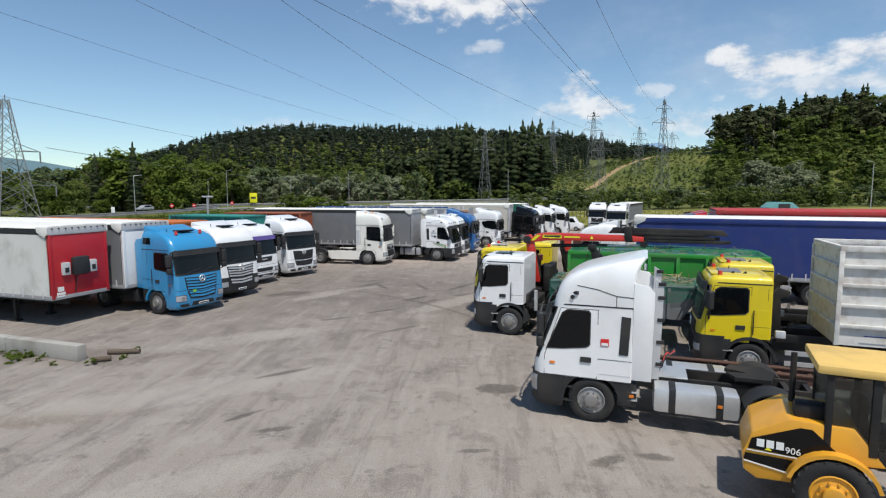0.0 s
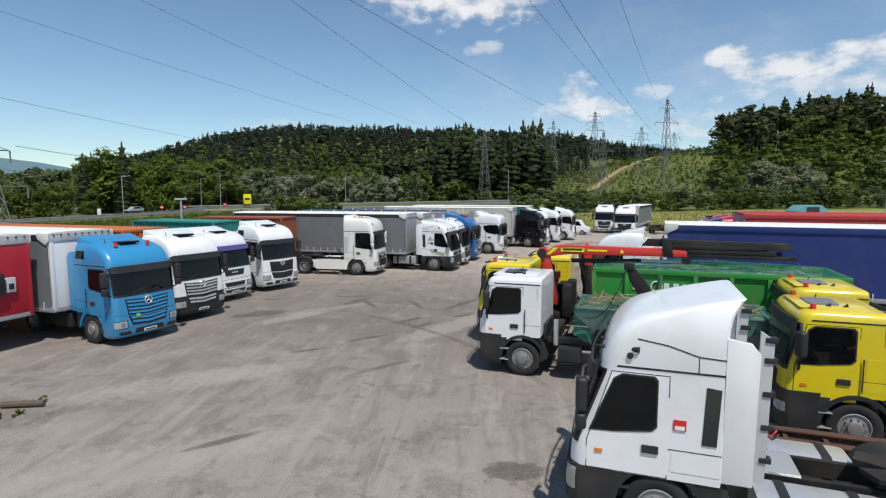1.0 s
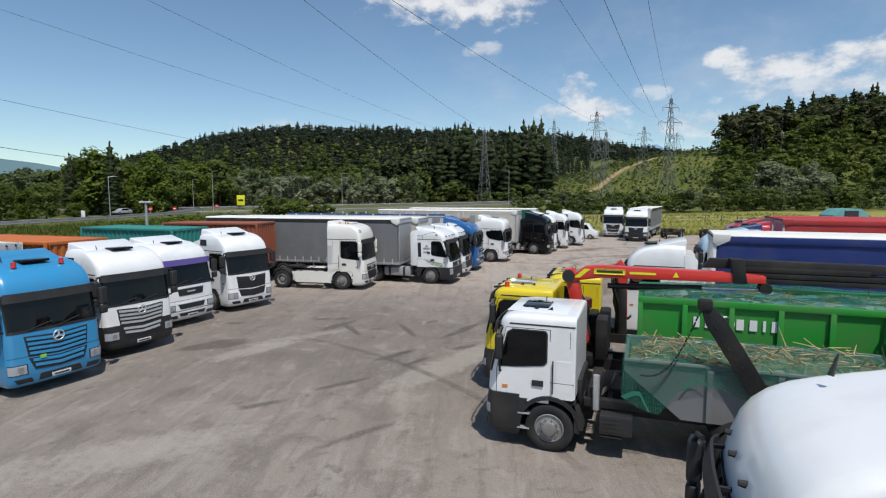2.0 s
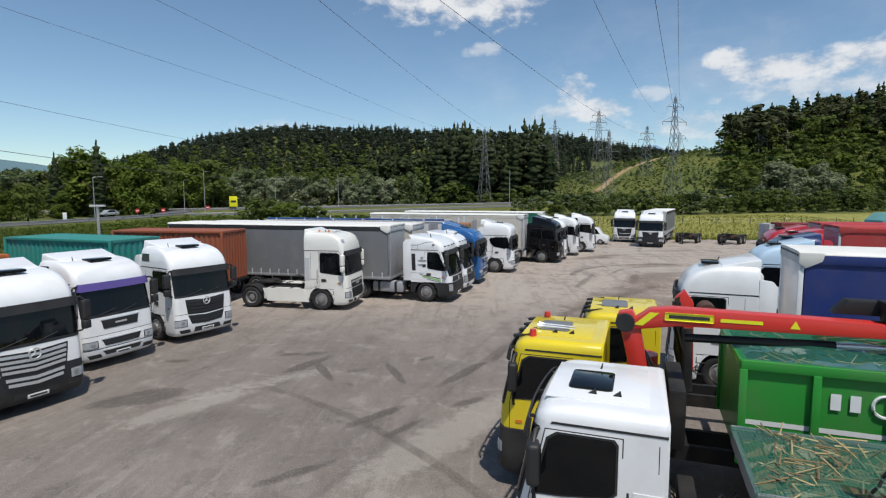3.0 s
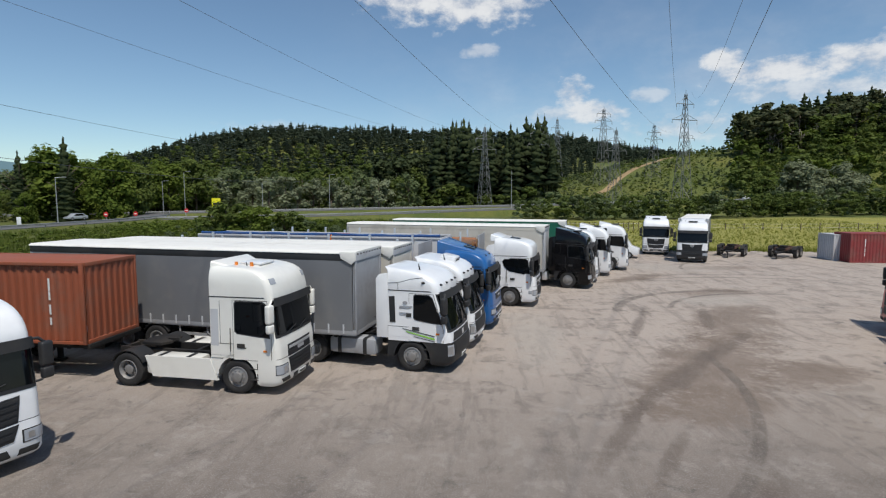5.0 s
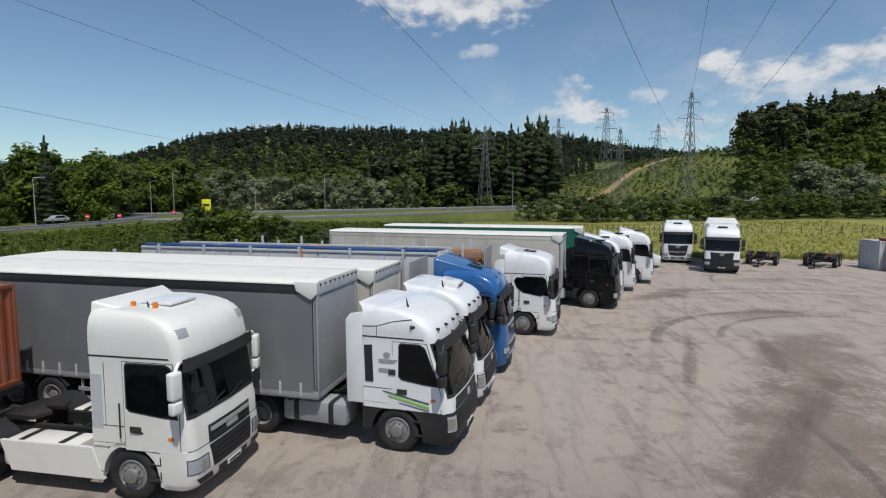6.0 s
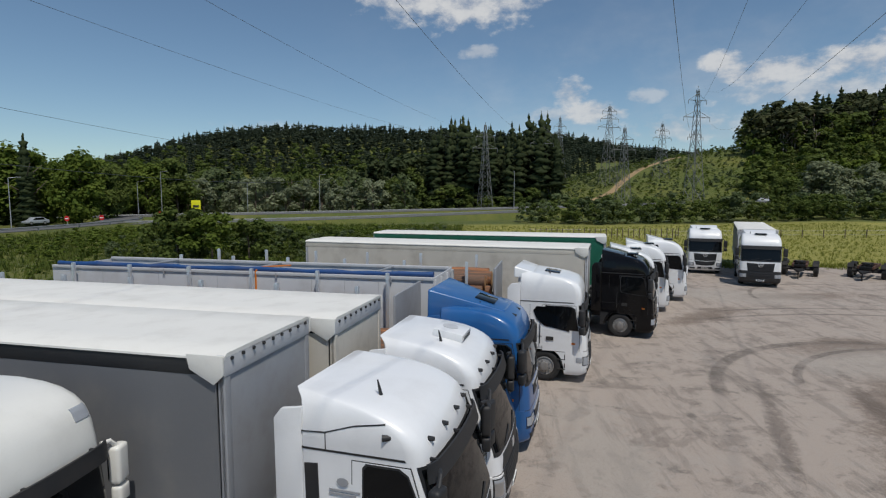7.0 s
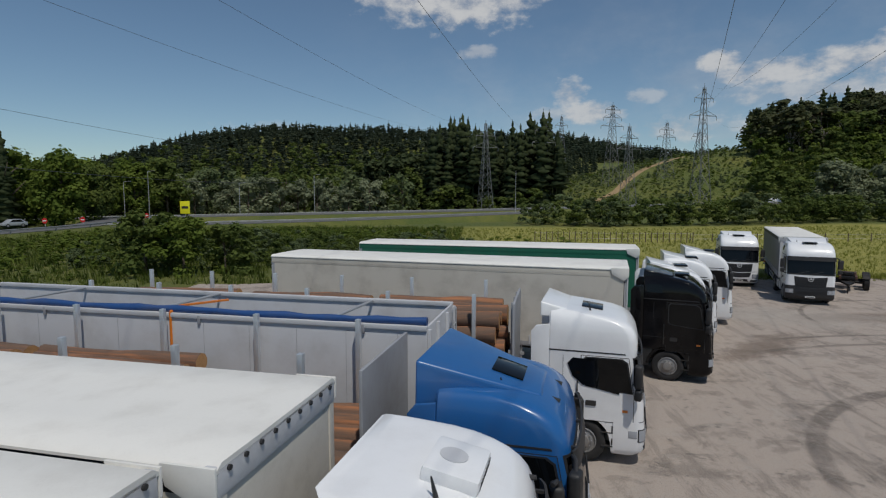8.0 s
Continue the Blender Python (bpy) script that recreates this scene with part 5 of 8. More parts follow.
LEAF = foliage("leaves_green", (0.06, 0.09, 0.022), (0.165, 0.205, 0.05))
LEAF_GREY = foliage("leaves_grey_green", (0.075, 0.105, 0.045), (0.18, 0.22, 0.1))
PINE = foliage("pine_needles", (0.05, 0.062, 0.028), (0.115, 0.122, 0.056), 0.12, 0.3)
LEAF_LIGHT = foliage("leaves_light_green", (0.062, 0.1, 0.016), (0.19, 0.24, 0.042))
WILLOW = foliage("leaves_willow", (0.15, 0.175, 0.1), (0.3, 0.33, 0.2))
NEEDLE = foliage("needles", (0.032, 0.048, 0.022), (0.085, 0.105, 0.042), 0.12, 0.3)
# far copy, bluer and flatter: some aerial haze is mixed into its colour
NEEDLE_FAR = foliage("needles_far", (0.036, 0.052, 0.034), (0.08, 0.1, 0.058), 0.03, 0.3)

CONIFERS = [conifer_template(i, 0.06, 0.15) for i in range(6)]
CONIFERS_FAR = [conifer_template(10 + i, 0.1, 0.17, 9, 6) for i in range(6)]
CONIFERS_BARE = [conifer_template(16 + i, 0.42, 0.12, 12, 7, 0.45) for i in range(5)]
CROWNS = [crown_template(20 + i, 24, 80, 0.34, 0.02, 0.027) for i in range(6)]
CROWNS_MID = [crown_template(30 + i, 18, 56, 0.34, 0.02, 0.035) for i in range(6)]
CROWNS_FAR = [crown_template(40 + i, 12, 40, 0.34, 0.05, 0.044) for i in range(5)]
CROWNS_DIST = [crown_template(45 + i, 9, 20, 0.34, 0.05, 0.065) for i in range(5)]
PINES = [crown_template(50 + i, 10, 36, 0.28, 0.4, 0.046) for i in range(5)]
SHRUBS = [crown_template(70 + i, 6, 20, 0.5, -0.05, 0.085) for i in range(5)]
HEDGES = [crown_template(75 + i, 10, 45, 0.5, -0.05, 0.046) for i in range(5)]
BUSHES = [crown_template(60 + i, 11, 90, 0.5, -0.05, 0.034) for i in range(5)]
TRUNKS = [trunk_template(80 + i) for i in range(4)]


def scatter(n, inside, seed, gap):
    """Random places inside(x, y) -> bool over a box (x0, x1, y0, y1), at least gap apart."""
    rnd = random.Random(seed)
    (x0, x1, y0, y1), test = inside
    out, cell = [], {}
    for _ in range(n * 12):
        if len(out) >= n:
            break
        x, y = rnd.uniform(x0, x1), rnd.uniform(y0, y1)
        if not test(x, y):
            continue
        k = (int(x // gap), int(y // gap))
        if any((x - a) ** 2 + (y - b) ** 2 < gap * gap for i in (-1, 0, 1) for j in (-1, 0, 1) for a, b in cell.get((k[0] + i, k[1] + j), ())):
            continue
        cell.setdefault(k, []).append((x, y))
        out.append((x, y))
    return out


def wood(label, places, templates, material, h0, h1, s0, s1, seed, trunks=False, name="wood"):
    rnd = random.Random(seed)
    items, stems = [], []
    for x, y in places:
        h = rnd.uniform(h0, h1)
        row = (x, y, float(height(x, y)) - 0.1, h, rnd.uniform(s0, s1), rnd.uniform(0, 6.28))
        items.append((rnd.choice(templates), *row))
        stems.append((rnd.choice(TRUNKS), *row))
    ob = tagged(new(name, merge(name, items, material)), label, "trees", kind="stuff")
    if trunks:
        st = new("trunks", merge("trunks", stems, BARK))
        st.parent = ob
    return ob


def tree(x, y, h, spread, material, label, seed, templates=None):
    rnd = random.Random(seed)
    z = float(height(x, y)) - 0.1
    t = thing("tree", pose(x, y, z), label, "tree", "trees beside the road")
    a = rnd.uniform(0, 6.28)
    crown = new("crown", merge("crown", [(rnd.choice(templates or CROWNS), 0, 0, 0, h, spread, a), (rnd.choice(templates or CROWNS), 0, 0, -0.02 * h, h * 0.97, spread, a + 2)], material))
    trunk = new("trunk", merge("trunk", [(rnd.choice(TRUNKS), 0, 0, 0, h, 1, a)], BARK))
    crown.parent = trunk.parent = t


def build_woods():
    far = ((-560, 330, 470, 690), lambda x, y: height(x, y) > 5)
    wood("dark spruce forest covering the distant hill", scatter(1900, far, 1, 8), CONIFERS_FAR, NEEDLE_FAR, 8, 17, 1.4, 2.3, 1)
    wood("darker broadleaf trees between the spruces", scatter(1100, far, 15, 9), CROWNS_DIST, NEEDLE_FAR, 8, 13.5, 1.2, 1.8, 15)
    low = ((-330, 0, 330, 520), lambda x, y: x < -20 - (520 - y) * 0.1)
    wood("mixed green wood below the hill", scatter(320, low, 2, 13), CROWNS_DIST, LEAF, 11, 18, 1.0, 1.4, 2)
    stand = ((-16, 32, 222, 275), lambda x, y: x < 30)
    places = scatter(120, stand, 3, 4.6)
    side = ((-44, -14, 228, 285), lambda x, y: True)
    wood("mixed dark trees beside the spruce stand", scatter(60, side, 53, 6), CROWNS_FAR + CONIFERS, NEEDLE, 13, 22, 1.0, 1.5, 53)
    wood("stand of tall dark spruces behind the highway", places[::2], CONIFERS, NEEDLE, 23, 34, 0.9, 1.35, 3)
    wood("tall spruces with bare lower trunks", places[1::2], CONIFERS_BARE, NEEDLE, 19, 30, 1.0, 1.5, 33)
    under = ((-50, 26, 216, 236), lambda x, y: True)
    wood("broadleaf undergrowth below the spruces", scatter(46, under, 34, 5), CROWNS_FAR, LEAF, 5, 11, 1.2, 1.7, 34)
    back = ((25, 110, 330, 420), lambda x, y: x < 62 + (y - 330) * 0.2)
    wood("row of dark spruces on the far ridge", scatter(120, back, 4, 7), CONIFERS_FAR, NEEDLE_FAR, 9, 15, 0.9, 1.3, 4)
    belt = ((-190, -22, 198, 300), lambda x, y: y > 205)
    places = scatter(150, belt, 5, 9)
    wood("belt of green broadleaf trees beyond the highway", places[::2], CROWNS_MID, LEAF, 12, 18, 0.9, 1.25, 5, True)
    wood("belt of grey-green broadleaf trees beyond the highway", places[1::2], CROWNS_MID, LEAF_GREY, 12, 17, 1.0, 1.3, 35, True)
    will = ((-120, -30, 196, 215), lambda x, y: True)
    wood("silvery willows beyond the highway", scatter(34, will, 6, 5.5), CROWNS_MID, WILLOW, 9, 13, 1.0, 1.3, 6, True)
    hill = ((112, 420, 268, 420), lambda x, y: x > 112 + (y - 280) * 0.5)
    places = scatter(560, hill, 7, 6.5)
    wood("dark spruces on the near hill", places[::3], CONIFERS, NEEDLE, 14.5, 23, 1.3, 2.0, 7)
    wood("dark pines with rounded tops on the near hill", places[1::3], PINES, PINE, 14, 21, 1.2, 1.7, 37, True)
    wood("dark broadleaf trees between the pines", places[2::3], CROWNS_FAR, LEAF, 11, 17, 1.1, 1.5, 8)
    front = ((84, 340, 222, 292), lambda x, y: x > 96 + (y - 236) * 0.5)
    places = scatter(420, front, 9, 5.6)
    wood("green trees on the lower hillside", places[::2], CROWNS_FAR, LEAF_LIGHT, 7, 13, 1.1, 1.5, 9)
    wood("deep green trees on the lower hillside", places[1::2], CROWNS_FAR, LEAF, 7, 14, 1.1, 1.5, 39)
    mead = ((10, 130, 196, 320), lambda x, y: abs(x - 40 - (y - 238) * 0.85) > 4)
    places = scatter(1500, mead, 10, 2.3)
    wood("light green shrubs on the cleared slope", [p for i, p in enumerate(places) if i % 3], SHRUBS, LEAF_LIGHT, 0.7, 2.2, 1.2, 2.2, 10, name="shrubs")
    wood("grey-green shrubs on the cleared slope", places[::3], SHRUBS, LEAF_GREY, 1.0, 3.6, 1.0, 1.8, 40, name="shrubs")
    hedge = ((11, 250, 158, 172), lambda x, y: True)
    places = scatter(300, hedge, 11, 2.3)
    wood("dense green hedge of bushes behind the meadow", [p for i, p in enumerate(places) if i % 4], HEDGES, LEAF, 3.4, 6.6, 1.0, 1.5, 11, name="hedge")
    wood("grey-green bushes in the hedge", places[::4], HEDGES, LEAF_GREY, 3.6, 7.2, 0.9, 1.4, 41, name="hedge")
    weeds = ((-60, 12, 84, 135), lambda x, y: y > 86 and not (x > -6 and y > 110))
    wood("tall weeds and low shrubs beside the yard", scatter(520, weeds, 12, 1.7), SHRUBS, LEAF_LIGHT, 0.6, 1.8, 1.1, 2.2, 12, name="weeds")
    scrub = ((-36, -1, 85.5, 104), lambda x, y: y > 86 + 0.3 * max(0, x + 12))
    places = scatter(130, scrub, 61, 1.6)
    wood("grey-green willow scrub beside the yard", places[::2], BUSHES, LEAF_GREY, 1.4, 3.0, 1.0, 1.6, 61, name="scrub")
    wood("dark green scrub beside the yard", places[1::2], BUSHES, LEAF, 1.2, 2.8, 1.0, 1.6, 62, name="scrub")
    left = ((-70, -25, 30, 84), lambda x, y: True)
    wood("weeds on the verge beside the yard", scatter(160, left, 13, 3), SHRUBS, LEAF_LIGHT, 0.5, 1.2, 1.2, 2.0, 13, name="weeds")
    # bare dead trunks at the wood's edge
    dead = scatter(14, ((124, 146, 268, 278), lambda x, y: x > 110 + (y - 268) * 0.5), 51, 1.5)
    wood("pale bare dead trunks at the edge of the wood", dead, [trunk_template(90), trunk_template(91)], paint("dead_wood", (0.3, 0.27, 0.23), 0.9), 12, 17, 0.6, 0.9, 51, name="dead_trunks")


build_woods()
rnd = random.Random(77)
for i, (x, y) in enumerate(scatter(58, ((-160, -80, 118, 195), lambda x, y: x < -80 - (y - 118) * 0.1 and (y > 138 or x < -92)), 21, 7.5)):
    edge = math.degrees(math.atan2(x - 0.9, y - 18.7)) < -39.5
    tree(x, y, rnd.uniform(6, 9) if edge else rnd.uniform(13, 18.5), rnd.uniform(0.95, 1.3), rnd.choice((LEAF, LEAF, LEAF_LIGHT)), "tall green broadleaf tree beside the slip road", 200 + i)
for i, (x, y, h) in enumerate(((-91, 141, 19), (-132, 185, 20), (-119, 165, 17), (-101, 140, 16))):
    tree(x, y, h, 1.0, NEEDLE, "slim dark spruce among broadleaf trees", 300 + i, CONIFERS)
for i, (x, y, h) in enumerate(((89, 184, 15), (98, 188, 13), (104, 186, 14), (128, 190, 15), (78, 180, 11))):
    tree(x, y, h, 1.2, WILLOW if i < 3 else LEAF, "silvery willow beside the highway" if i < 3 else "green tree beside the highway", 320 + i)
for i, (x, y, h) in enumerate(((-27.5, 83.5, 5.8), (-24.0, 83.0, 5.0), (-21, 84, 4.2))):
    t = thing("bush", pose(x, y, 0), "large dense green bush at the edge of the yard", "bush", "bushes")
    c = new("crown", merge("crown", [(BUSHES[i], 0, 0, 0, h, 1.2, i * 2.0), (BUSHES[i + 1], 0.6, 0.4, 0, h * 0.92, 1.25, 1 + i * 2.0), (BUSHES[i], -0.8, 0.5, 0, h * 0.85, 1.3, 2.2 + i)], LEAF_LIGHT if i == 1 else LEAF))
    s = new("stems", merge("stems", [(TRUNKS[i], 0, 0, 0, h, 1, 0)], BARK))
    c.parent = s.parent = t


def mountain(name, label, pts, material):
    """A distant ridge, with depth, from (azimuth, elevation) of its crest at a distance."""
    bm = bmesh.new()
    rows = []
    for a, e, d in pts:
        x, y = d * math.sin(radians(a)), d * math.cos(radians(a))
        z = d * math.tan(radians(e))
        rows.append([bm.verts.new((x, y, -20)), bm.verts.new((x * 1.03, y * 1.03, z * 0.5)), bm.verts.new((x * 1.06, y * 1.06, z)), bm.verts.new((x * 1.12, y * 1.12, -20))])
    for a, b in zip(rows, rows[1:]):
        for i in range(3):
            bm.faces.new((a[i], b[i], b[i + 1], a[i + 1]))
    tagged(part(name, bm, material), label, "mountain", kind="structure")


# air haze painted into the base colours of the ridges, bluest on the farthest
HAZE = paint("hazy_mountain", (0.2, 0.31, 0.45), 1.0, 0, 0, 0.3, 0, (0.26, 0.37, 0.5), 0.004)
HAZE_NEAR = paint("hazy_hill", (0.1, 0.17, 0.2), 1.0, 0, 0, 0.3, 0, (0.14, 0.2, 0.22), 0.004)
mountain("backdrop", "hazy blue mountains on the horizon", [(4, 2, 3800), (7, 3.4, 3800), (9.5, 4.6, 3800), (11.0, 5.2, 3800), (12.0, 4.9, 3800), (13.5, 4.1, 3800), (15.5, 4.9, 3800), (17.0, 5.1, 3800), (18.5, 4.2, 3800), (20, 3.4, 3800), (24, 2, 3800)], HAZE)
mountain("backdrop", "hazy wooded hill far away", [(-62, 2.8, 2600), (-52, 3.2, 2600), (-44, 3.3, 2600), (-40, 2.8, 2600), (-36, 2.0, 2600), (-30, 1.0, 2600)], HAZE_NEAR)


# ---- vehicles ----
def at(x, y, heading):
    return pose(x, y, 0, 0, 0, heading)


HATCH_GREY = paint("hatch_grey", (0.16, 0.17, 0.18), 0.5, 0, 0, 0.2)


def build_left_row():
    curtain_trailer(at(-14.4, 20.9, -14), "parked curtain trailer with whitish sides and a red front wall", CURTAIN_WHITE, front_mat=BULKHEAD_RED, legs=True, seed=1)
    tractor(at(-10.43, 23.05, -22), "sky blue truck with red roof beacons and a grey trailer", "actros", BLUE, slats=BLUE, skirt=PLASTIC, beacons=True, mirror_mat=PLASTIC, tank=PLASTIC)
    curtain_trailer(at(-13.3, 23.65, -14), "grey curtain trailer with a white front behind a blue truck", CURTAIN_GREY, front_mat=WHITE, seed=2)
    tractor(at(-10.23, 26.58, -23), "white truck with a black bumper and a silver slatted grille", "actros", WHITE, bumper=PLASTIC, slats=ALU)
    container_chassis(at(-13.6, 28.3, -14), "black container chassis coupled to a white truck")
    container(at(-13.6, 28.3, -14) @ pose(-0.1, 0, 1.17), "bright orange corrugated shipping container on a chassis", CONT_ORANGE)
    tractor(at(-10.65, 30.62, -21), "white truck with a purple sun visor and a barred grille", "man", WHITE, visor_mat=PURPLE, badge=False, slats=WHITE)
    tractor(at(-9.42, 33.9, -28), "white truck with a wide black grille and round badge", "actros", WHITE, slats=PLASTIC)
    container_chassis(at(-13.2, 35.7, -14), "black container chassis coupled to a white truck", 8.5)
    container(at(-13.2, 35.7, -14) @ pose(-0.1, 0, 1.17), "teal green corrugated shipping container on a chassis", CONT_TEAL, 6.06)
    tractor(at(-4.95, 40.45, -7), "white tractor unit without trailer, tall square roof", "daf", WARM_WHITE, deflector=False, badge=False, skirt=WARM_WHITE, tank=WARM_WHITE, mirror_mat=WARM_WHITE, arch=WARM_WHITE, side_window=False)
    container_chassis(at(-11.55, 41.45, -3), "black container chassis with a blue rear marker", 8.5, legs=True)
    container(at(-11.55, 41.45, -3) @ pose(-0.1, 0, 1.17), "rusty brown corrugated shipping container on a chassis", CONT_BROWN, 6.06)
    tractor(at(0.05, 42.7, -13), "white truck with a lime stripe and lettering on the door", "renault", WHITE, bumper=PLASTIC, tank=GREY_STEEL, badge=False, side_black=True, side_window=False)
    curtain_trailer(at(-3.35, 43.35, -9.5), "grey curtain trailer with a white roof behind a white truck", CURTAIN_GREY, front_mat=GREY_STEEL, seed=3)
    tractor(at(0.7, 45.7, -11), "white truck with a roof air conditioner and black grille", "renault", WHITE, badge=False, side_window=False)
    curtain_trailer(at(-2.5, 46.05, -9.5), "whitish curtain trailer with a dirty white tarpaulin roof", CURTAIN_BEIGE, front_mat=CURTAIN_BEIGE, seed=4, top=3.92)
    tractor(at(1.5, 48.75, -11), "deep blue timber truck with a roof hatch", "man", MAN_BLUE, spoiler=False, badge=False, slats=MAN_BLUE, side_window=False)
    tractor(at(3.88, 53.9, -13), "white timber truck with a rounded cab and dark windows", "scania", WHITE, badge=False, side_window=False)
    tractor(at(8.0, 59.75, -20), "glossy black truck with a beige trailer", "actros", BLACK_PAINT, slats=BLACK_PAINT)
    curtain_trailer(at(4.95, 59.75, -13.5), "beige curtain trailer behind a black truck", CURTAIN_BEIGE, seed=5, trim=CURTAIN_BEIGE)
    tractor(at(8.9, 62.5, -12), "white truck with a chrome badge in a row", "actros", WHITE)
    tractor(at(10.5, 65.6, -14), "white truck pulling a green trailer", "actros", WHITE)
    curtain_trailer(at(7.25, 66.7, -11), "dark green curtain trailer with a pale roof", CURTAIN_GREEN, seed=6, trim=CURTAIN_GREEN)
    tractor(at(12.6, 68.8, -14), "white truck at the end of the row", "actros", WHITE)
    tractor(at(18.2, 79.85, -106), "white truck parked at the meadow's edge", "actros", WHITE)
    tractor(at(19.3, 73.4, -111), "white truck with a dark bumper and a pale trailer", "actros", WHITE, bumper=PLASTIC)
    curtain_trailer(at(20.5, 76.5, -113), "pale grey curtain trailer at the meadow's edge", CURTAIN_GREY, top=3.8, seed=7)


def build_right_row():
    tractor(at(3.46, 13.9, 164), "white tractor unit with a silver tank and black steps", "renault_high", WHITE, bumper=PLASTIC, badge=False, side_black=True, side_window=False)
    tractor(at(1.93, 21.6, 164), "white skip truck with grey lower panels", "low", WHITE, bumper=PLASTIC, fuel=False, deflector=False, axles=2, name="skip_truck")
    tractor(at(8.5, 17.2, 164), "yellow hook-lift truck with grey lower panels", "low", YELLOW, bumper=PLASTIC, axles=3, fuel=False, hatch=HATCH_GREY, name="hook_lift_truck")
    tractor(at(9.95, 20.05, 164), "yellow hook-lift truck with grey lower panels", "low", YELLOW, bumper=PLASTIC, axles=3, fuel=False, hatch=HATCH_GREY, name="hook_lift_truck")
    tractor(at(1.86, 24.9, 164), "yellow crane truck with roof horns and a green bin", "low", YELLOW, bumper=PLASTIC, axles=3, fuel=False, hatch=HATCH_GREY, name="crane_truck")
    tractor(at(3.6, 27.3, 166), "yellow works truck with a grey roof hatch", "low", YELLOW, bumper=PLASTIC, axles=3, fuel=False, hatch=HATCH_GREY, name="works_truck")
    tractor(at(7.1, 30.85, 162), "white truck with a blue trailer", "actros", WHITE, badge=False, side_window=False)
    curtain_trailer(at(10.15, 29.95, 162), "dark blue curtain trailer with a white roof edge", CURTAIN_BLUE, top=4.1, front_mat=WHITE, seed=8, trim=CURTAIN_BLUE)
    tractor(at(12.4, 37.6, 164), "pale blue truck in a row", "actros", PALE_BLUE, badge=False, side_window=False)
    tractor(at(14.9, 41.4, 164), "navy blue truck in a row", "actros", NAVY, badge=False, side_window=False)
    tractor(at(17.2, 45.1, 164), "dark red truck in a row", "actros", RED_PAINT, badge=False, side_window=False)
    curtain_trailer(at(20.0, 44.3, 164), "red curtain trailer behind a red truck", CURTAIN_RED, CURTAIN_RED, seed=9, trim=CURTAIN_RED)
    tractor(at(18.3, 48.5, 164), "dark red truck in a row", "actros", RED_PAINT, badge=False, side_window=False)
    curtain_trailer(at(21.1, 47.7, 164), "red curtain trailer behind a red truck", CURTAIN_RED, CURTAIN_RED, seed=10, trim=CURTAIN_RED)
    container(at(33.4, 75.8, 178), "dark red corrugated shipping container on the ground", CONT_RED)


build_left_row()
build_right_row()


# ---- details of single vehicles ----
def letter_mesh(text, size, thick=0.004):
    cu = bpy.data.curves.new("text", "FONT")
    cu.body, cu.size, cu.extrude, cu.align_x = text, size, thick, "CENTER"
    ob = new("text", cu)
    bpy.context.view_layer.update()
    me = bpy.data.meshes.new_from_object(ob.evaluated_get(bpy.context.evaluated_depsgraph_get()))
    bpy.data.objects.remove(ob)
    return me


def lettering(name, text, size, material, parent, m, label=""):
    me = letter_mesh(text, size)
    me.materials.clear()
    me.materials.append(material)
    return reuse(name, me, parent, m, label)


def bars(name, rows, material, parent, m, label="", thick=0.006):
    """Plain bars (u0, u1, v0, v1) on a plate whose normal is +z of m."""
    bm = bmesh.new()
    for u0, u1, v0, v1 in rows:
        add_box(bm, u0, u1, v0, v1, 0, thick)
    ob = part(name, bm, material, parent, label)
    ob.matrix_basis = m
    return ob


def side_plane(x, y, z, side):
    """Text plane on a vehicle's side: side -1 looks to -y, 1 to +y."""
    return pose(x, y, z, 90, 0, 0 if side < 0 else 180)


def find(name, kind):
    """The last thing built whose label starts with the words given."""
    return [o for o in scene.objects if o.parent is None and o.get("label", "").startswith(name) and o.get("category") == kind][-1]


def pin(parent, kind, spots, label=""):
    """Small roof marker lamps or horns, each a part."""
    for x, y, z in spots:
        bm = bmesh.new()
        add_tube(bm, (x - 0.05, y, z), (x + 0.07, y, z + 0.01), 0.045, 0.03, 8)
        add_tube(bm, (x, y, z - 0.07), (x, y, z), 0.02, n=6)
        part(kind, bm, PLASTIC, parent, label)


def roof_lamps(t, kind):
    sh = Shell(CABS[kind])
    for f in (-0.7, -0.25, 0.25, 0.7):
        x, y = sh.front(f, 2.86)
        pin(t, "marker_lamp", [(x - 0.03, y, 2.92)])


def roof_joint(t, kind):
    """The dark joint between the roof's front dome and its rear fairing."""
    sh = Shell(CABS[kind])
    line = [(-1.05, 3.2), (-1.5, 3.13), (-1.92, 3.0), (-2.28, 2.98)]
    for s in (-1, 1):
        part("roof_joint", sh.side_patch(line + [(x, z - 0.018) for x, z in line[::-1]], s, 0.006, 0.015), PLASTIC, t)
        part("roof_joint", sh.side_patch([(-1.91, 2.99), (-1.925, 2.99), (-1.925, 2.74), (-1.91, 2.74)], s, 0.006, 0.015), PLASTIC, t)
        part("roof_lamp", tube((-0.98, s * 1.18, 3.02), (-1.08, s * 1.235, 3.02), 0.045, n=10), PLASTIC, t)


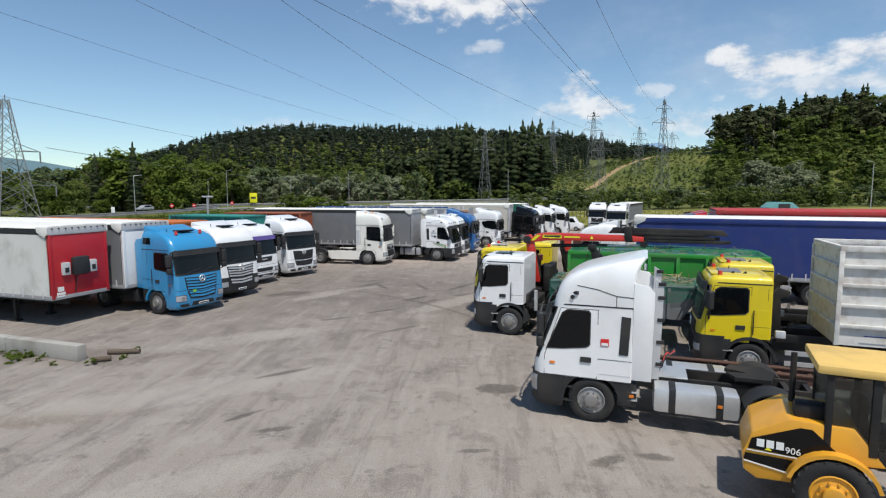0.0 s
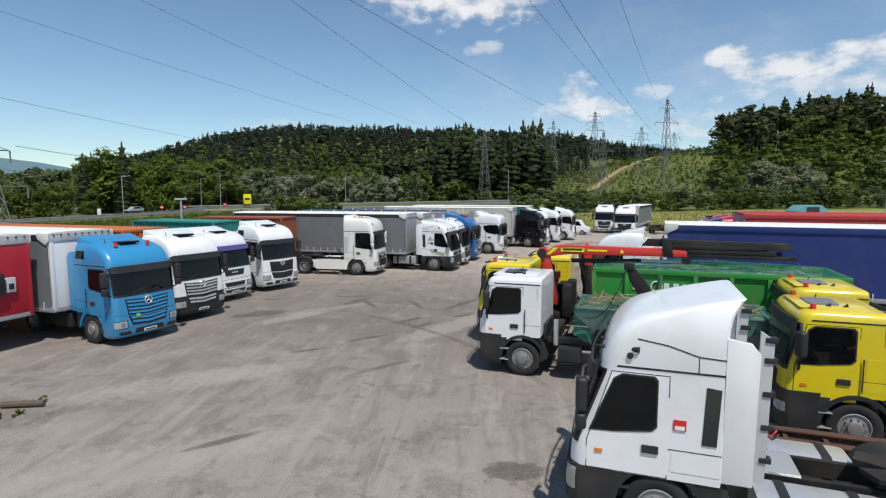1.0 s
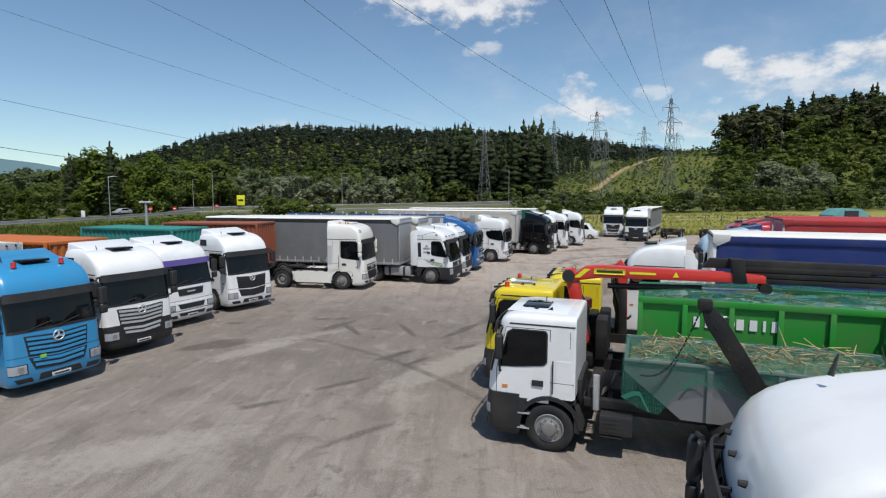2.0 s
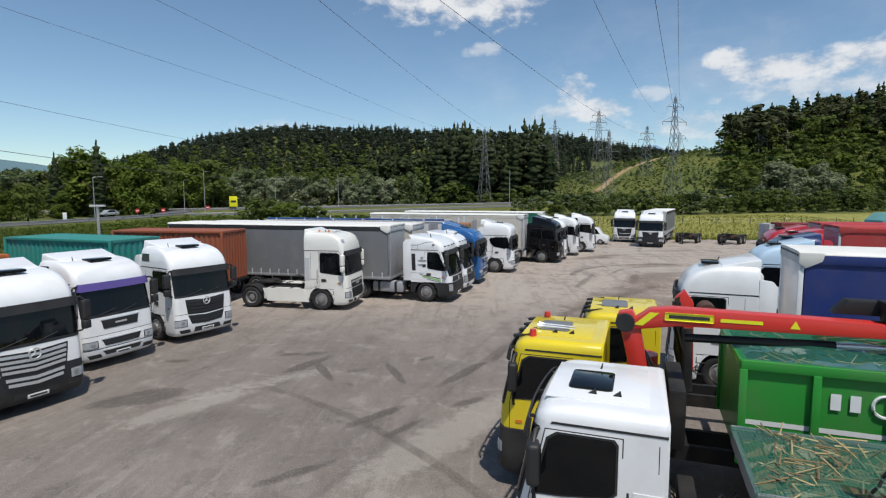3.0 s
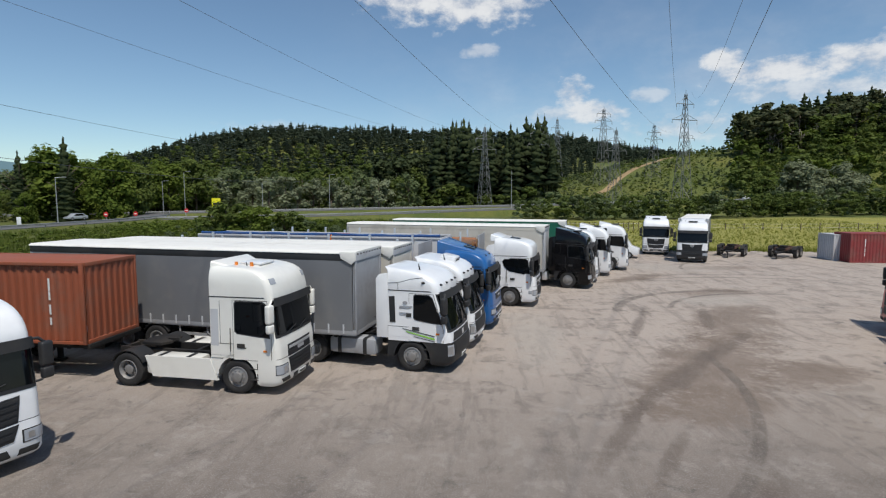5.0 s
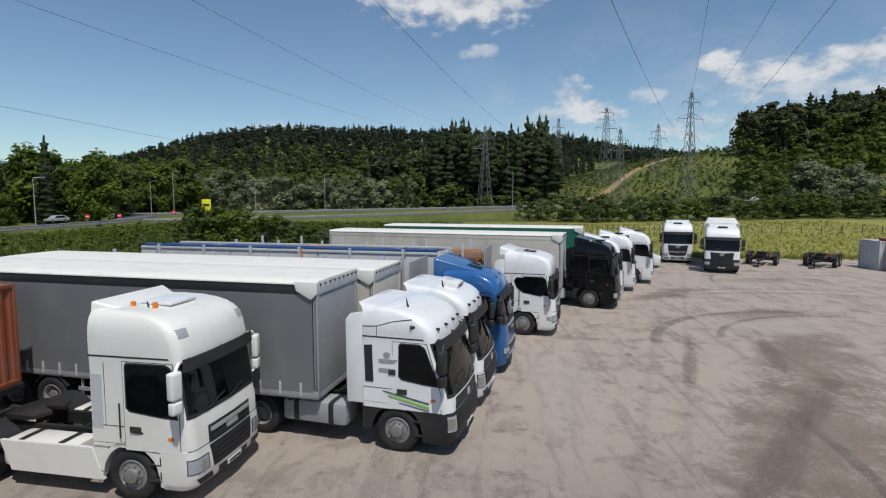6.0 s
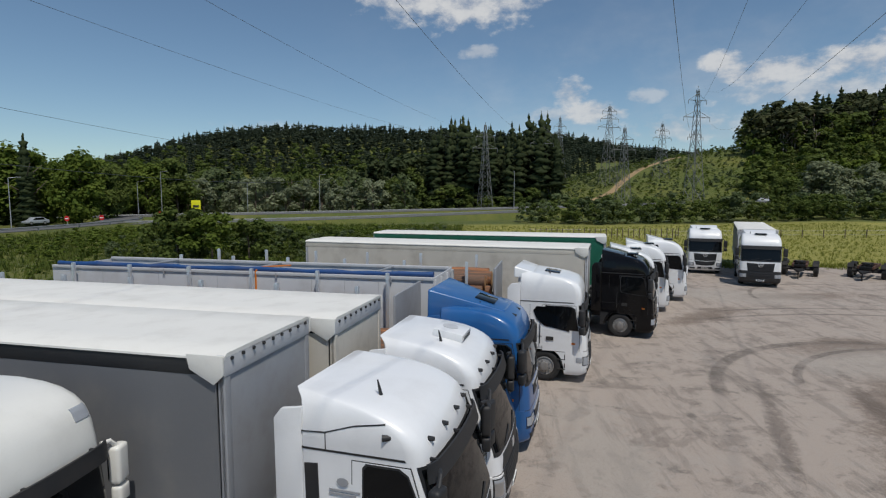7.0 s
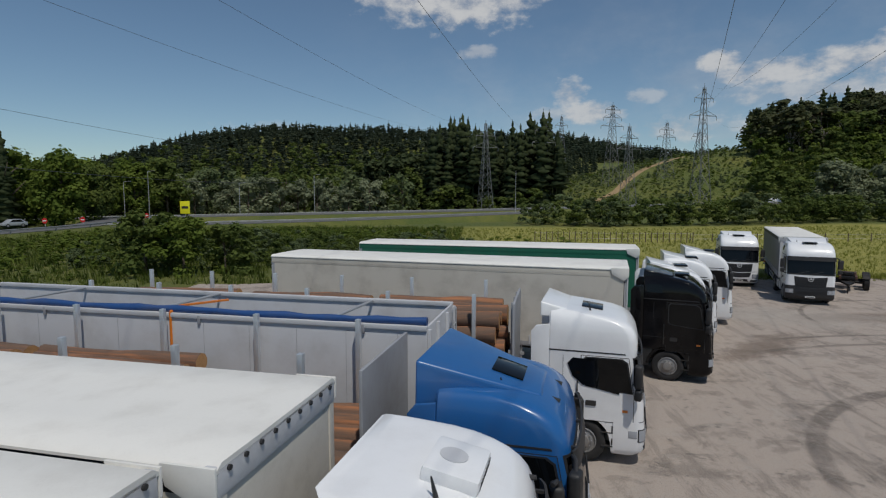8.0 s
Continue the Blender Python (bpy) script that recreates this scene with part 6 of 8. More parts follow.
def dress_left_row():
    # red front wall of the parked trailer: cooler boxes and hoses
    t = find("parked curtain trailer with whitish", "trailer")
    part("black_unit", box(0.0, 0.22, -0.42, 0.28, 2.0, 2.75, 0.1), PLASTIC, t, "black ribbed unit on the front wall")
    for y in (-0.66, 0.5):
        part("white_box", box(0.0, 0.12, y - 0.16, y + 0.16, 2.05, 2.55, 0.03), LIGHT_GREY, t, "white metal box with a vent")
        part("vent", box(0.12, 0.135, y - 0.08, y + 0.08, 2.15, 2.35, 0.005), PLASTIC, t)
    bars("sticker", [(-1.0, -0.75, 1.42, 1.6), (-1.05, -0.7, 1.28, 1.38), (-1.05, -0.72, 1.2, 1.26)], LETTER_WHITE, t, pose(0.004, 0, 0, 90, 0, 90))
    part("air_hose", tube((0.03, -0.2, 2.0), (0.03, -0.3, 1.3), 0.02, n=6), PLASTIC, t)
    # blue truck
    t = find("sky blue truck", "truck")
    sh = Shell(CABS["actros"])
    part("sticker", sh.front_patch(1.0, 1.1, -0.42, -0.3, 0.07, 0.01, 1, 2), LIME, t, "green round sticker")
    for s in (-1, 1):
        part("side_lamp", box(-0.62, -0.52, s * 1.24 - 0.01, s * 1.24 + 0.03, 0.86, 1.06, 0.02), HEDGE_LAMP, t)
    # white tractor with the tall square roof
    t = find("white tractor unit without trailer", "truck")
    sh = Shell(CABS["daf"])
    for f in (-0.8, 0.8):
        part("roof_lamp", sh.front_patch(3.3, 3.46, f - 0.1, f + 0.1, 0.014, 0.05, 2, 4), LENS, t)
    part("skylight", box(-0.35, 0.35, -0.42, 0.42, 0.0, 0.06, 0.02), WHITE, t).matrix_basis = pose(-1.35, 0, 3.785, 0, 2.5, 0)
    part("roof_spoiler", wedge(-1.75, -2.3, 3.77, 3.95, 0.8, 1.05, 3.62, 0.05), WARM_WHITE, t)
    for x in (-1.2, -1.7):
        part("roof_beacon", tube((x, -0.62, 3.72), (x, -0.62, 3.88), 0.06, 0.05, 8), HEDGE_LAMP, t)
    for s in (-1, 1):
        part("side_fairing", prism([(-5.0 + 0.75, 0.38), (-5.0 + 0.5, 1.0), (-2.3, 1.02), (-2.06, 0.38)], "y", s * 1.16, s * 1.235), WARM_WHITE, t)
        part("corner_panel", sh.side_patch([(-2.22, 1.45), (-2.22, 2.55), (-1.98, 2.55), (-1.98, 1.45)], s, 0.01, 0.02), LIGHT_GREY, t)
    part("door_bar", box(-1.3, -1.1, -1.252, -1.246, 1.4, 1.44), INK, t)
    # white truck with the lime stripe
    t = find("white truck with a lime stripe", "truck")
    sh = Shell(CABS["renault"])
    roof_lamps(t, "renault")
    for s in (-1, 1):
        part("stripe", sh.side_patch([(-1.62, 1.36), (-0.62, 1.14), (-0.62, 1.2), (-1.62, 1.385)], s, 0.02, 0.01), LIME, t, "lime green stripe")
        part("stripe", sh.side_patch([(-1.75, 1.46), (-0.62, 1.25), (-0.62, 1.28), (-1.75, 1.475)], s, 0.02, 0.01), INK, t, "thin black stripe")
        part("stripe", sh.side_patch([(-1.35, 1.22), (-0.62, 1.08), (-0.62, 1.1), (-1.35, 1.23)], s, 0.02, 0.01), INK, t, "thin black stripe")
        for k, (z, w) in enumerate(((2.2, 0.46), (2.15, 0.4), (1.98, 0.36), (1.93, 0.3))):
            part("lettering_bar", sh.side_patch([(-1.86, z), (-1.86 + w, z), (-1.86 + w, z + 0.025), (-1.86, z + 0.025)], s, 0.02, 0.01), GREY_STEEL, t)
        part("lettering_bar", sh.side_patch([(-1.62, 1.86), (-1.44, 1.86), (-1.44, 1.99), (-1.62, 1.99)], s, 0.02, 0.01), INK, t, "dark square of small print")
        part("round_mark", sh.side_patch([(-1.66 + 0.09 * math.cos(a * 0.628), 2.33 + 0.06 * math.sin(a * 0.628)) for a in range(10)], s, 0.02, 0.006), GREY_STEEL, t)
    roof_joint(t, "renault")
    # white truck with roof air conditioner
    t = find("white truck with a roof air conditioner", "truck")
    roof_lamps(t, "renault")
    bm = bmesh.new()
    add_box(bm, -0.32, 0.32, -0.4, 0.4, 0, 0.2, 0.07)
    ac = part("air_conditioner", bm, WHITE, t)
    ac.matrix_basis = pose(-1.3, 0, 3.31, 0, 11, 0)
    part("fan_grille", tube((-0.05, 0, 0.2), (-0.05, 0, 0.21), 0.16, n=20), LIGHT_GREY, ac)
    for i in range(8):
        part("louvre", box(0.315, 0.325, -0.28 + i * 0.08, -0.25 + i * 0.08, 0.05, 0.14), PLASTIC, ac)
    # blue timber truck: a tall roof deflector with a dark hatch
    q = find("deep blue timber truck", "truck")
    d = part("roof_deflector", wedge(-0.75, -2.6, 3.36, 3.9, 0.6, 1.1, 3.15, 0.06), MAN_BLUE, q)
    part("roof_hatch", box(-0.26, 0.26, -0.34, 0.34, 0, 0.03, 0.012), GLASS, d).matrix_basis = pose(-1.32, 0, 3.53, 0, 16, 0)
    for y in (-0.4, 0.4):
        part("roof_horn", tube((-0.5, y, 3.2), (-0.74, y, 3.28), 0.05, 0.025, 8), PLASTIC, q)
    # white timber truck: hatch and rear roof spoiler
    q = find("white timber truck", "truck")
    part("roof_hatch", box(-0.26, 0.26, -0.36, 0.36, 0, 0.03, 0.012), GLASS, q).matrix_basis = pose(-1.3, 0, 3.57, 0, 7.6, 0)
    part("roof_spoiler", wedge(-1.75, -2.5, 3.6, 3.82, 0.92, 1.06, 3.45, 0.05), WHITE, q)
    # white timber truck: long dark side glass
    t = find("white timber truck", "truck")
    sh = Shell(CABS["scania"])
    for s in (-1, 1):
        part("side_glass", sh.side_patch([(-0.62, 1.74), (-0.7, 2.5), (-1.7, 2.54), (-1.82, 2.4), (-1.7, 2.1), (-1.45, 1.9)], s, 0.02, 0.02), GLASS, t)
        part("fairing_light", box(-0.4, -0.2, s * 1.24 - 0.02, s * 1.24 + 0.01, 0.72, 0.9, 0.02), LENS, t)


def tipper_trailer(m):
    """Open grey walking-floor trailer with a rolled blue tarpaulin."""
    t = thing("semi_trailer", m, "open light grey tipping trailer with a rolled blue tarpaulin", "trailer", "semi-trailers")
    L, top = 13.4, 3.75
    trailer_base(t, L, 0, (-L + 5.2, -L + 3.9, -L + 2.6), 1.2, True)
    part("floor", box(-L, 0, -1.22, 1.22, 1.15, 1.3), GREY_STEEL, t)
    for s in (-1, 1):
        w = part("side_wall", box(-L, 0, s * 1.25 - 0.03, s * 1.25 + 0.03, 1.16, top, 0.01), LIGHT_GREY, t)
        part("top_rail", box(-L, 0, s * 1.25 - 0.07, s * 1.25 + 0.07, top - 0.02, top + 0.08, 0.02), LIGHT_GREY, w)
        bm = bmesh.new()
        for i in range(12):
            x = -0.6 - i * (L - 1) / 11.5
            add_box(bm, x - 0.004, x + 0.004, s * 1.28, s * 1.284, 1.3, top - 0.1)
        part("panel_seams", bm, GREY_STEEL, w)
    f = part("front_wall", box(-0.05, 0.0, -1.22, 1.22, 1.16, top + 0.05, 0.01), LIGHT_GREY, t)
    for y in (-1.2, -0.45, 0.45, 1.2):
        part("front_rib", box(0.0, 0.07, y - 0.05, y + 0.05, 1.2, top, 0.01), LIGHT_GREY, f)
    bm = bmesh.new()
    add_path(bm, [(0.12, 0.6, 1.5), (0.12, 0.6, top), (0.12, 1.0, top), (0.12, 1.0, 1.5)], 0.02, 6)
    for i in range(5):
        add_tube(bm, (0.12, 0.6, 1.8 + i * 0.4), (0.12, 1.0, 1.8 + i * 0.4), 0.015, n=6)
    part("ladder", bm, GALV, f)
    part("rear_door", box(-L - 0.05, -L, -1.25, 1.25, 1.16, top, 0.01), LIGHT_GREY, t)
    for i in range(3):
        part("cross_bar", tube((-2.2 - i * 4.2, -1.2, top + 0.04), (-2.0 - i * 4.2, 1.2, top + 0.04), 0.035, n=8), GALV, t)
    bm = bmesh.new()
    rndm = random.Random(3)
    pts = [(-L + 0.2 + i * (L - 0.22) / 26, -1.2 + rndm.uniform(-0.015, 0.015), top + 0.13 + rndm.uniform(-0.015, 0.02)) for i in range(27)]
    add_hose(bm, pts, [0.075 + rndm.uniform(-0.02, 0.02) for _ in pts], 10)
    part("rolled_tarpaulin", bm, BLUE_TARP, t, "rolled blue tarpaulin")
    bm = bmesh.new()
    add_path(bm, [(-5.7, -1.29, 1.3), (-5.7, -1.3, top + 0.1), (-5.6, -1.1, top + 0.2), (-5.3, 0.2, top + 0.1)], 0.03, 5)
    part("strap", bm, HEDGE_LAMP, t, "orange lashing strap")
    for x in (-1.3, -5.0, -9.0, -12.6):
        part("strap_hook", box(x - 0.03, x + 0.03, -1.33, -1.28, top - 0.12, top + 0.06, 0.01), GREY_STEEL, t)


def timber_trailer(m, label, pile_top, seed, n_stakes=6, low_front=9.0):
    """A timber trailer with a headboard, stakes and a load of logs."""
    t = thing("timber_trailer", m, label, "trailer", "semi-trailers")
    L = 12.6
    trailer_base(t, L, 0, (-L + 5.0, -L + 3.7, -L + 2.4), 1.2, False)
    hb = part("headboard", box(-0.06, 0.0, -1.22, 1.22, 1.15, 3.75, 0.02), GREY_STEEL, t)
    for y in (-0.8, 0, 0.8):
        part("headboard_rib", box(-0.12, -0.06, y - 0.05, y + 0.05, 1.2, 3.7, 0.01), GREY_STEEL, hb)
    for i in range(n_stakes):
        x = -1.0 - i * (L - 1.6) / (n_stakes - 1)
        part("bunk", box(x - 0.08, x + 0.08, -1.25, 1.25, 1.16, 1.32, 0.01), GREY_STEEL, t)
        for s in (-1, 1):
            part("stake", box(x - 0.05, x + 0.05, s * 1.2 - 0.05, s * 1.2 + 0.05, 1.3, 3.95, 0.015), ALU, t)
    rndm = random.Random(seed)
    variants = []
    for k in range(4):
        bm = bmesh.new()
        rings = []
        for i in range(7):
            x = -i / 6
            r = 1 + rndm.uniform(-0.08, 0.08) - 0.1 * i / 6
            rings.append([bm.verts.new((x, (r + rndm.uniform(-0.06, 0.06)) * math.cos(a * math.pi / 5) + 0.1 * math.sin(i * 1.3 + k), (r + rndm.uniform(-0.06, 0.06)) * math.sin(a * math.pi / 5))) for a in range(10)])
        for a, b in zip(rings, rings[1:]):
            for i in range(10):
                bm.faces.new((a[i], a[(i + 1) % 10], b[(i + 1) % 10], b[i]))
        c0, c1 = bm.faces.new(rings[0][::-1]), bm.faces.new(rings[-1])
        c0.material_index = c1.material_index = 1
        me = mesh_only("log", bm, LOG_BARK, 50)
        me.materials.append(LOG_CUT)
        variants.append(me)
    for bay in range(3):
        x0 = -0.2 - bay * 4.1
        z, row = 1.42, 0
        while z < (pile_top if bay else min(pile_top, low_front)):
            y = -1.02 + (0.17 if row % 2 else 0)
            while y < 1.05:
                r = rndm.uniform(0.16, 0.26)
                ob = new("log", rndm.choice(variants))
                ob.matrix_basis = m @ pose(x0 - rndm.uniform(0, 0.3), y, z + rndm.uniform(-0.04, 0.05), rndm.uniform(0, 360), rndm.uniform(-0.9, 0.9), rndm.uniform(-1.2, 1.2)) @ Matrix.Diagonal((rndm.uniform(3.5, 3.95), r, r, 1))
                tagged(ob, "brown spruce log with reddish bark in a timber load", "log", "logs on the timber trailers")
                y += 2 * r + 0.015
            z += 0.36
            row += 1
    return t


def dolly(m, label):
    t = thing("bare_chassis", m, label, "trailer", "bare trailer chassis")
    for s in (-1, 1):
        part("frame_rail", box(-3.4, 0, s * 0.45 - 0.06, s * 0.45 + 0.06, 0.78, 1.0, 0.01), RUST, t)
        for x in (-1.1, -2.4):
            wheel(t, x, s * 1.05, rear=True, finish="dirty")
            bm = bmesh.new()
            fender(bm, x, s, 1.22, 0.57, 0.4, 0.03, 30, 150)
            part("mudguard", bm, DARK, t)
    for x in (-0.1, -1.1, -2.4, -3.3):
        part("cross_member", box(x - 0.08, x + 0.08, -0.45, 0.45, 0.8, 0.98, 0.01), DARK, t)
    for x in (-1.1, -2.4):
        part("axle", tube((x, -0.95, 0.52), (x, 0.95, 0.52), 0.1, n=10), DARK, t)
    part("turntable", tube((-1.7, 0, 1.0), (-1.7, 0, 1.12), 0.5, n=20), RUST, t)
    part("coupling_plate", prism([(-1.1, -0.35), (-0.5, -0.2), (-0.5, 0.2), (-1.1, 0.35)], "z", 1.05, 1.2), DARK, t)
    part("drawbar", prism([(0, -0.4), (1.5, -0.06), (1.5, 0.06), (0, 0.4)], "z", 0.55, 0.68), DARK, t)
    part("support_leg", box(1.1, 1.18, -0.04, 0.04, 0.0, 0.56), DARK, t)
    part("air_tank", tube((-3.0, -0.4, 0.62), (-3.0, 0.4, 0.62), 0.16, n=12), DARK, t)


def open_bin(t, x0, x1, y0, y1, z0, z1, mat, ribs=6, name="bin"):
    """A steel bin with real walls, ribs and a rim."""
    b = part(name, box(x0, x1, y0, y1, z0, z0 + 0.08), mat, t)
    for nm, c in (("side_wall", (x0, x1, y0, y0 + 0.06)), ("side_wall", (x0, x1, y1 - 0.06, y1)), ("end_wall", (x0, x0 + 0.06, y0 + 0.06, y1 - 0.06)), ("end_wall", (x1 - 0.06, x1, y0 + 0.06, y1 - 0.06))):
        part(nm, box(*c, z0 + 0.08, z1), mat, b)
    for y in (y0, y1):
        s = -1 if y == y0 else 1
        part("rim", box(x0 - 0.04, x1 + 0.04, y - 0.07, y + 0.07, z1 - 0.06, z1 + 0.1, 0.02), mat, b)
        for i in range(ribs):
            x = x0 + (x1 - x0) * i / (ribs - 1)
            part("rib", box(x - 0.06, x + 0.06, y + s * 0.005, y + s * 0.09, z0, z1 - 0.05, 0.015), mat, b)
    for x in (x0, x1):
        part("rim", box(x - 0.06, x + 0.06, y0, y1, z1 - 0.06, z1 + 0.1, 0.02), mat, b)
    return b


def net_material():
    m, n, p = start_material("green_net")
    at = n.put("ShaderNodeTexCoord").outputs["Object"]
    tex = n.put("ShaderNodeTexBrick")
    tex.offset = 0.0
    tex.inputs["Scale"].default_value = 11
    tex.inputs["Mortar Size"].default_value = 0.03
    tex.inputs["Brick Width"].default_value, tex.inputs["Row Height"].default_value = 0.5, 0.5
    n.wire(at, tex.inputs["Vector"])
    p.inputs["Base Color"].default_value = (0.02, 0.15, 0.1, 1)
    p.inputs["Roughness"].default_value = 0.6
    n.wire(n.math("MULTIPLY_ADD", tex.outputs["Fac"], 0.65, 0.3), p.inputs["Alpha"])
    return m


NET = net_material()


def litter_material(name, colors, scale):
    m, n, p = start_material(name)
    at = n.put("ShaderNodeTexCoord").outputs["Object"]
    vor = n.put("ShaderNodeTexVoronoi")
    vor.inputs["Scale"].default_value = scale
    n.wire(at, vor.inputs["Vector"])
    sep = n.put("ShaderNodeSeparateColor")
    n.wire(vor.outputs["Color"], sep.inputs[0])
    col = colors[0]
    for i, c in enumerate(colors[1:]):
        col = n.mix(n.band(sep.outputs[0], (i + 1) / len(colors), (i + 1) / len(colors) + 0.02), col, c)
    n.wire(col, p.inputs["Base Color"])
    p.inputs["Roughness"].default_value = 0.8
    return m


WASTE = litter_material("green_waste", [(0.1, 0.09, 0.04), (0.24, 0.18, 0.08), (0.06, 0.1, 0.03), (0.35, 0.3, 0.2), (0.16, 0.12, 0.06)], 6)
MIXED = litter_material("mixed_waste", [(0.05, 0.12, 0.1), (0.1, 0.3, 0.3), (0.4, 0.42, 0.42), (0.06, 0.1, 0.06), (0.3, 0.28, 0.1), (0.12, 0.2, 0.3)], 4)


def heap(x0, x1, y0, y1, z, h, mat, parent, seed, name="waste", n=26, k=12, net=0.0):
    """An uneven heap inside a bin."""
    rndm = random.Random(seed)
    bm = bmesh.new()
    g = []
    for i in range(n + 1):
        row = []
        for j in range(k + 1):
            u, v = i / n, j / k
            e = (min(u, 1 - u) * 6) ** 0.5 * (min(v, 1 - v) * 4) ** 0.5 if 0 < u < 1 and 0 < v < 1 else 0
            row.append(bm.verts.new((x0 + (x1 - x0) * u, y0 + (y1 - y0) * v, z + min(1, e) * h * (0.6 + 0.5 * noise.noise((u * 7 + seed, v * 3, seed))) + (rndm.uniform(-0.05, 0.06) if not net else rndm.uniform(-0.012, 0.012)))))
        g.append(row)
    for i in range(n):
        for j in range(k):
            bm.faces.new((g[i][j], g[i + 1][j], g[i + 1][j + 1], g[i][j + 1]))
    return part(name, bm, mat, parent, smooth=0 if not net else 60)


def sticks(x0, x1, y0, y1, z0, z1, count, parent, seed, mat, length=0.5):
    rndm = random.Random(seed)
    bm = bmesh.new()
    for _ in range(count):
        p = Vector((rndm.uniform(x0, x1), rndm.uniform(y0, y1), rndm.uniform(z0, z1)))
        d = Vector((rndm.gauss(0, 1), rndm.gauss(0, 1), rndm.gauss(0, 0.35))).normalized() * rndm.uniform(0.3, 1) * length
        add_tube(bm, p, p + d, 0.014, 0.008, 4)
    return part("brushwood", bm, mat, parent)


STRAW = paint("straw", (0.42, 0.33, 0.17), 0.9, 0, 0, 0.3)
TWIG = paint("twig", (0.2, 0.14, 0.07), 0.9, 0, 0, 0.3)


def dress_skip_truck():
    t = find("white skip truck", "truck")
    # local frame: the front is x = 0 and the vehicle runs to -x; its left side faces the lane
    tr = thing("steel_skip", t.matrix_basis @ pose(-5.3, 0, -0.2), "grey steel skip of green waste under a green net", "skip")
    bm = bmesh.new()
    prof = [(-2.0, 1.2), (1.3, 1.2), (2.4, 2.1), (2.4, 2.3), (-2.6, 2.3), (-2.6, 2.1)]
    for y in (-1.0, 0.94):
        add_prism(bm, prof, "y", y, y + 0.06)
    add_prism(bm, [(1.3, 1.2), (2.4, 2.1), (2.4, 2.3), (2.34, 2.3), (2.34, 2.12), (1.28, 1.26)], "y", -0.94, 0.94)
    add_prism(bm, [(-2.0, 1.2), (-2.6, 2.1), (-2.6, 2.3), (-2.54, 2.3), (-2.54, 2.12), (-1.98, 1.26)], "y", -0.94, 0.94)
    add_box(bm, -2.0, 1.3, -0.94, 0.94, 1.2, 1.26)
    b = part("shell", bm, SKIP_GREY, tr)
    for s in (-1, 1):
        part("rim", tube((-2.6, s * 1.0, 2.32), (2.4, s * 1.0, 2.32), 0.05, n=8), SKIP_GREY, b)
        for x in (-1.6, -0.4, 0.8):
            part("rib", prism([(x - 0.05, 1.22), (x + 0.05, 1.22), (x + 0.05, 2.28), (x - 0.05, 2.28)], "y", s * 1.0, s * 1.06), SKIP_GREY, b)
    heap(-2.5, 2.3, -0.93, 0.93, 2.2, 0.22, WASTE, tr, 4)
    sticks(-2.3, 2.1, -0.8, 0.8, 2.3, 2.5, 260, tr, 5, STRAW)
    sticks(-2.3, 2.1, -0.8, 0.8, 2.3, 2.5, 160, tr, 6, TWIG)
    n1 = heap(-2.64, 2.42, -1.02, 1.02, 2.36, 0.16, NET, tr, 8, "net", net=1.0)
    bm = bmesh.new()
    g = []
    for i in range(15):
        u = i / 14
        x = 2.44 - 5.0 * u
        d = 0.28 + 0.3 * abs(math.sin(i * 0.7)) + (0.5 if i < 3 else 0)
        g.append((bm.verts.new((x, 1.05, 2.38)), bm.verts.new((x, 1.09 + 0.02 * math.sin(i * 2.0), 2.34 - d))))
    for p, q in zip(g, g[1:]):
        bm.faces.new((p[0], q[0], q[1], p[1]))
    part("net_edge", bm, NET, tr)
    # lifting arms, chains and the skip bed belong to the truck
    for s in (1,):
        bm = bmesh.new()
        add_prism(bm, [(-5.7, 1.5), (-5.3, 1.5), (-4.36, 3.0), (-4.24, 3.4), (-4.4, 3.45), (-4.72, 3.1)], "y", s * 1.1, s * 1.22, 0.02)
        a = part("lifting_arm", bm, DARK, t, "dark grey lifting arm")
        part("hook_plate", box(-4.46, -4.2, s * 1.06, s * 1.26, 3.3, 3.5, 0.04), DARK, a)
        for k, (ex, ez) in enumerate(((-3.2, 1.9), (-5.9, 1.9))):
            bm = bmesh.new()
            n = 26
            for i in range(n):
                u = i / n
                sag = -0.5 * math.sin(math.pi * u)
                p = Vector((-4.3 + (ex + 4.3) * u, s * 1.2, 3.4 + (ez - 3.4) * u + sag))
                u2 = (i + 0.75) / n
                q = Vector((-4.3 + (ex + 4.3) * u2, s * 1.2 + (0.02 if i % 2 else -0.02), 3.4 + (ez - 3.4) * u2 - 0.5 * math.sin(math.pi * u2)))
                add_tube(bm, p, q, 0.018, n=5)
            part("chain", bm, DARK, a, "hanging steel chain")
        part("tool_box", box(-3.1, -2.45, s * 0.75, s * 1.2, 0.55, 0.95, 0.03), PLASTIC, t)
        part("bed_rail", box(-7.6, -2.1, s * 0.72, s * 0.9, 1.0, 1.18, 0.01), DARK, t)
        part("leg_cylinder", tube((-2.35, s * 0.9, 0.95), (-2.35, s * 0.9, 1.7), 0.07, n=8), ALU, t)
    part("hydraulic_box", box(-2.4, -2.16, -0.85, 0.85, 1.0, 1.35, 0.03), DARK, t)
    for i in range(5):
        part("step_rung", box(-2.9 + i * 0.0, -2.5, 1.1, 1.2, 0.5 + 0.09 * i, 0.52 + 0.09 * i), DARK, t)


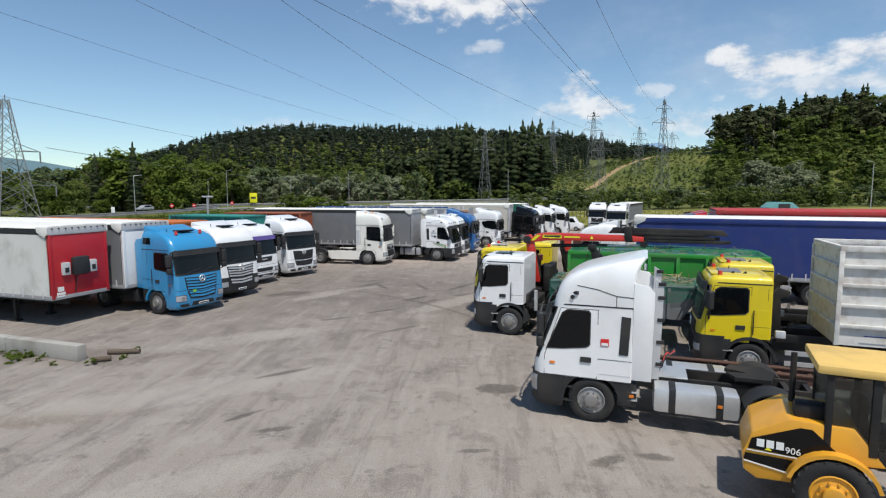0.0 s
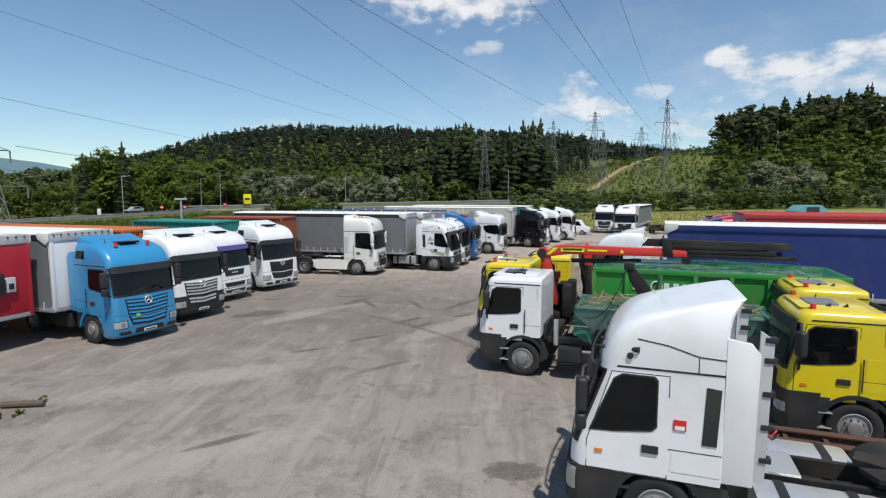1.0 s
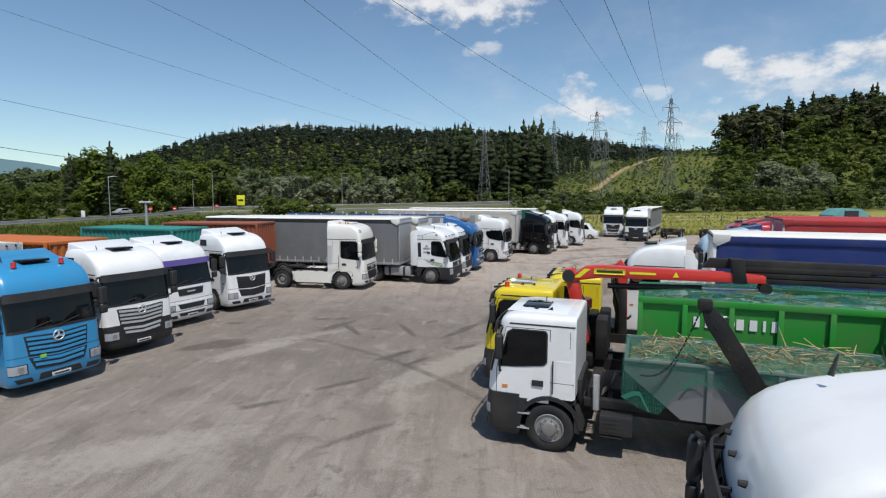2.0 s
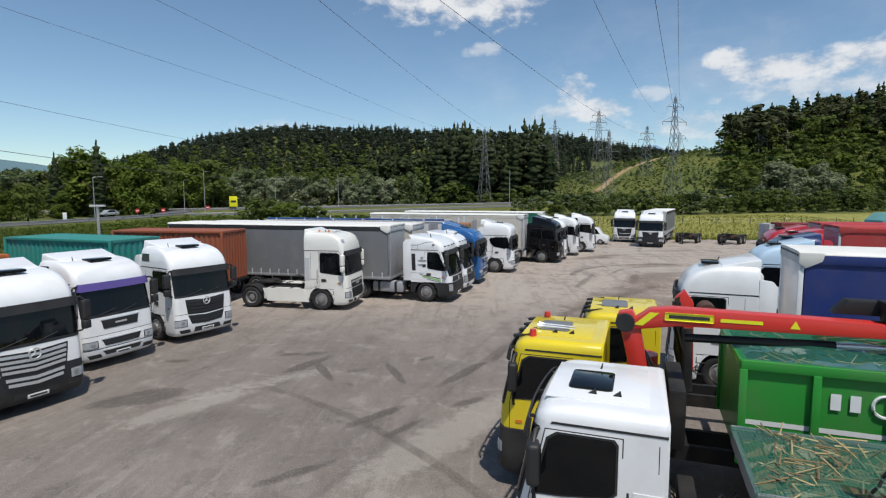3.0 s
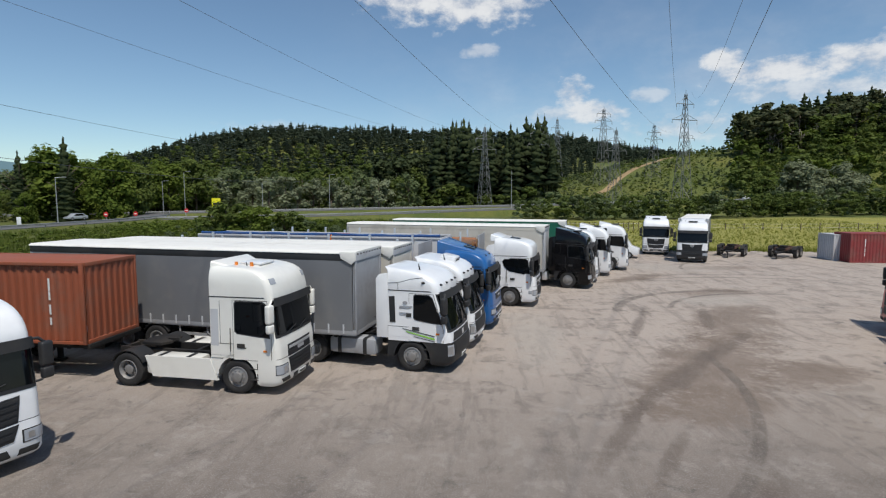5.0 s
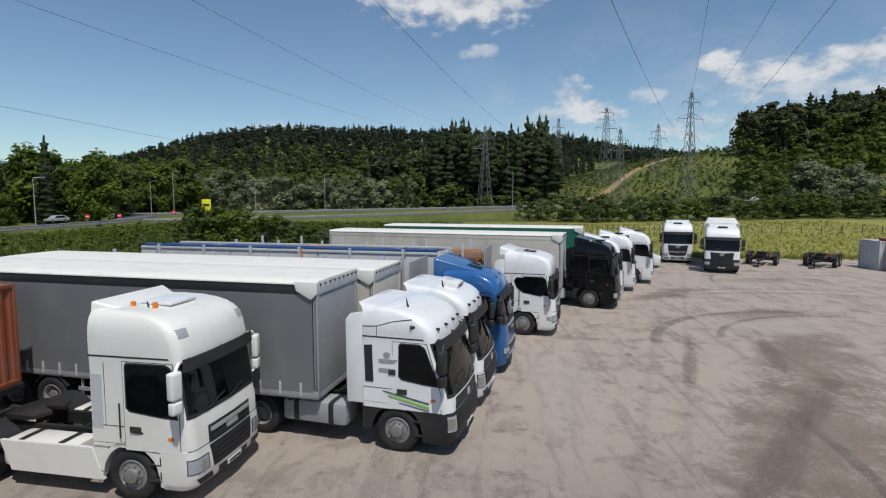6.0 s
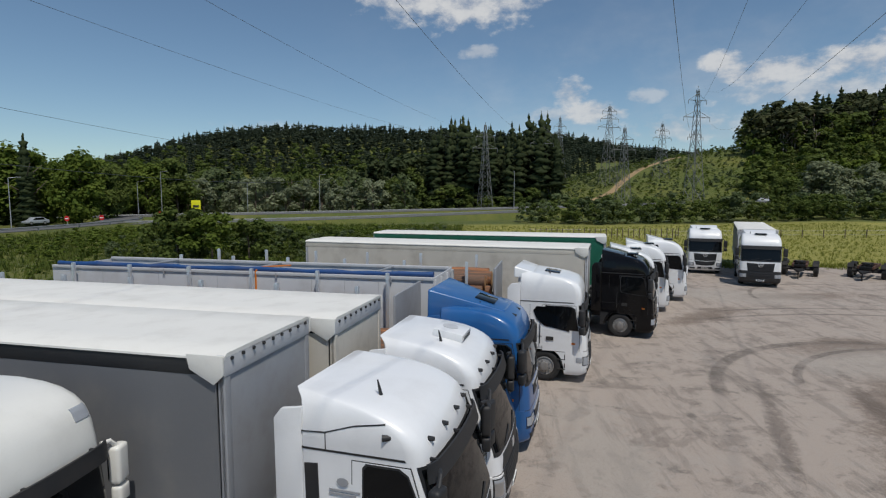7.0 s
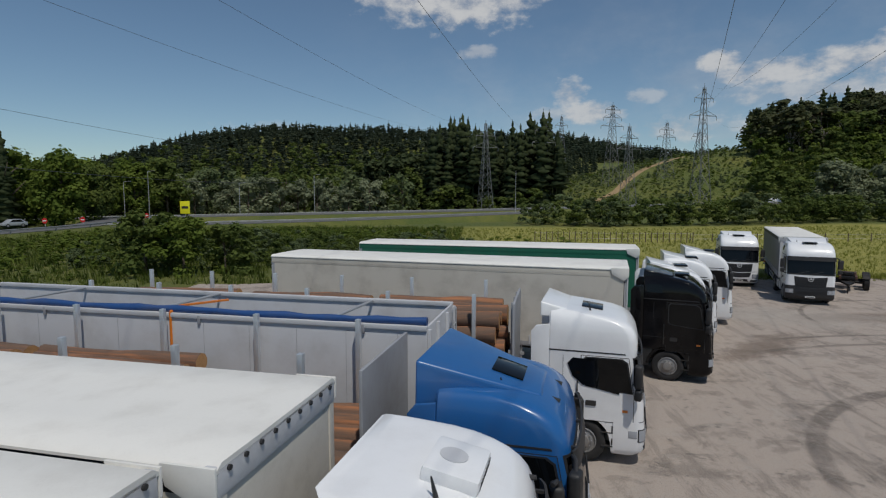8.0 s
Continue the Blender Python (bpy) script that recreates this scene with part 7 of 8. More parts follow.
def dress_crane_truck():
    t = find("yellow crane truck", "truck")
    # crane base, column, boom
    part("crane_base", box(-3.0, -2.2, -1.1, 1.1, 0.95, 1.25, 0.03), DARK, t)
    part("crane_pillar", tube((-2.6, 0.15, 1.2), (-2.6, 0.15, 2.4), 0.2, 0.17, 12), DARK, t)
    part("valve_block", box(-3.0, -2.75, -0.95, 0.0, 1.2, 2.1, 0.04), DARK, t)
    part("oil_tank", box(-3.35, -3.05, -0.9, 0.95, 1.1, 2.2, 0.06), DARK, t)
    part("crane_turntable", tube((-2.6, 0.15, 2.35), (-2.6, 0.15, 2.6), 0.28, n=16), CRANE_RED, t)
    part("lift_cylinder", tube((-2.9, 0.5, 1.4), (-2.55, 0.5, 2.7), 0.08, n=10), DARK, t)
    bm = bmesh.new()
    add_prism(bm, [(-2.88, 1.45), (-2.6, 1.45), (-2.2, 3.15), (-2.15, 3.45), (-2.4, 3.5), (-2.55, 3.2)], "y", 0.36, 0.62, 0.03)
    part("crane_arm", bm, CRANE_RED, t, "red inner crane arm")
    part("knuckle", tube((-2.28, 0.3, 3.28), (-2.28, 0.7, 3.28), 0.17, n=16), PLASTIC, t)
    bm = bmesh.new()
    add_prism(bm, [(-2.25, 3.2), (-2.7, 3.55), (-3.1, 3.6), (-6.2, 3.56), (-7.0, 3.5), (-7.0, 3.32), (-3.2, 3.28), (-2.45, 3.16)], "y", 0.34, 0.66, 0.03)
    bo = part("crane_boom", bm, CRANE_RED, t, "red outer crane boom with a yellow label")
    part("label_plate", box(-3.75, -2.95, 0.662, 0.668, 3.38, 3.52, 0.02), SIGN_YELLOW, bo)
    part("label_bar", box(-3.68, -3.02, 0.67, 0.674, 3.42, 3.48), INK, bo)
    part("label_bar", box(-4.5, -3.85, 0.662, 0.668, 3.41, 3.47), SIGN_YELLOW, bo)
    part("warning_sign", prism([(-5.05, 3.38), (-4.9, 3.38), (-4.975, 3.52)], "y", 0.662, 0.668), SIGN_YELLOW, bo)
    part("label_plate", prism([(-2.42, 3.25), (-2.58, 3.25), (-2.86, 3.5), (-2.7, 3.5)], "y", 0.662, 0.668), SIGN_YELLOW, bo)
    for i in range(6):
        part("boom_section", box(-10.2 + i * 0.2, -6.4, 0.0 + (i % 2) * 0.2, 0.14 + (i % 2) * 0.2, 3.28 + (i // 2) * 0.14, 3.4 + (i // 2) * 0.14, 0.015), DARK, t, "black telescopic boom section")
    part("outer_boom", prism([(-5.6, 3.62), (-5.8, 3.86), (-9.9, 3.82), (-10.1, 3.6)], "y", 0.0, 0.3, 0.02), DARK, t, "black folded outer boom")
    part("boom_link", prism([(-6.3, 3.3), (-6.6, 3.3), (-6.5, 3.9), (-6.2, 3.9)], "y", 0.26, 0.7, 0.02), DARK, t)
    part("cylinder", tube((-3.3, 0.5, 3.05), (-5.6, 0.5, 3.12), 0.075, n=10), DARK, t)
    part("piston", tube((-5.6, 0.5, 3.12), (-7.0, 0.5, 3.15), 0.045, n=10), ALU, t)
    part("cylinder_joint", tube((-7.0, 0.3, 3.2), (-7.0, 0.7, 3.2), 0.14, n=12), DARK, t)
    bm = bmesh.new()
    rndm = random.Random(4)
    for i in range(6):
        pts = [(-2.3 - 0.1 * i * 0.3, 0.3 + 0.05 * i, 3.1), (-2.75 + rndm.uniform(-0.1, 0.1), 0.2 + 0.06 * i, 2.4), (-2.7, 0.0 + 0.1 * i, 1.6), (-2.6, -0.3 + 0.1 * i, 1.2)]
        add_path(bm, pts, 0.022, 5)
    part("hydraulic_hoses", bm, DARK, t)
    part("outrigger", box(-2.75, -2.45, 0.95, 1.2, 0.45, 1.25, 0.03), DARK, t)
    part("outrigger", box(-2.75, -2.45, -1.2, -0.95, 0.45, 1.25, 0.03), DARK, t)
    # black lamp holders on the roof edge of both yellow trucks, and the second truck's folded crane
    w = find("yellow works truck", "truck")
    for q in (t, w):
        for y in (-0.75, -0.25, 0.25, 0.75):
            st = part("lamp_holder", prism([(0.03, -0.05), (-0.1, -0.075), (-0.32, -0.03), (-0.42, -0.025), (-0.42, 0.025), (-0.32, 0.03), (-0.1, 0.075), (0.03, 0.05)], "z", 0.0, 0.05, 0.01), PLASTIC, q)
            st.matrix_basis = pose(-0.26, y, 2.86, 0, 8, 0)
    part("front_mirror", box(0.02, 0.2, 0.74, 0.96, 2.46, 2.56, 0.05), PLASTIC, w)
    part("mirror_arm", tube((-0.2, 0.86, 2.68), (0.1, 0.86, 2.54), 0.02, n=6), PLASTIC, w)
    part("crane_pillar", tube((-2.55, 0.1, 1.0), (-2.55, 0.1, 2.5), 0.2, 0.16, 12), DARK, w)
    part("crane_arm", prism([(-2.75, 1.5), (-2.5, 1.5), (-2.3, 3.2), (-2.5, 3.4), (-2.7, 3.1)], "y", -0.1, 0.14, 0.03), CRANE_RED, w, "red folded crane arm")
    part("winch_drum", tube((-3.0, -0.35, 2.9), (-3.0, 0.2, 2.9), 0.2, n=14), RUST, w, "dark red winch drum")
    bm = bmesh.new()
    rndm = random.Random(14)
    for i in range(9):
        y = 0.2 + 0.04 * i
        add_path(bm, [(-2.3 + rndm.uniform(-0.08, 0.08), y, 3.2 + rndm.uniform(-0.1, 0.1)), (-2.35 + rndm.uniform(-0.1, 0.1), y + 0.05, 2.6), (-2.4 + rndm.uniform(-0.1, 0.1), y, 2.0), (-2.5, y - 0.2, 1.2)], 0.028, 5)
    part("hydraulic_hoses", bm, DARK, w)
    # roof horns and beacons
    for y in (0.15, 0.32):
        h = part("horn", tube((-0.7, y, 3.0), (-1.35, y + 0.02, 3.0), 0.035, 0.014, 10), ALU, t, "chrome roof horn")
        part("horn_bell", tube((-0.62, y, 3.0), (-0.72, y, 3.0), 0.07, 0.035, 12), ALU, h)
    for y in (-0.85, 0.85):
        part("beacon", tube((-0.62, y, 2.85), (-0.62, y, 3.06), 0.08, 0.06, 10), LAMP_RED, t)
    # green bin
    b = thing("green_bin", t.matrix_basis @ pose(-4.15, 0, -0.06), "green steel bin of mixed waste under a net", "bin")
    bn = open_bin(b, -7.2, 0.0, -1.2, 1.2, 1.25, 2.9, GREEN, 8)
    part("stripe", box(-7.15, -0.03, 1.202, 1.206, 1.92, 2.0), LETTER_WHITE, bn, "white stripe")
    rows = [(-0.32, -0.18, 0.02, 0.28), (-0.06, 0.08, 0.02, 0.28), (0.62, 0.78, 0.02, 0.28), (0.9, 1.06, 0.02, 0.28), (1.18, 1.24, 0.02, 0.28), (1.36, 1.52, 0.02, 0.28)]
    for r in rows:
        bars("lettering_bar", [r], LETTER_WHITE, b, side_plane(-1.55, 1.222, 2.3, 1), "white letter shape")
    bm = bmesh.new()
    ring = [(-1.55 - 0.4 - 0.0 + 0.17 * math.cos(a * math.pi / 9), 1.222, 2.45 + 0.17 * math.sin(a * math.pi / 9)) for a in range(19)]
    add_hose(bm, ring, 0.025, 5)
    part("round_mark", bm, LETTER_WHITE, b)
    lettering("number", "24", 0.42, LETTER_WHITE, b, side_plane(-6.45, 1.222, 2.3, 1), "white painted number")
    heap(-7.1, -0.1, -1.12, 1.12, 2.72, 0.3, MIXED, b, 9)
    sticks(-6.9, -0.3, -1.0, 1.0, 2.85, 3.0, 200, b, 11, STRAW, 0.7)
    heap(-7.24, 0.04, -1.24, 1.24, 3.0, 0.22, NET, b, 12, "net", net=1.0)


def dress_hook_trucks():
    ts = [o for o in scene.objects if o.parent is None and o.get("label", "").startswith("yellow hook-lift")]
    for t in ts:
        for s in (-1, 1):
            part("hook_rail", box(-8.6, -2.2, s * 0.5 - 0.07, s * 0.5 + 0.07, 1.0, 1.22, 0.01), DARK, t)
            part("side_guard", box(-4.2, -2.3, s * 1.18 - 0.03, s * 1.18 + 0.03, 0.5, 0.62), ALU, t)
            part("side_guard", box(-4.2, -2.3, s * 1.18 - 0.03, s * 1.18 + 0.03, 0.8, 0.92), ALU, t)
        part("hook_arm", prism([(-2.4, 1.1), (-2.1, 1.1), (-2.1, 2.3), (-2.3, 2.5), (-2.6, 2.4), (-2.55, 2.25), (-2.35, 2.2)], "y", -0.12, 0.12, 0.02), DARK, t)
        part("lamp", box(-2.3, -2.05, 1.05, 1.2, 1.25, 1.45, 0.03), LIGHT_GREY, t)
        for y in (-0.85, 0.85):
            part("beacon", tube((-0.62, y, 2.86), (-0.62, y, 3.04), 0.07, 0.055, 10), LAMP_RED, t)
    t = ts[0]
    b = thing("white_bin", t.matrix_basis @ pose(-3.45, 0, 0), "tall dented white steel bin with rust stains", "bin")
    bn = open_bin(b, -6.0, 0, -1.22, 1.22, 1.22, 3.8, SKIP_WHITE, 5)
    for z in (1.75, 2.3, 2.85, 3.35):
        for s in (-1, 1):
            part("rib", box(-5.95, -0.05, s * 1.22 + (0 if s > 0 else -0.09), s * 1.22 + (0.09 if s > 0 else 0), z - 0.05, z + 0.05, 0.02), SKIP_WHITE, bn)
        part("rib", box(0.0, 0.08, -1.2, 1.2, z - 0.05, z + 0.05, 0.02), SKIP_WHITE, bn)
    bars("sticker", [(-0.3, 0.3, 0, 0.03)], CURTAIN_BLUE, b, side_plane(-0.9, 1.3, 1.5, 1))
    # brown bin on the second truck, just seen over the blue trailer side
    t = ts[1]
    for o in (t,):
        part("tool_box", box(-3.2, -2.5, 0.7, 1.18, 0.5, 0.95, 0.03), PLASTIC, o)


def dress_white_tractor():
    t = find("white tractor unit with a silver tank", "truck")
    sh = Shell(CABS["renault_high"])
    roof_joint(t, "renault_high")
    part("sticker", sh.side_patch([(-1.78, 1.84), (-1.6, 1.84), (-1.6, 2.0), (-1.78, 2.0)], 1, 0.02, 0.008), SIGN_RED, t, "red and white sticker")
    part("sticker_bar", sh.side_patch([(-1.76, 1.85), (-1.62, 1.85), (-1.62, 1.91), (-1.76, 1.91)], 1, 0.024, 0.008), LETTER_WHITE, t)
    x, y = sh.front(0.75, 2.9)
    part("marker_lamp", tube((-0.95, 1.17, 2.92), (-0.95, 1.25, 2.92), 0.05, n=10), PLASTIC, t)
    roof_lamps(t, "renault")
    # rear edge of the side deflector with black brackets
    for s in (-1, 1):
        part("deflector_edge", prism([(-2.86, 1.15), (-2.9, 3.3), (-2.72, 3.42), (-2.7, 1.15)], "y", s * 1.02, s * 1.1), LIGHT_GREY, t)
        for z in (1.5, 2.0, 2.5, 3.0, 3.3):
            part("bracket", box(-2.94, -2.78, s * 0.98, s * 1.12, z - 0.04, z + 0.04, 0.01), PLASTIC, t)
    part("catwalk", box(-3.5, -2.45, -0.42, 0.42, 1.0, 1.04), ALU, t)
    part("battery_box", box(-2.4, -1.98, 0.6, 1.18, 0.45, 1.0, 0.04), PLASTIC, t)
    for z in (0.62, 0.8):
        part("tank_step", box(-2.42, -2.2, 1.02, 1.22, z, z + 0.03), ALU, t)
    for x in (-2.3, -4.1):
        part("side_marker", box(x - 0.05, x + 0.05, 1.2, 1.23, 0.7, 0.76), HEDGE_LAMP, t)
    # rusty frame lying beyond the tractor
    r = thing("rusty_frame", at(6.1, 15.15, 164), "rusty steel ladder frame on trestles beside the tractor", "frame")
    for y in (-0.28, 0.28):
        part("rail", box(-6.0, 0, y - 0.06, y + 0.06, 0.52, 0.74, 0.01), RUST, r)
        part("flange", box(-6.0, 0, y - 0.1, y + 0.1, 0.74, 0.77), RUST, r)
    for i in range(9):
        part("rung", box(-0.3 - i * 0.68, -0.22 - i * 0.68, -0.22, 0.22, 0.57, 0.69), RUST, r)
    part("upright", prism([(0.0, 0.3), (0.18, 0.3), (0.28, 1.3), (0.08, 1.38)], "y", -0.3, 0.3, 0.02), RUST, r)
    for x in (-0.6, -5.4):
        part("trestle", box(x - 0.1, x + 0.1, -0.4, 0.4, 0.0, 0.52, 0.02), DARK, r)


def wheel_loader(m):
    """A compact wheel loader seen from its engine end, which is x = 0 and looks to +x."""
    t = thing("wheel_loader", m, "yellow and black compact wheel loader with a cab", "loader")
    # rear body
    bm = bmesh.new()
    add_prism(bm, [(0.0, 0.62), (0.02, 0.95), (-0.1, 1.3), (-0.62, 1.62), (-1.5, 1.62), (-1.95, 1.05), (-1.4, 1.0), (-0.95, 0.55), (-0.2, 0.5)], "y", -0.66, 0.66, 0.05)
    body = part("rear_body", bm, CAT_YELLOW, t)
    for s in (-1, 1):
        part("black_panel", prism([(-0.06, 1.02), (-0.1, 1.2), (-0.78, 1.5), (-0.95, 1.5), (-1.5, 1.0), (-0.85, 1.0)], "y", s * 0.664, s * 0.675), BLACK_PAINT, body)
        part("black_panel", prism([(-0.0, 0.82), (-0.02, 0.93), (-0.86, 0.93), (-0.66, 0.72)], "y", s * 0.664, s * 0.673), BLACK_PAINT, body)
        part("white_line", prism([(-0.04, 0.985), (-0.04, 1.0), (-1.46, 0.985), (-1.46, 0.97)], "y", s * 0.665, s * 0.679), LETTER_WHITE, body)
        part("white_line", prism([(-0.01, 0.79), (-0.0, 0.81), (-0.68, 0.71), (-0.68, 0.69)], "y", s * 0.665, s * 0.679), LETTER_WHITE, body)
        x = -0.16 if s > 0 else -0.62
        for u in (0.0, 0.14, 0.28):
            bars("lettering_bar", [(u, u + 0.11, 0.02, 0.15)], LETTER_WHITE, body, side_plane(x - 0.02, s * 0.678, 1.06, s), "white letter shape")
        lettering("number", "906", 0.15, LETTER_WHITE, body, side_plane(x - (0.54 if s > 0 else -0.1), s * 0.678, 1.04, s), "white painted number")
        part("yellow_mark", prism([(x - 0.14, 1.04), (x - 0.24, 1.04), (x - 0.19, 1.09)], "y", s * 0.676, s * 0.69), SIGN_YELLOW, body)
        # fender and step
        bm = bmesh.new()
        fender(bm, -1.25, s, 0.86, 0.6, 0.34, 0.06, 15, 165, 0.55)
        part("mudguard", bm, CAT_YELLOW, t)
    for s in (-1, 1):
        for x in (-1.25, -3.35):
            w = wheel(t, x, s * 0.72, 0.55, finish="grey", size=1.06)
            w.children[0].data = LOADER_RIM
            bm = bmesh.new()
            for i in range(22):
                a = 2 * math.pi * i / 22
                add_box(bm, -0.035, 0.035, -0.15, 0.15, 0.505, 0.55, 0.0, pose(x, s * 0.72, 0.55, 0, 0, 0) @ pose(0, 0, 0, 0, math.degrees(a), 0) @ pose(0, 0, 0, 0, 0, 18 * s))
            part("tyre_lugs", bm, RUBBER, t)
    # cab
    part("exhaust", tube((-0.75, -0.3, 1.55), (-0.75, -0.3, 2.5), 0.05, n=10), DARK, t)
    part("air_filter", box(-1.2, -0.7, 0.15, 0.5, 1.58, 1.85, 0.08), DARK, t)
    cabp = part("cab_floor", box(-2.6, -1.15, -0.62, 0.62, 1.0, 1.2, 0.03), DARK, t)
    for x, k in ((-1.15, 0.05), (-1.75, 0.06), (-2.75, 0.05)):
        for s in (-1, 1):
            part("cab_post", box(x - k, x + k, s * 0.62 - 0.05, s * 0.62 + 0.05, 1.2, 2.45, 0.015), DARK, cabp)
    for s in (-1, 1):
        part("side_glass", box(-1.7, -1.2, s * 0.62 - 0.008, s * 0.62 + 0.008, 1.4, 2.4), CLEAR, cabp)
        part("door_glass", box(-2.68, -1.82, s * 0.62 - 0.008, s * 0.62 + 0.008, 1.25, 2.4), CLEAR, cabp)
        part("door_panel", box(-2.68, -1.82, s * 0.62 - 0.02, s * 0.62 + 0.02, 1.0, 1.3, 0.01), DARK, cabp)
        part("door_label", box(-2.5, -2.1, s * 0.642, s * 0.648, 1.2, 1.26), LETTER_WHITE, cabp)
    part("rear_glass", box(-1.14, -1.12, -0.56, 0.56, 1.55, 2.4), CLEAR, cabp)
    part("seat", box(-2.1, -1.65, -0.25, 0.25, 1.2, 1.5, 0.06), PLASTIC, cabp)
    part("seat_back", box(-1.75, -1.62, -0.25, 0.25, 1.45, 2.0, 0.05), PLASTIC, cabp)
    part("steering_column", tube((-2.45, 0, 1.2), (-2.3, 0, 1.75), 0.05, n=8), PLASTIC, cabp)
    part("cab_roof", box(-2.95, -0.95, -0.72, 0.72, 2.45, 2.6, 0.05), paint("faded_yellow", (0.72, 0.48, 0.14), 0.6, 0, 0, 0.3), t, "sun-faded yellow cab roof")
    part("front_frame", box(-3.9, -2.6, -0.4, 0.4, 0.5, 1.1, 0.05), CAT_YELLOW, t)
    for s in (-1, 1):
        part("lift_arm", prism([(-2.8, 1.3), (-2.7, 1.6), (-3.6, 1.3), (-4.9, 0.45), (-4.9, 0.25), (-3.7, 0.95)], "y", s * 0.32, s * 0.44, 0.02), CAT_YELLOW, t)
    part("bucket", prism([(-4.8, 0.12), (-5.7, 0.05), (-5.75, 0.1), (-5.0, 0.25), (-4.95, 0.75), (-4.85, 0.85), (-4.75, 0.6)], "y", -0.95, 0.95, 0.01), DARK, t)


CLEAR = gloss("clear_glass", (0.4, 0.46, 0.46), 0.02, 1.0)
LOADER_RIM = mesh_only("rim", make_rim(), CAT_YELLOW)


# ---- masts, wires and road furniture ----
def pylon(x, y, top, arms, w=3.2, label="grey steel lattice pylon carrying power lines", base=None, lean=1.0, turn=20):
    z0 = float(height(x, y)) if base is None else base
    H = top - z0
    t = thing("pylon", pose(x, y, z0, 0, 0, turn), label, "pylon", "power line pylons")
    r = 0.05 + 0.002 * H
    r = max(r * 0.7, 0.045)

    def half(f):
        return w / 2 * (1 - f) ** 1.15 + 0.22 if f < 0.6 else (w / 2 * 0.4 ** 1.15 + 0.22) * (1 - (f - 0.6) * 1.9)
    lev = [0, 0.14, 0.27, 0.38, 0.48, 0.57, 0.65, 0.73, 0.81, 0.89, 0.97]
    bm = bmesh.new()
    for a, b in zip(lev, lev[1:]):
        ha, hb = half(a), half(b)
        ca, cb = [(sx * ha, sy * ha, a * H) for sx, sy in ((-1, -1), (1, -1), (1, 1), (-1, 1))], [(sx * hb, sy * hb, b * H) for sx, sy in ((-1, -1), (1, -1), (1, 1), (-1, 1))]
        for i in range(4):
            j = (i + 1) % 4
            add_tube(bm, ca[i], cb[i], r, n=4)
            add_tube(bm, ca[i], cb[j], r * 0.6, n=3)
            add_tube(bm, ca[j], cb[i], r * 0.6, n=3)
    add_tube(bm, (0, 0, 0.95 * H), (0, 0, H), r, n=4)
    part("lattice_mast", bm, PYLON_STEEL, t)
    for f, l in arms:
        for s in (-1, 1):
            bm = bmesh.new()
            h = half(f)
            tip = (s * l, 0, f * H)
            add_tube(bm, (s * h, h, f * H), tip, r * 0.8, n=4)
            add_tube(bm, (s * h, -h, f * H), tip, r * 0.8, n=4)
            add_tube(bm, (s * h, 0, f * H + 0.05 * H), tip, r * 0.7, n=4)
            arm = part("cross_arm", bm, PYLON_STEEL, t)
            part("insulator", tube(tip, (tip[0], 0, tip[2] - 1.3), 0.08, n=6), PYLON_STEEL, arm)
    return t


WIRE = paint("wire", (0.1, 0.105, 0.115), 0.5, 0.3, 0, 0)


def wire(p0, p1, low, r=0.012, n=60):
    """A sagging power line between two places; low: the height of its lowest point."""
    (x0, y0, z0), (x1, y1, z1) = p0, p1
    a, b = math.sqrt(max(0.01, z0 - low)), math.sqrt(max(0.01, z1 - low))
    c = a / (a + b)
    bm = bmesh.new()
    pts = []
    for i in range(n + 1):
        u = i / n
        z = low + (z0 - low) * ((c - u) / c) ** 2 if u < c else low + (z1 - low) * ((u - c) / (1 - c)) ** 2
        pts.append((x0 + (x1 - x0) * u, y0 + (y1 - y0) * u, z))
    add_hose(bm, pts, r, 5)
    tagged(part("power_line", bm, WIRE), "thin dark overhead power line", "cable", "power lines")


def street_lamp(x, y, top, arm=1.2, turn=0, z=None):
    z0 = float(height(x, y)) if z is None else z
    t = thing("street_lamp", pose(x, y, z0, 0, 0, turn), "tall grey street lamp beside the road", "street lamp", "street lamps")
    part("pole", tube((0, 0, -0.3), (0, 0, top), 0.1, 0.06, 8), GALV, t)
    part("arm", tube((0, 0, top), (arm, 0, top + 0.15), 0.05, n=6), GALV, t)
    part("lamp_head", box(arm - 0.1, arm + 0.6, -0.15, 0.15, top + 0.1, top + 0.22, 0.04), GREY_STEEL, t)


def road_sign(x, y, z, w, h, material, label, bar=None, round_=False, turn=0):
    g = float(height(x, y))
    t = thing("road_sign", pose(x, y, g, 0, 0, turn), label, "road sign", "road signs")
    part("post", tube((0, 0.05, -0.3), (0, 0.05, z - g), 0.05, n=6), GALV, t)
    if round_:
        p = part("panel", tube((0, 0.0, z - g), (0, -0.04, z - g), w / 2, n=20), material, t)
    else:
        p = part("panel", box(-w / 2, w / 2, -0.04, 0.0, z - g - h / 2, z - g + h / 2, 0.01), material, t)
    if bar:
        part("bar", box(-w * 0.33, w * 0.33, -0.06, -0.045, z - g - h * 0.1, z - g + h * 0.1), bar, p)


def yard_post(x, y, top):
    """The thin post with two small floodlights behind the trailers."""
    t = thing("lamp_post", pose(x, y, 0), "grey post with two small floodlights", "lamp post")
    part("pole", tube((0, 0, -0.1), (0, 0, top), 0.09, 0.08, 10), GALV, t)
    for s in (-1, 1):
        part("floodlight", box(s * 0.22 - 0.2, s * 0.22 + 0.2, -0.14, 0.14, top, top + 0.12, 0.03, ), LIGHT_GREY, t)


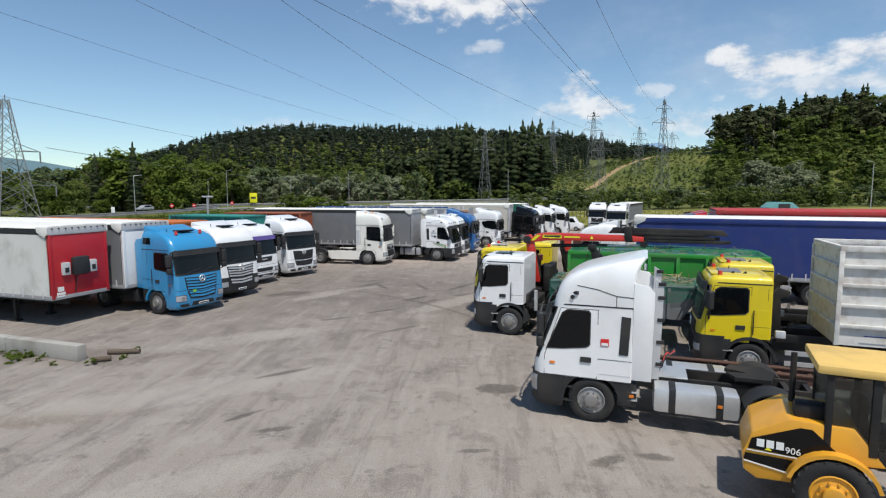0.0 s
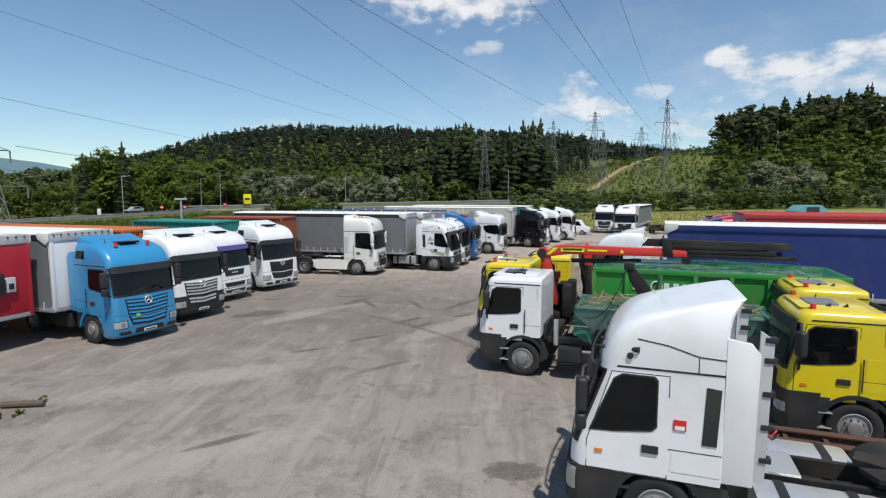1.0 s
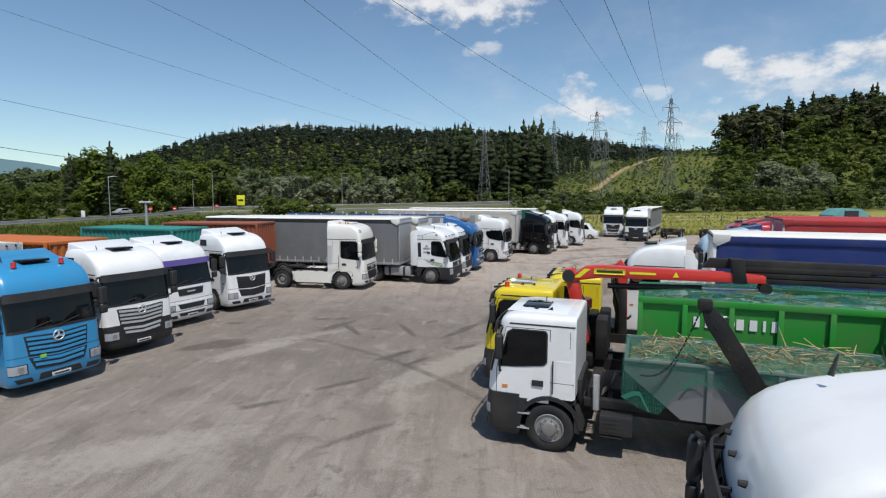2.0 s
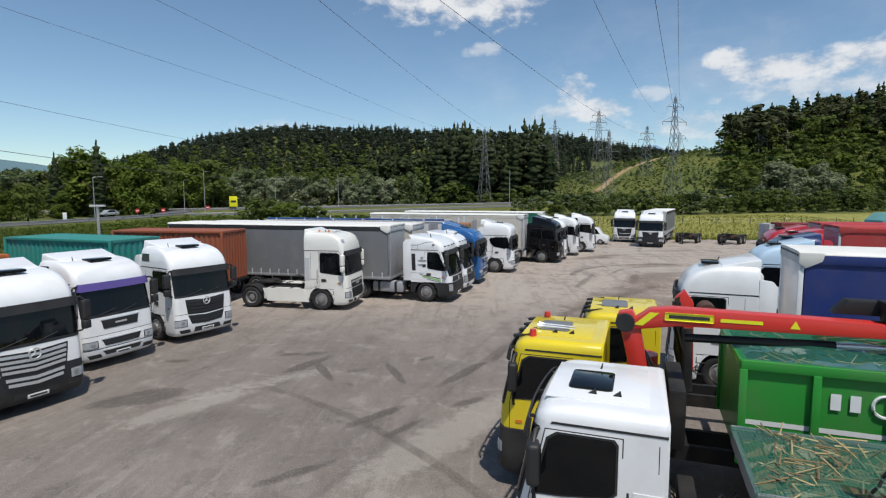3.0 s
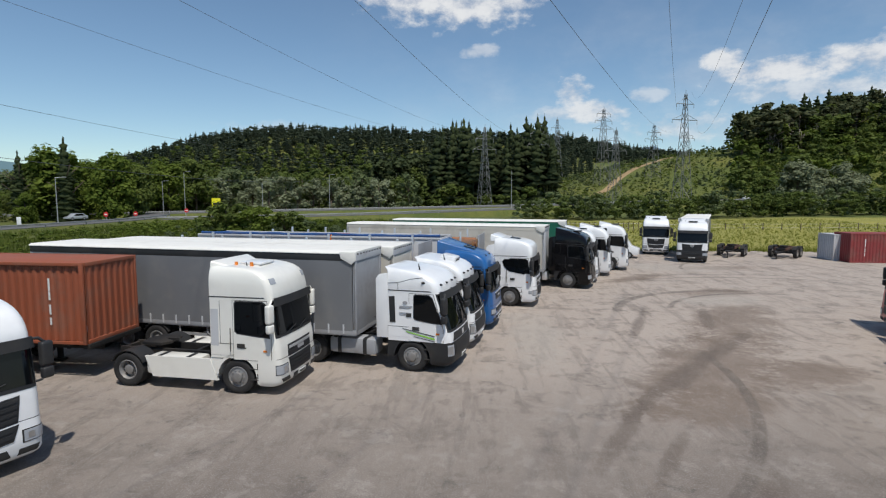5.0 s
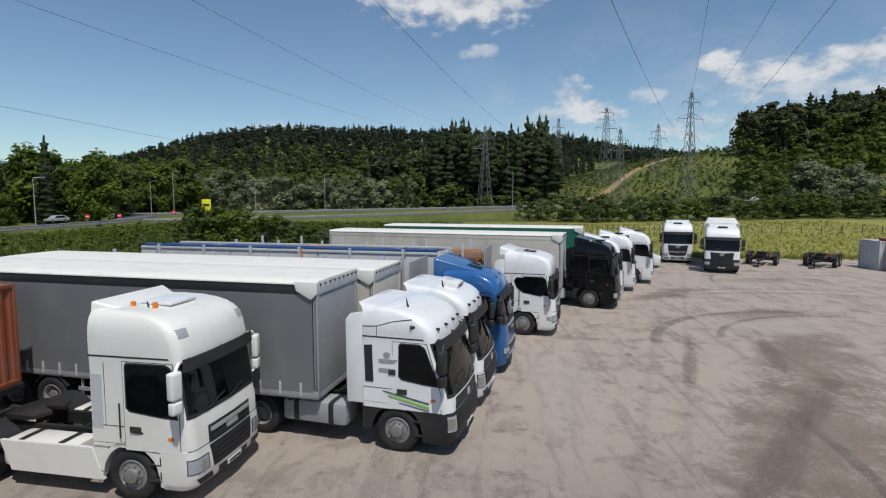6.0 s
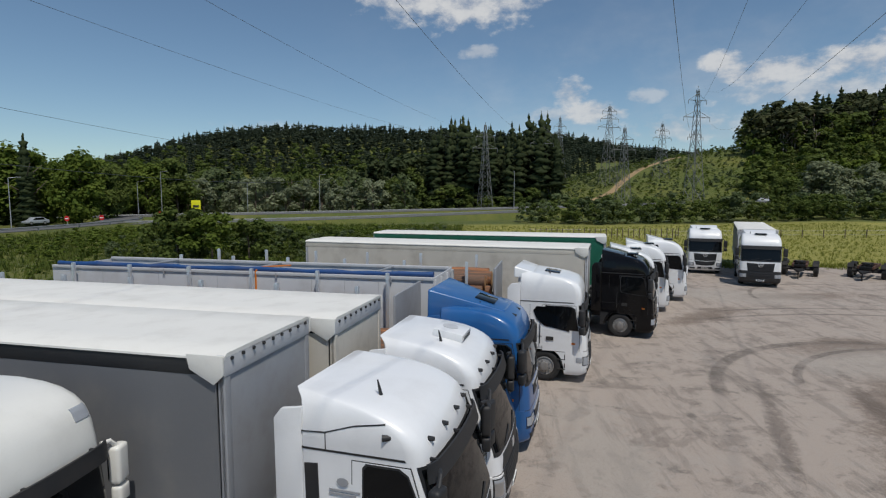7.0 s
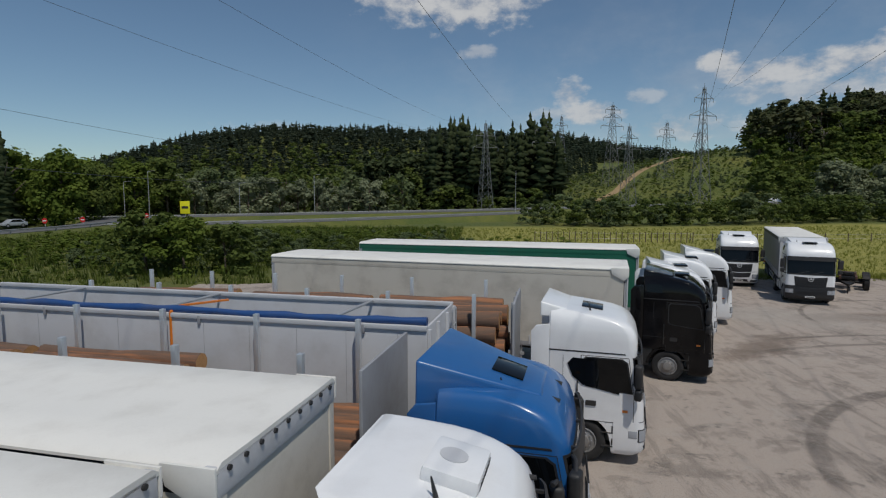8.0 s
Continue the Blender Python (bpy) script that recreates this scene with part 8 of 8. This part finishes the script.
def fence(x0, x1, y, step, h, rails, label):
    t = thing("fence", Matrix.Identity(4), label, "fence", "meadow fences")
    n = int((x1 - x0) / step)
    for i in range(n + 1):
        x = x0 + (x1 - x0) * i / n
        z = float(height(x, y))
        part("post", box(x - 0.05, x + 0.05, y - 0.05, y + 0.05, z - 0.3, z + h, 0.01), BARK, t)
    for k in range(rails):
        z = h * (0.35 + 0.5 * k)
        bm = bmesh.new()
        add_hose(bm, [(x0 + (x1 - x0) * i / n, y, float(height(x0 + (x1 - x0) * i / n, y)) + z) for i in range(n + 1)], 0.012, 4)
        part("fence_wire", bm, GALV, t)


def car(m, color, label, van=False):
    """A small car seen far off: body, glass, wheels."""
    t = thing("van" if van else "car", m, label, "van" if van else "car", "cars on the roads")
    if van:
        prof = [(0, 0.35), (0.02, 0.9), (-0.7, 1.15), (-1.2, 1.9), (-4.9, 2.0), (-5.0, 0.35)]
        win = [(-0.95, 1.2), (-1.3, 1.75), (-2.0, 1.75), (-2.0, 1.2)]
    else:
        prof = [(0, 0.3), (0.0, 0.65), (-0.9, 0.85), (-1.6, 1.4), (-3.1, 1.45), (-3.9, 0.95), (-4.2, 0.9), (-4.2, 0.3)]
        win = [(-1.2, 0.92), (-1.7, 1.32), (-3.0, 1.36), (-3.5, 0.95)]
    part("body", prism(prof, "y", -0.85, 0.85, 0.06), color, t)
    for s in (-1, 1):
        part("side_window", prism(win, "y", s * 0.85, s * 0.862), GLASS, t)
        for x in (-0.85, -prof[-1][0] * -1 + 0.85):
            w = part("wheel", tube((x, s * 0.7, 0.31), (x, s * 0.88, 0.31), 0.31, n=16), RUBBER, t)
            part("rim", tube((x, s * 0.88, 0.31), (x, s * 0.89, 0.31), 0.19, n=12), RIM, w)
    part("windscreen", prism([(win[0][0] + 0.14, win[0][1]), (win[1][0] + 0.1, win[1][1] + 0.02), (win[1][0] + 0.04, win[1][1] + 0.02), (win[0][0] + 0.08, win[0][1])], "y", -0.7, 0.7), GLASS, t)


dress_left_row()
tipper_trailer(at(-1.1, 51.85, -9))
timber_trailer(at(-1.85, 49.25, -9), "grey timber trailer of a blue truck with stakes and logs", 3.1, 21, 6, 2.2)
timber_trailer(at(0.75, 54.55, -8), "grey timber trailer of a white truck stacked with logs", 3.5, 22)
dolly(at(24.8, 78.6, -122), "black bare trailer chassis parked at the meadow's edge")
dolly(at(29.0, 77.6, -132), "rusty bare trailer chassis parked at the meadow's edge")
dress_skip_truck()
dress_crane_truck()
dress_hook_trucks()
dress_white_tractor()
wheel_loader(at(6.66, 9.72, 158))
container(at(32.9, 77.3, 178), "grey metal container beside a red container", LIGHT_GREY, 3.0, 2.4, False)

# concrete block wall and rubble
t = thing("concrete_barrier", pose(-10.7, 15.95, 0, 0, 0, -14.5), "low weathered concrete barrier on the yard's edge", "barrier")
for i in range(3):
    part("concrete_block", prism([(-3.3 * i, 0.0), (-3.3 * i - 3.26, 0.0), (-3.3 * i - 3.26, 0.5), (-3.3 * i, 0.5)], "y", -0.16, 0.16, 0.03), CONCRETE, t)
for i, (x, y, a, l) in enumerate(((-10.3, 16.6, 10, 1.0), (-10.2, 15.75, 25, 0.5))):
    tagged(part("wood_post", tube((x, y, 0.09), (x + l * math.cos(radians(a)), y + l * math.sin(radians(a)), 0.1), 0.085, 0.075, 9), BARK), "short weathered wooden post on the gravel", "post", "wooden posts")
verge = [(random.Random(8 + i).uniform(-17, -9.3), random.Random(90 + i).uniform(15.2, 17.2)) for i in range(46)]
wood("small weeds along the concrete barrier", verge, BUSHES, LEAF_LIGHT, 0.12, 0.4, 1.0, 2.0, 31, name="weeds")

# power lines
FAR = [(0.72, 4.2), (0.84, 3.2)]
pylon(2.4, 215, 30, FAR, 4)
pylon(21.7, 225, 33, FAR, 4)
pylon(38.5, 300, 44, FAR, 4.5)
pylon(52, 260, 42.7, [(0.72, 5), (0.82, 4), (0.91, 3.2)], 5)
pylon(46.5, 215, 28.8, FAR, 4)
pylon(72.7, 260, 35.6, FAR, 4.5)
pylon(72.2, 224.6, 42.5, [(0.74, 5.2), (0.88, 3.6)], 4.5)
pylon(98, 293, 36, FAR, 4)
pylon(-51.6, 59, 16.2, [(0.62, 3.0), (0.38, 4.4)], 4.2, "small grey lattice pylon near the slip road", turn=60)
wire((-31, -60, 21), (3, 215, 27), 17.0)
wire((-41, -60, 20), (-1.5, 215, 25), 16.2)
wire((-21, -60, 20), (20, 225, 28), 14.8)
wire((-60, -40, 21), (-62, 330, 22), 17.2, 0.026, 90)
wire((-37, -60, 18), (70.5, 224, 31), 13.4)
wire((-30, -60, 22), (70, 224, 38), 16.6)
wire((-27, -60, 18.5), (76, 224, 31), 13.2)
wire((-25, -60, 23), (74, 224, 42), 18.0, 0.014)
wire((-55.5, 58, 10.4), (-160, 215, 12), 9.0, 0.03)
wire((-48, 60, 10.4), (-60, 260, 14), 9.0, 0.03)
wire((-56, 57, 6.6), (-165, 212, 9), 6.0, 0.03)

# road furniture
for x, y, h, a in ((-81, 125.6, 9.3, 30), (-45, 190, 12.5, 0), (10.6, 196, 13.0, 90), (-83, 165, 9.5, 0), (-77, 165, 12.0, 0), (-64, 185, 10, 0), (-45, 240, 13, 0), (-32, 240, 13, 0), (77.6, 113.5, 11.0, 200)):
    street_lamp(x, y, h, turn=a)
for x, y, z in ((-72.6, 137, 1.95), (-68.5, 150, 2.3), (-75, 131, 2.0)):
    road_sign(x, y, z, 1.0, 1.0, SIGN_RED, "round red no-entry sign with a white bar", LETTER_WHITE, True)
road_sign(-70, 168, 3.6, 2.4, 3.0, SIGN_YELLOW, "bright yellow rectangular warning sign", INK)
road_sign(-36, 255, 6.4, 3.4, 3.0, SIGN_ORANGE, "orange direction sign with dark lines", INK)
road_sign(-52, 250, 6.0, 3.0, 4.0, LETTER_WHITE, "white rectangular road sign")
road_sign(-77, 112, 1.5, 0.8, 1.4, LETTER_WHITE, "small white road sign beside the slip road")
yard_post(-20.6, 43.5, 4.9)
fence(8, 30, 119, 0.8, 1.5, 2, "dark picket fence at the edge of the meadow")
fence(30, 110, 120, 3.0, 1.2, 2, "thin wire fence across the meadow")
car(pose(-86, 134, 0.6, 0, 0, 250), body_paint("silver", (0.35, 0.37, 0.4)), "silver car driving on the slip road")
car(pose(100, 222, 4.4, 0, 0, 4), WHITE, "white car driving on the highway")
car(pose(92, 221.5, 4.3, 0, 0, 188), WHITE, "white delivery van driving on the highway", True)
car(pose(15.8, 77.0, 0, 0, 0, -20), WHITE, "white van parked behind the trucks", True)
# teal hopper beyond the blue trailer
t = thing("steel_hopper", at(29.3, 53, 180), "teal steel hopper with a dark opening beyond the trailers", "hopper")
part("shell", prism([(-1.3, 0.2), (-1.3, 3.9), (-0.7, 4.4), (0.7, 4.4), (1.3, 3.9), (1.3, 0.2)], "y", -0.9, 0.9, 0.02), paint("teal", (0.12, 0.33, 0.33), 0.6, 0, 0, 0.3), t)
part("opening", box(-0.5, 0.5, 0.9, 0.94, 3.65, 4.25), INK, t)
for x in (-1.2, 1.2):
    part("leg", box(x - 0.08, x + 0.08, -0.8, -0.6, 0, 0.25), DARK, t)


# dirt track up the cleared slope
def drape(pts, dz):
    return [(x, y, float(height(x, y)) + dz) for x, y in pts]


TRACK = drape([p[:2] for p in curve_pts([(32, 222, 0), (40, 238, 0), (52, 252, 0), (60, 266, 0), (74, 284, 0), (92, 296, 0)])], 0.12)
tagged(part("dirt_track", ribbon(TRACK, [(1.6, -0.3), (1.4, 0.0), (-1.4, 0.0), (-1.6, -0.3)]), paint("bare_earth", (0.32, 0.22, 0.12), 0.95, 0, 0, 0.5, 0.4, (0.12, 0.13, 0.03))), "bare brown earth track up the green slope", "track", kind="structure")


def tuft_template(seed):
    """A tuft of tall grass of height 1."""
    r = random.Random(seed)
    V, F = [], []
    for _ in range(9):
        a, b = r.uniform(0, 6.28), r.uniform(0, 6.28)
        x, y, l = 0.25 * math.cos(b) * r.random(), 0.25 * math.sin(b) * r.random(), r.uniform(0.5, 1.0)
        k = len(V)
        V += [(x - 0.04 * math.sin(a), y + 0.04 * math.cos(a), 0), (x + 0.04 * math.sin(a), y - 0.04 * math.cos(a), 0), (x + 0.3 * l * math.cos(a), y + 0.3 * l * math.sin(a), l)]
        F.append((k, k + 1, k + 2))
    return np.array(V), np.array(F)


TUFTS = [tuft_template(i) for i in range(6)]
GRASS = foliage("tall_grass", (0.16, 0.185, 0.03), (0.25, 0.265, 0.05), 0.2, 0.5)


GRASS_DARK = foliage("rank_grass", (0.07, 0.1, 0.02), (0.18, 0.215, 0.045), 0.2, 0.5)


def grass(label, places, h0, h1, seed, material=GRASS):
    wood(label, places, TUFTS, material, h0, h1, 1.0, 2.0, seed, name="grass")


grass("tall yellow-green grass on the meadow", scatter(10000, ((-20, 75, 85.5, 150), lambda x, y: True), 41, 0.38), 0.22, 0.6, 41)
grass("tall grass and weeds beside the yard", scatter(6000, ((-75, -3, 78, 150), lambda x, y: True), 42, 0.4), 0.5, 1.2, 42, GRASS_DARK)
grass("ragged grass at the edge of the yard", scatter(500, ((14, 46, 83.4, 86.5), lambda x, y: True), 43, 0.15), 0.3, 0.8, 43)
grass("rough grass beside the trailers", scatter(2500, ((-60, -23.5, 10, 80), lambda x, y: True), 44, 0.4), 0.4, 0.9, 44, GRASS_DARK)
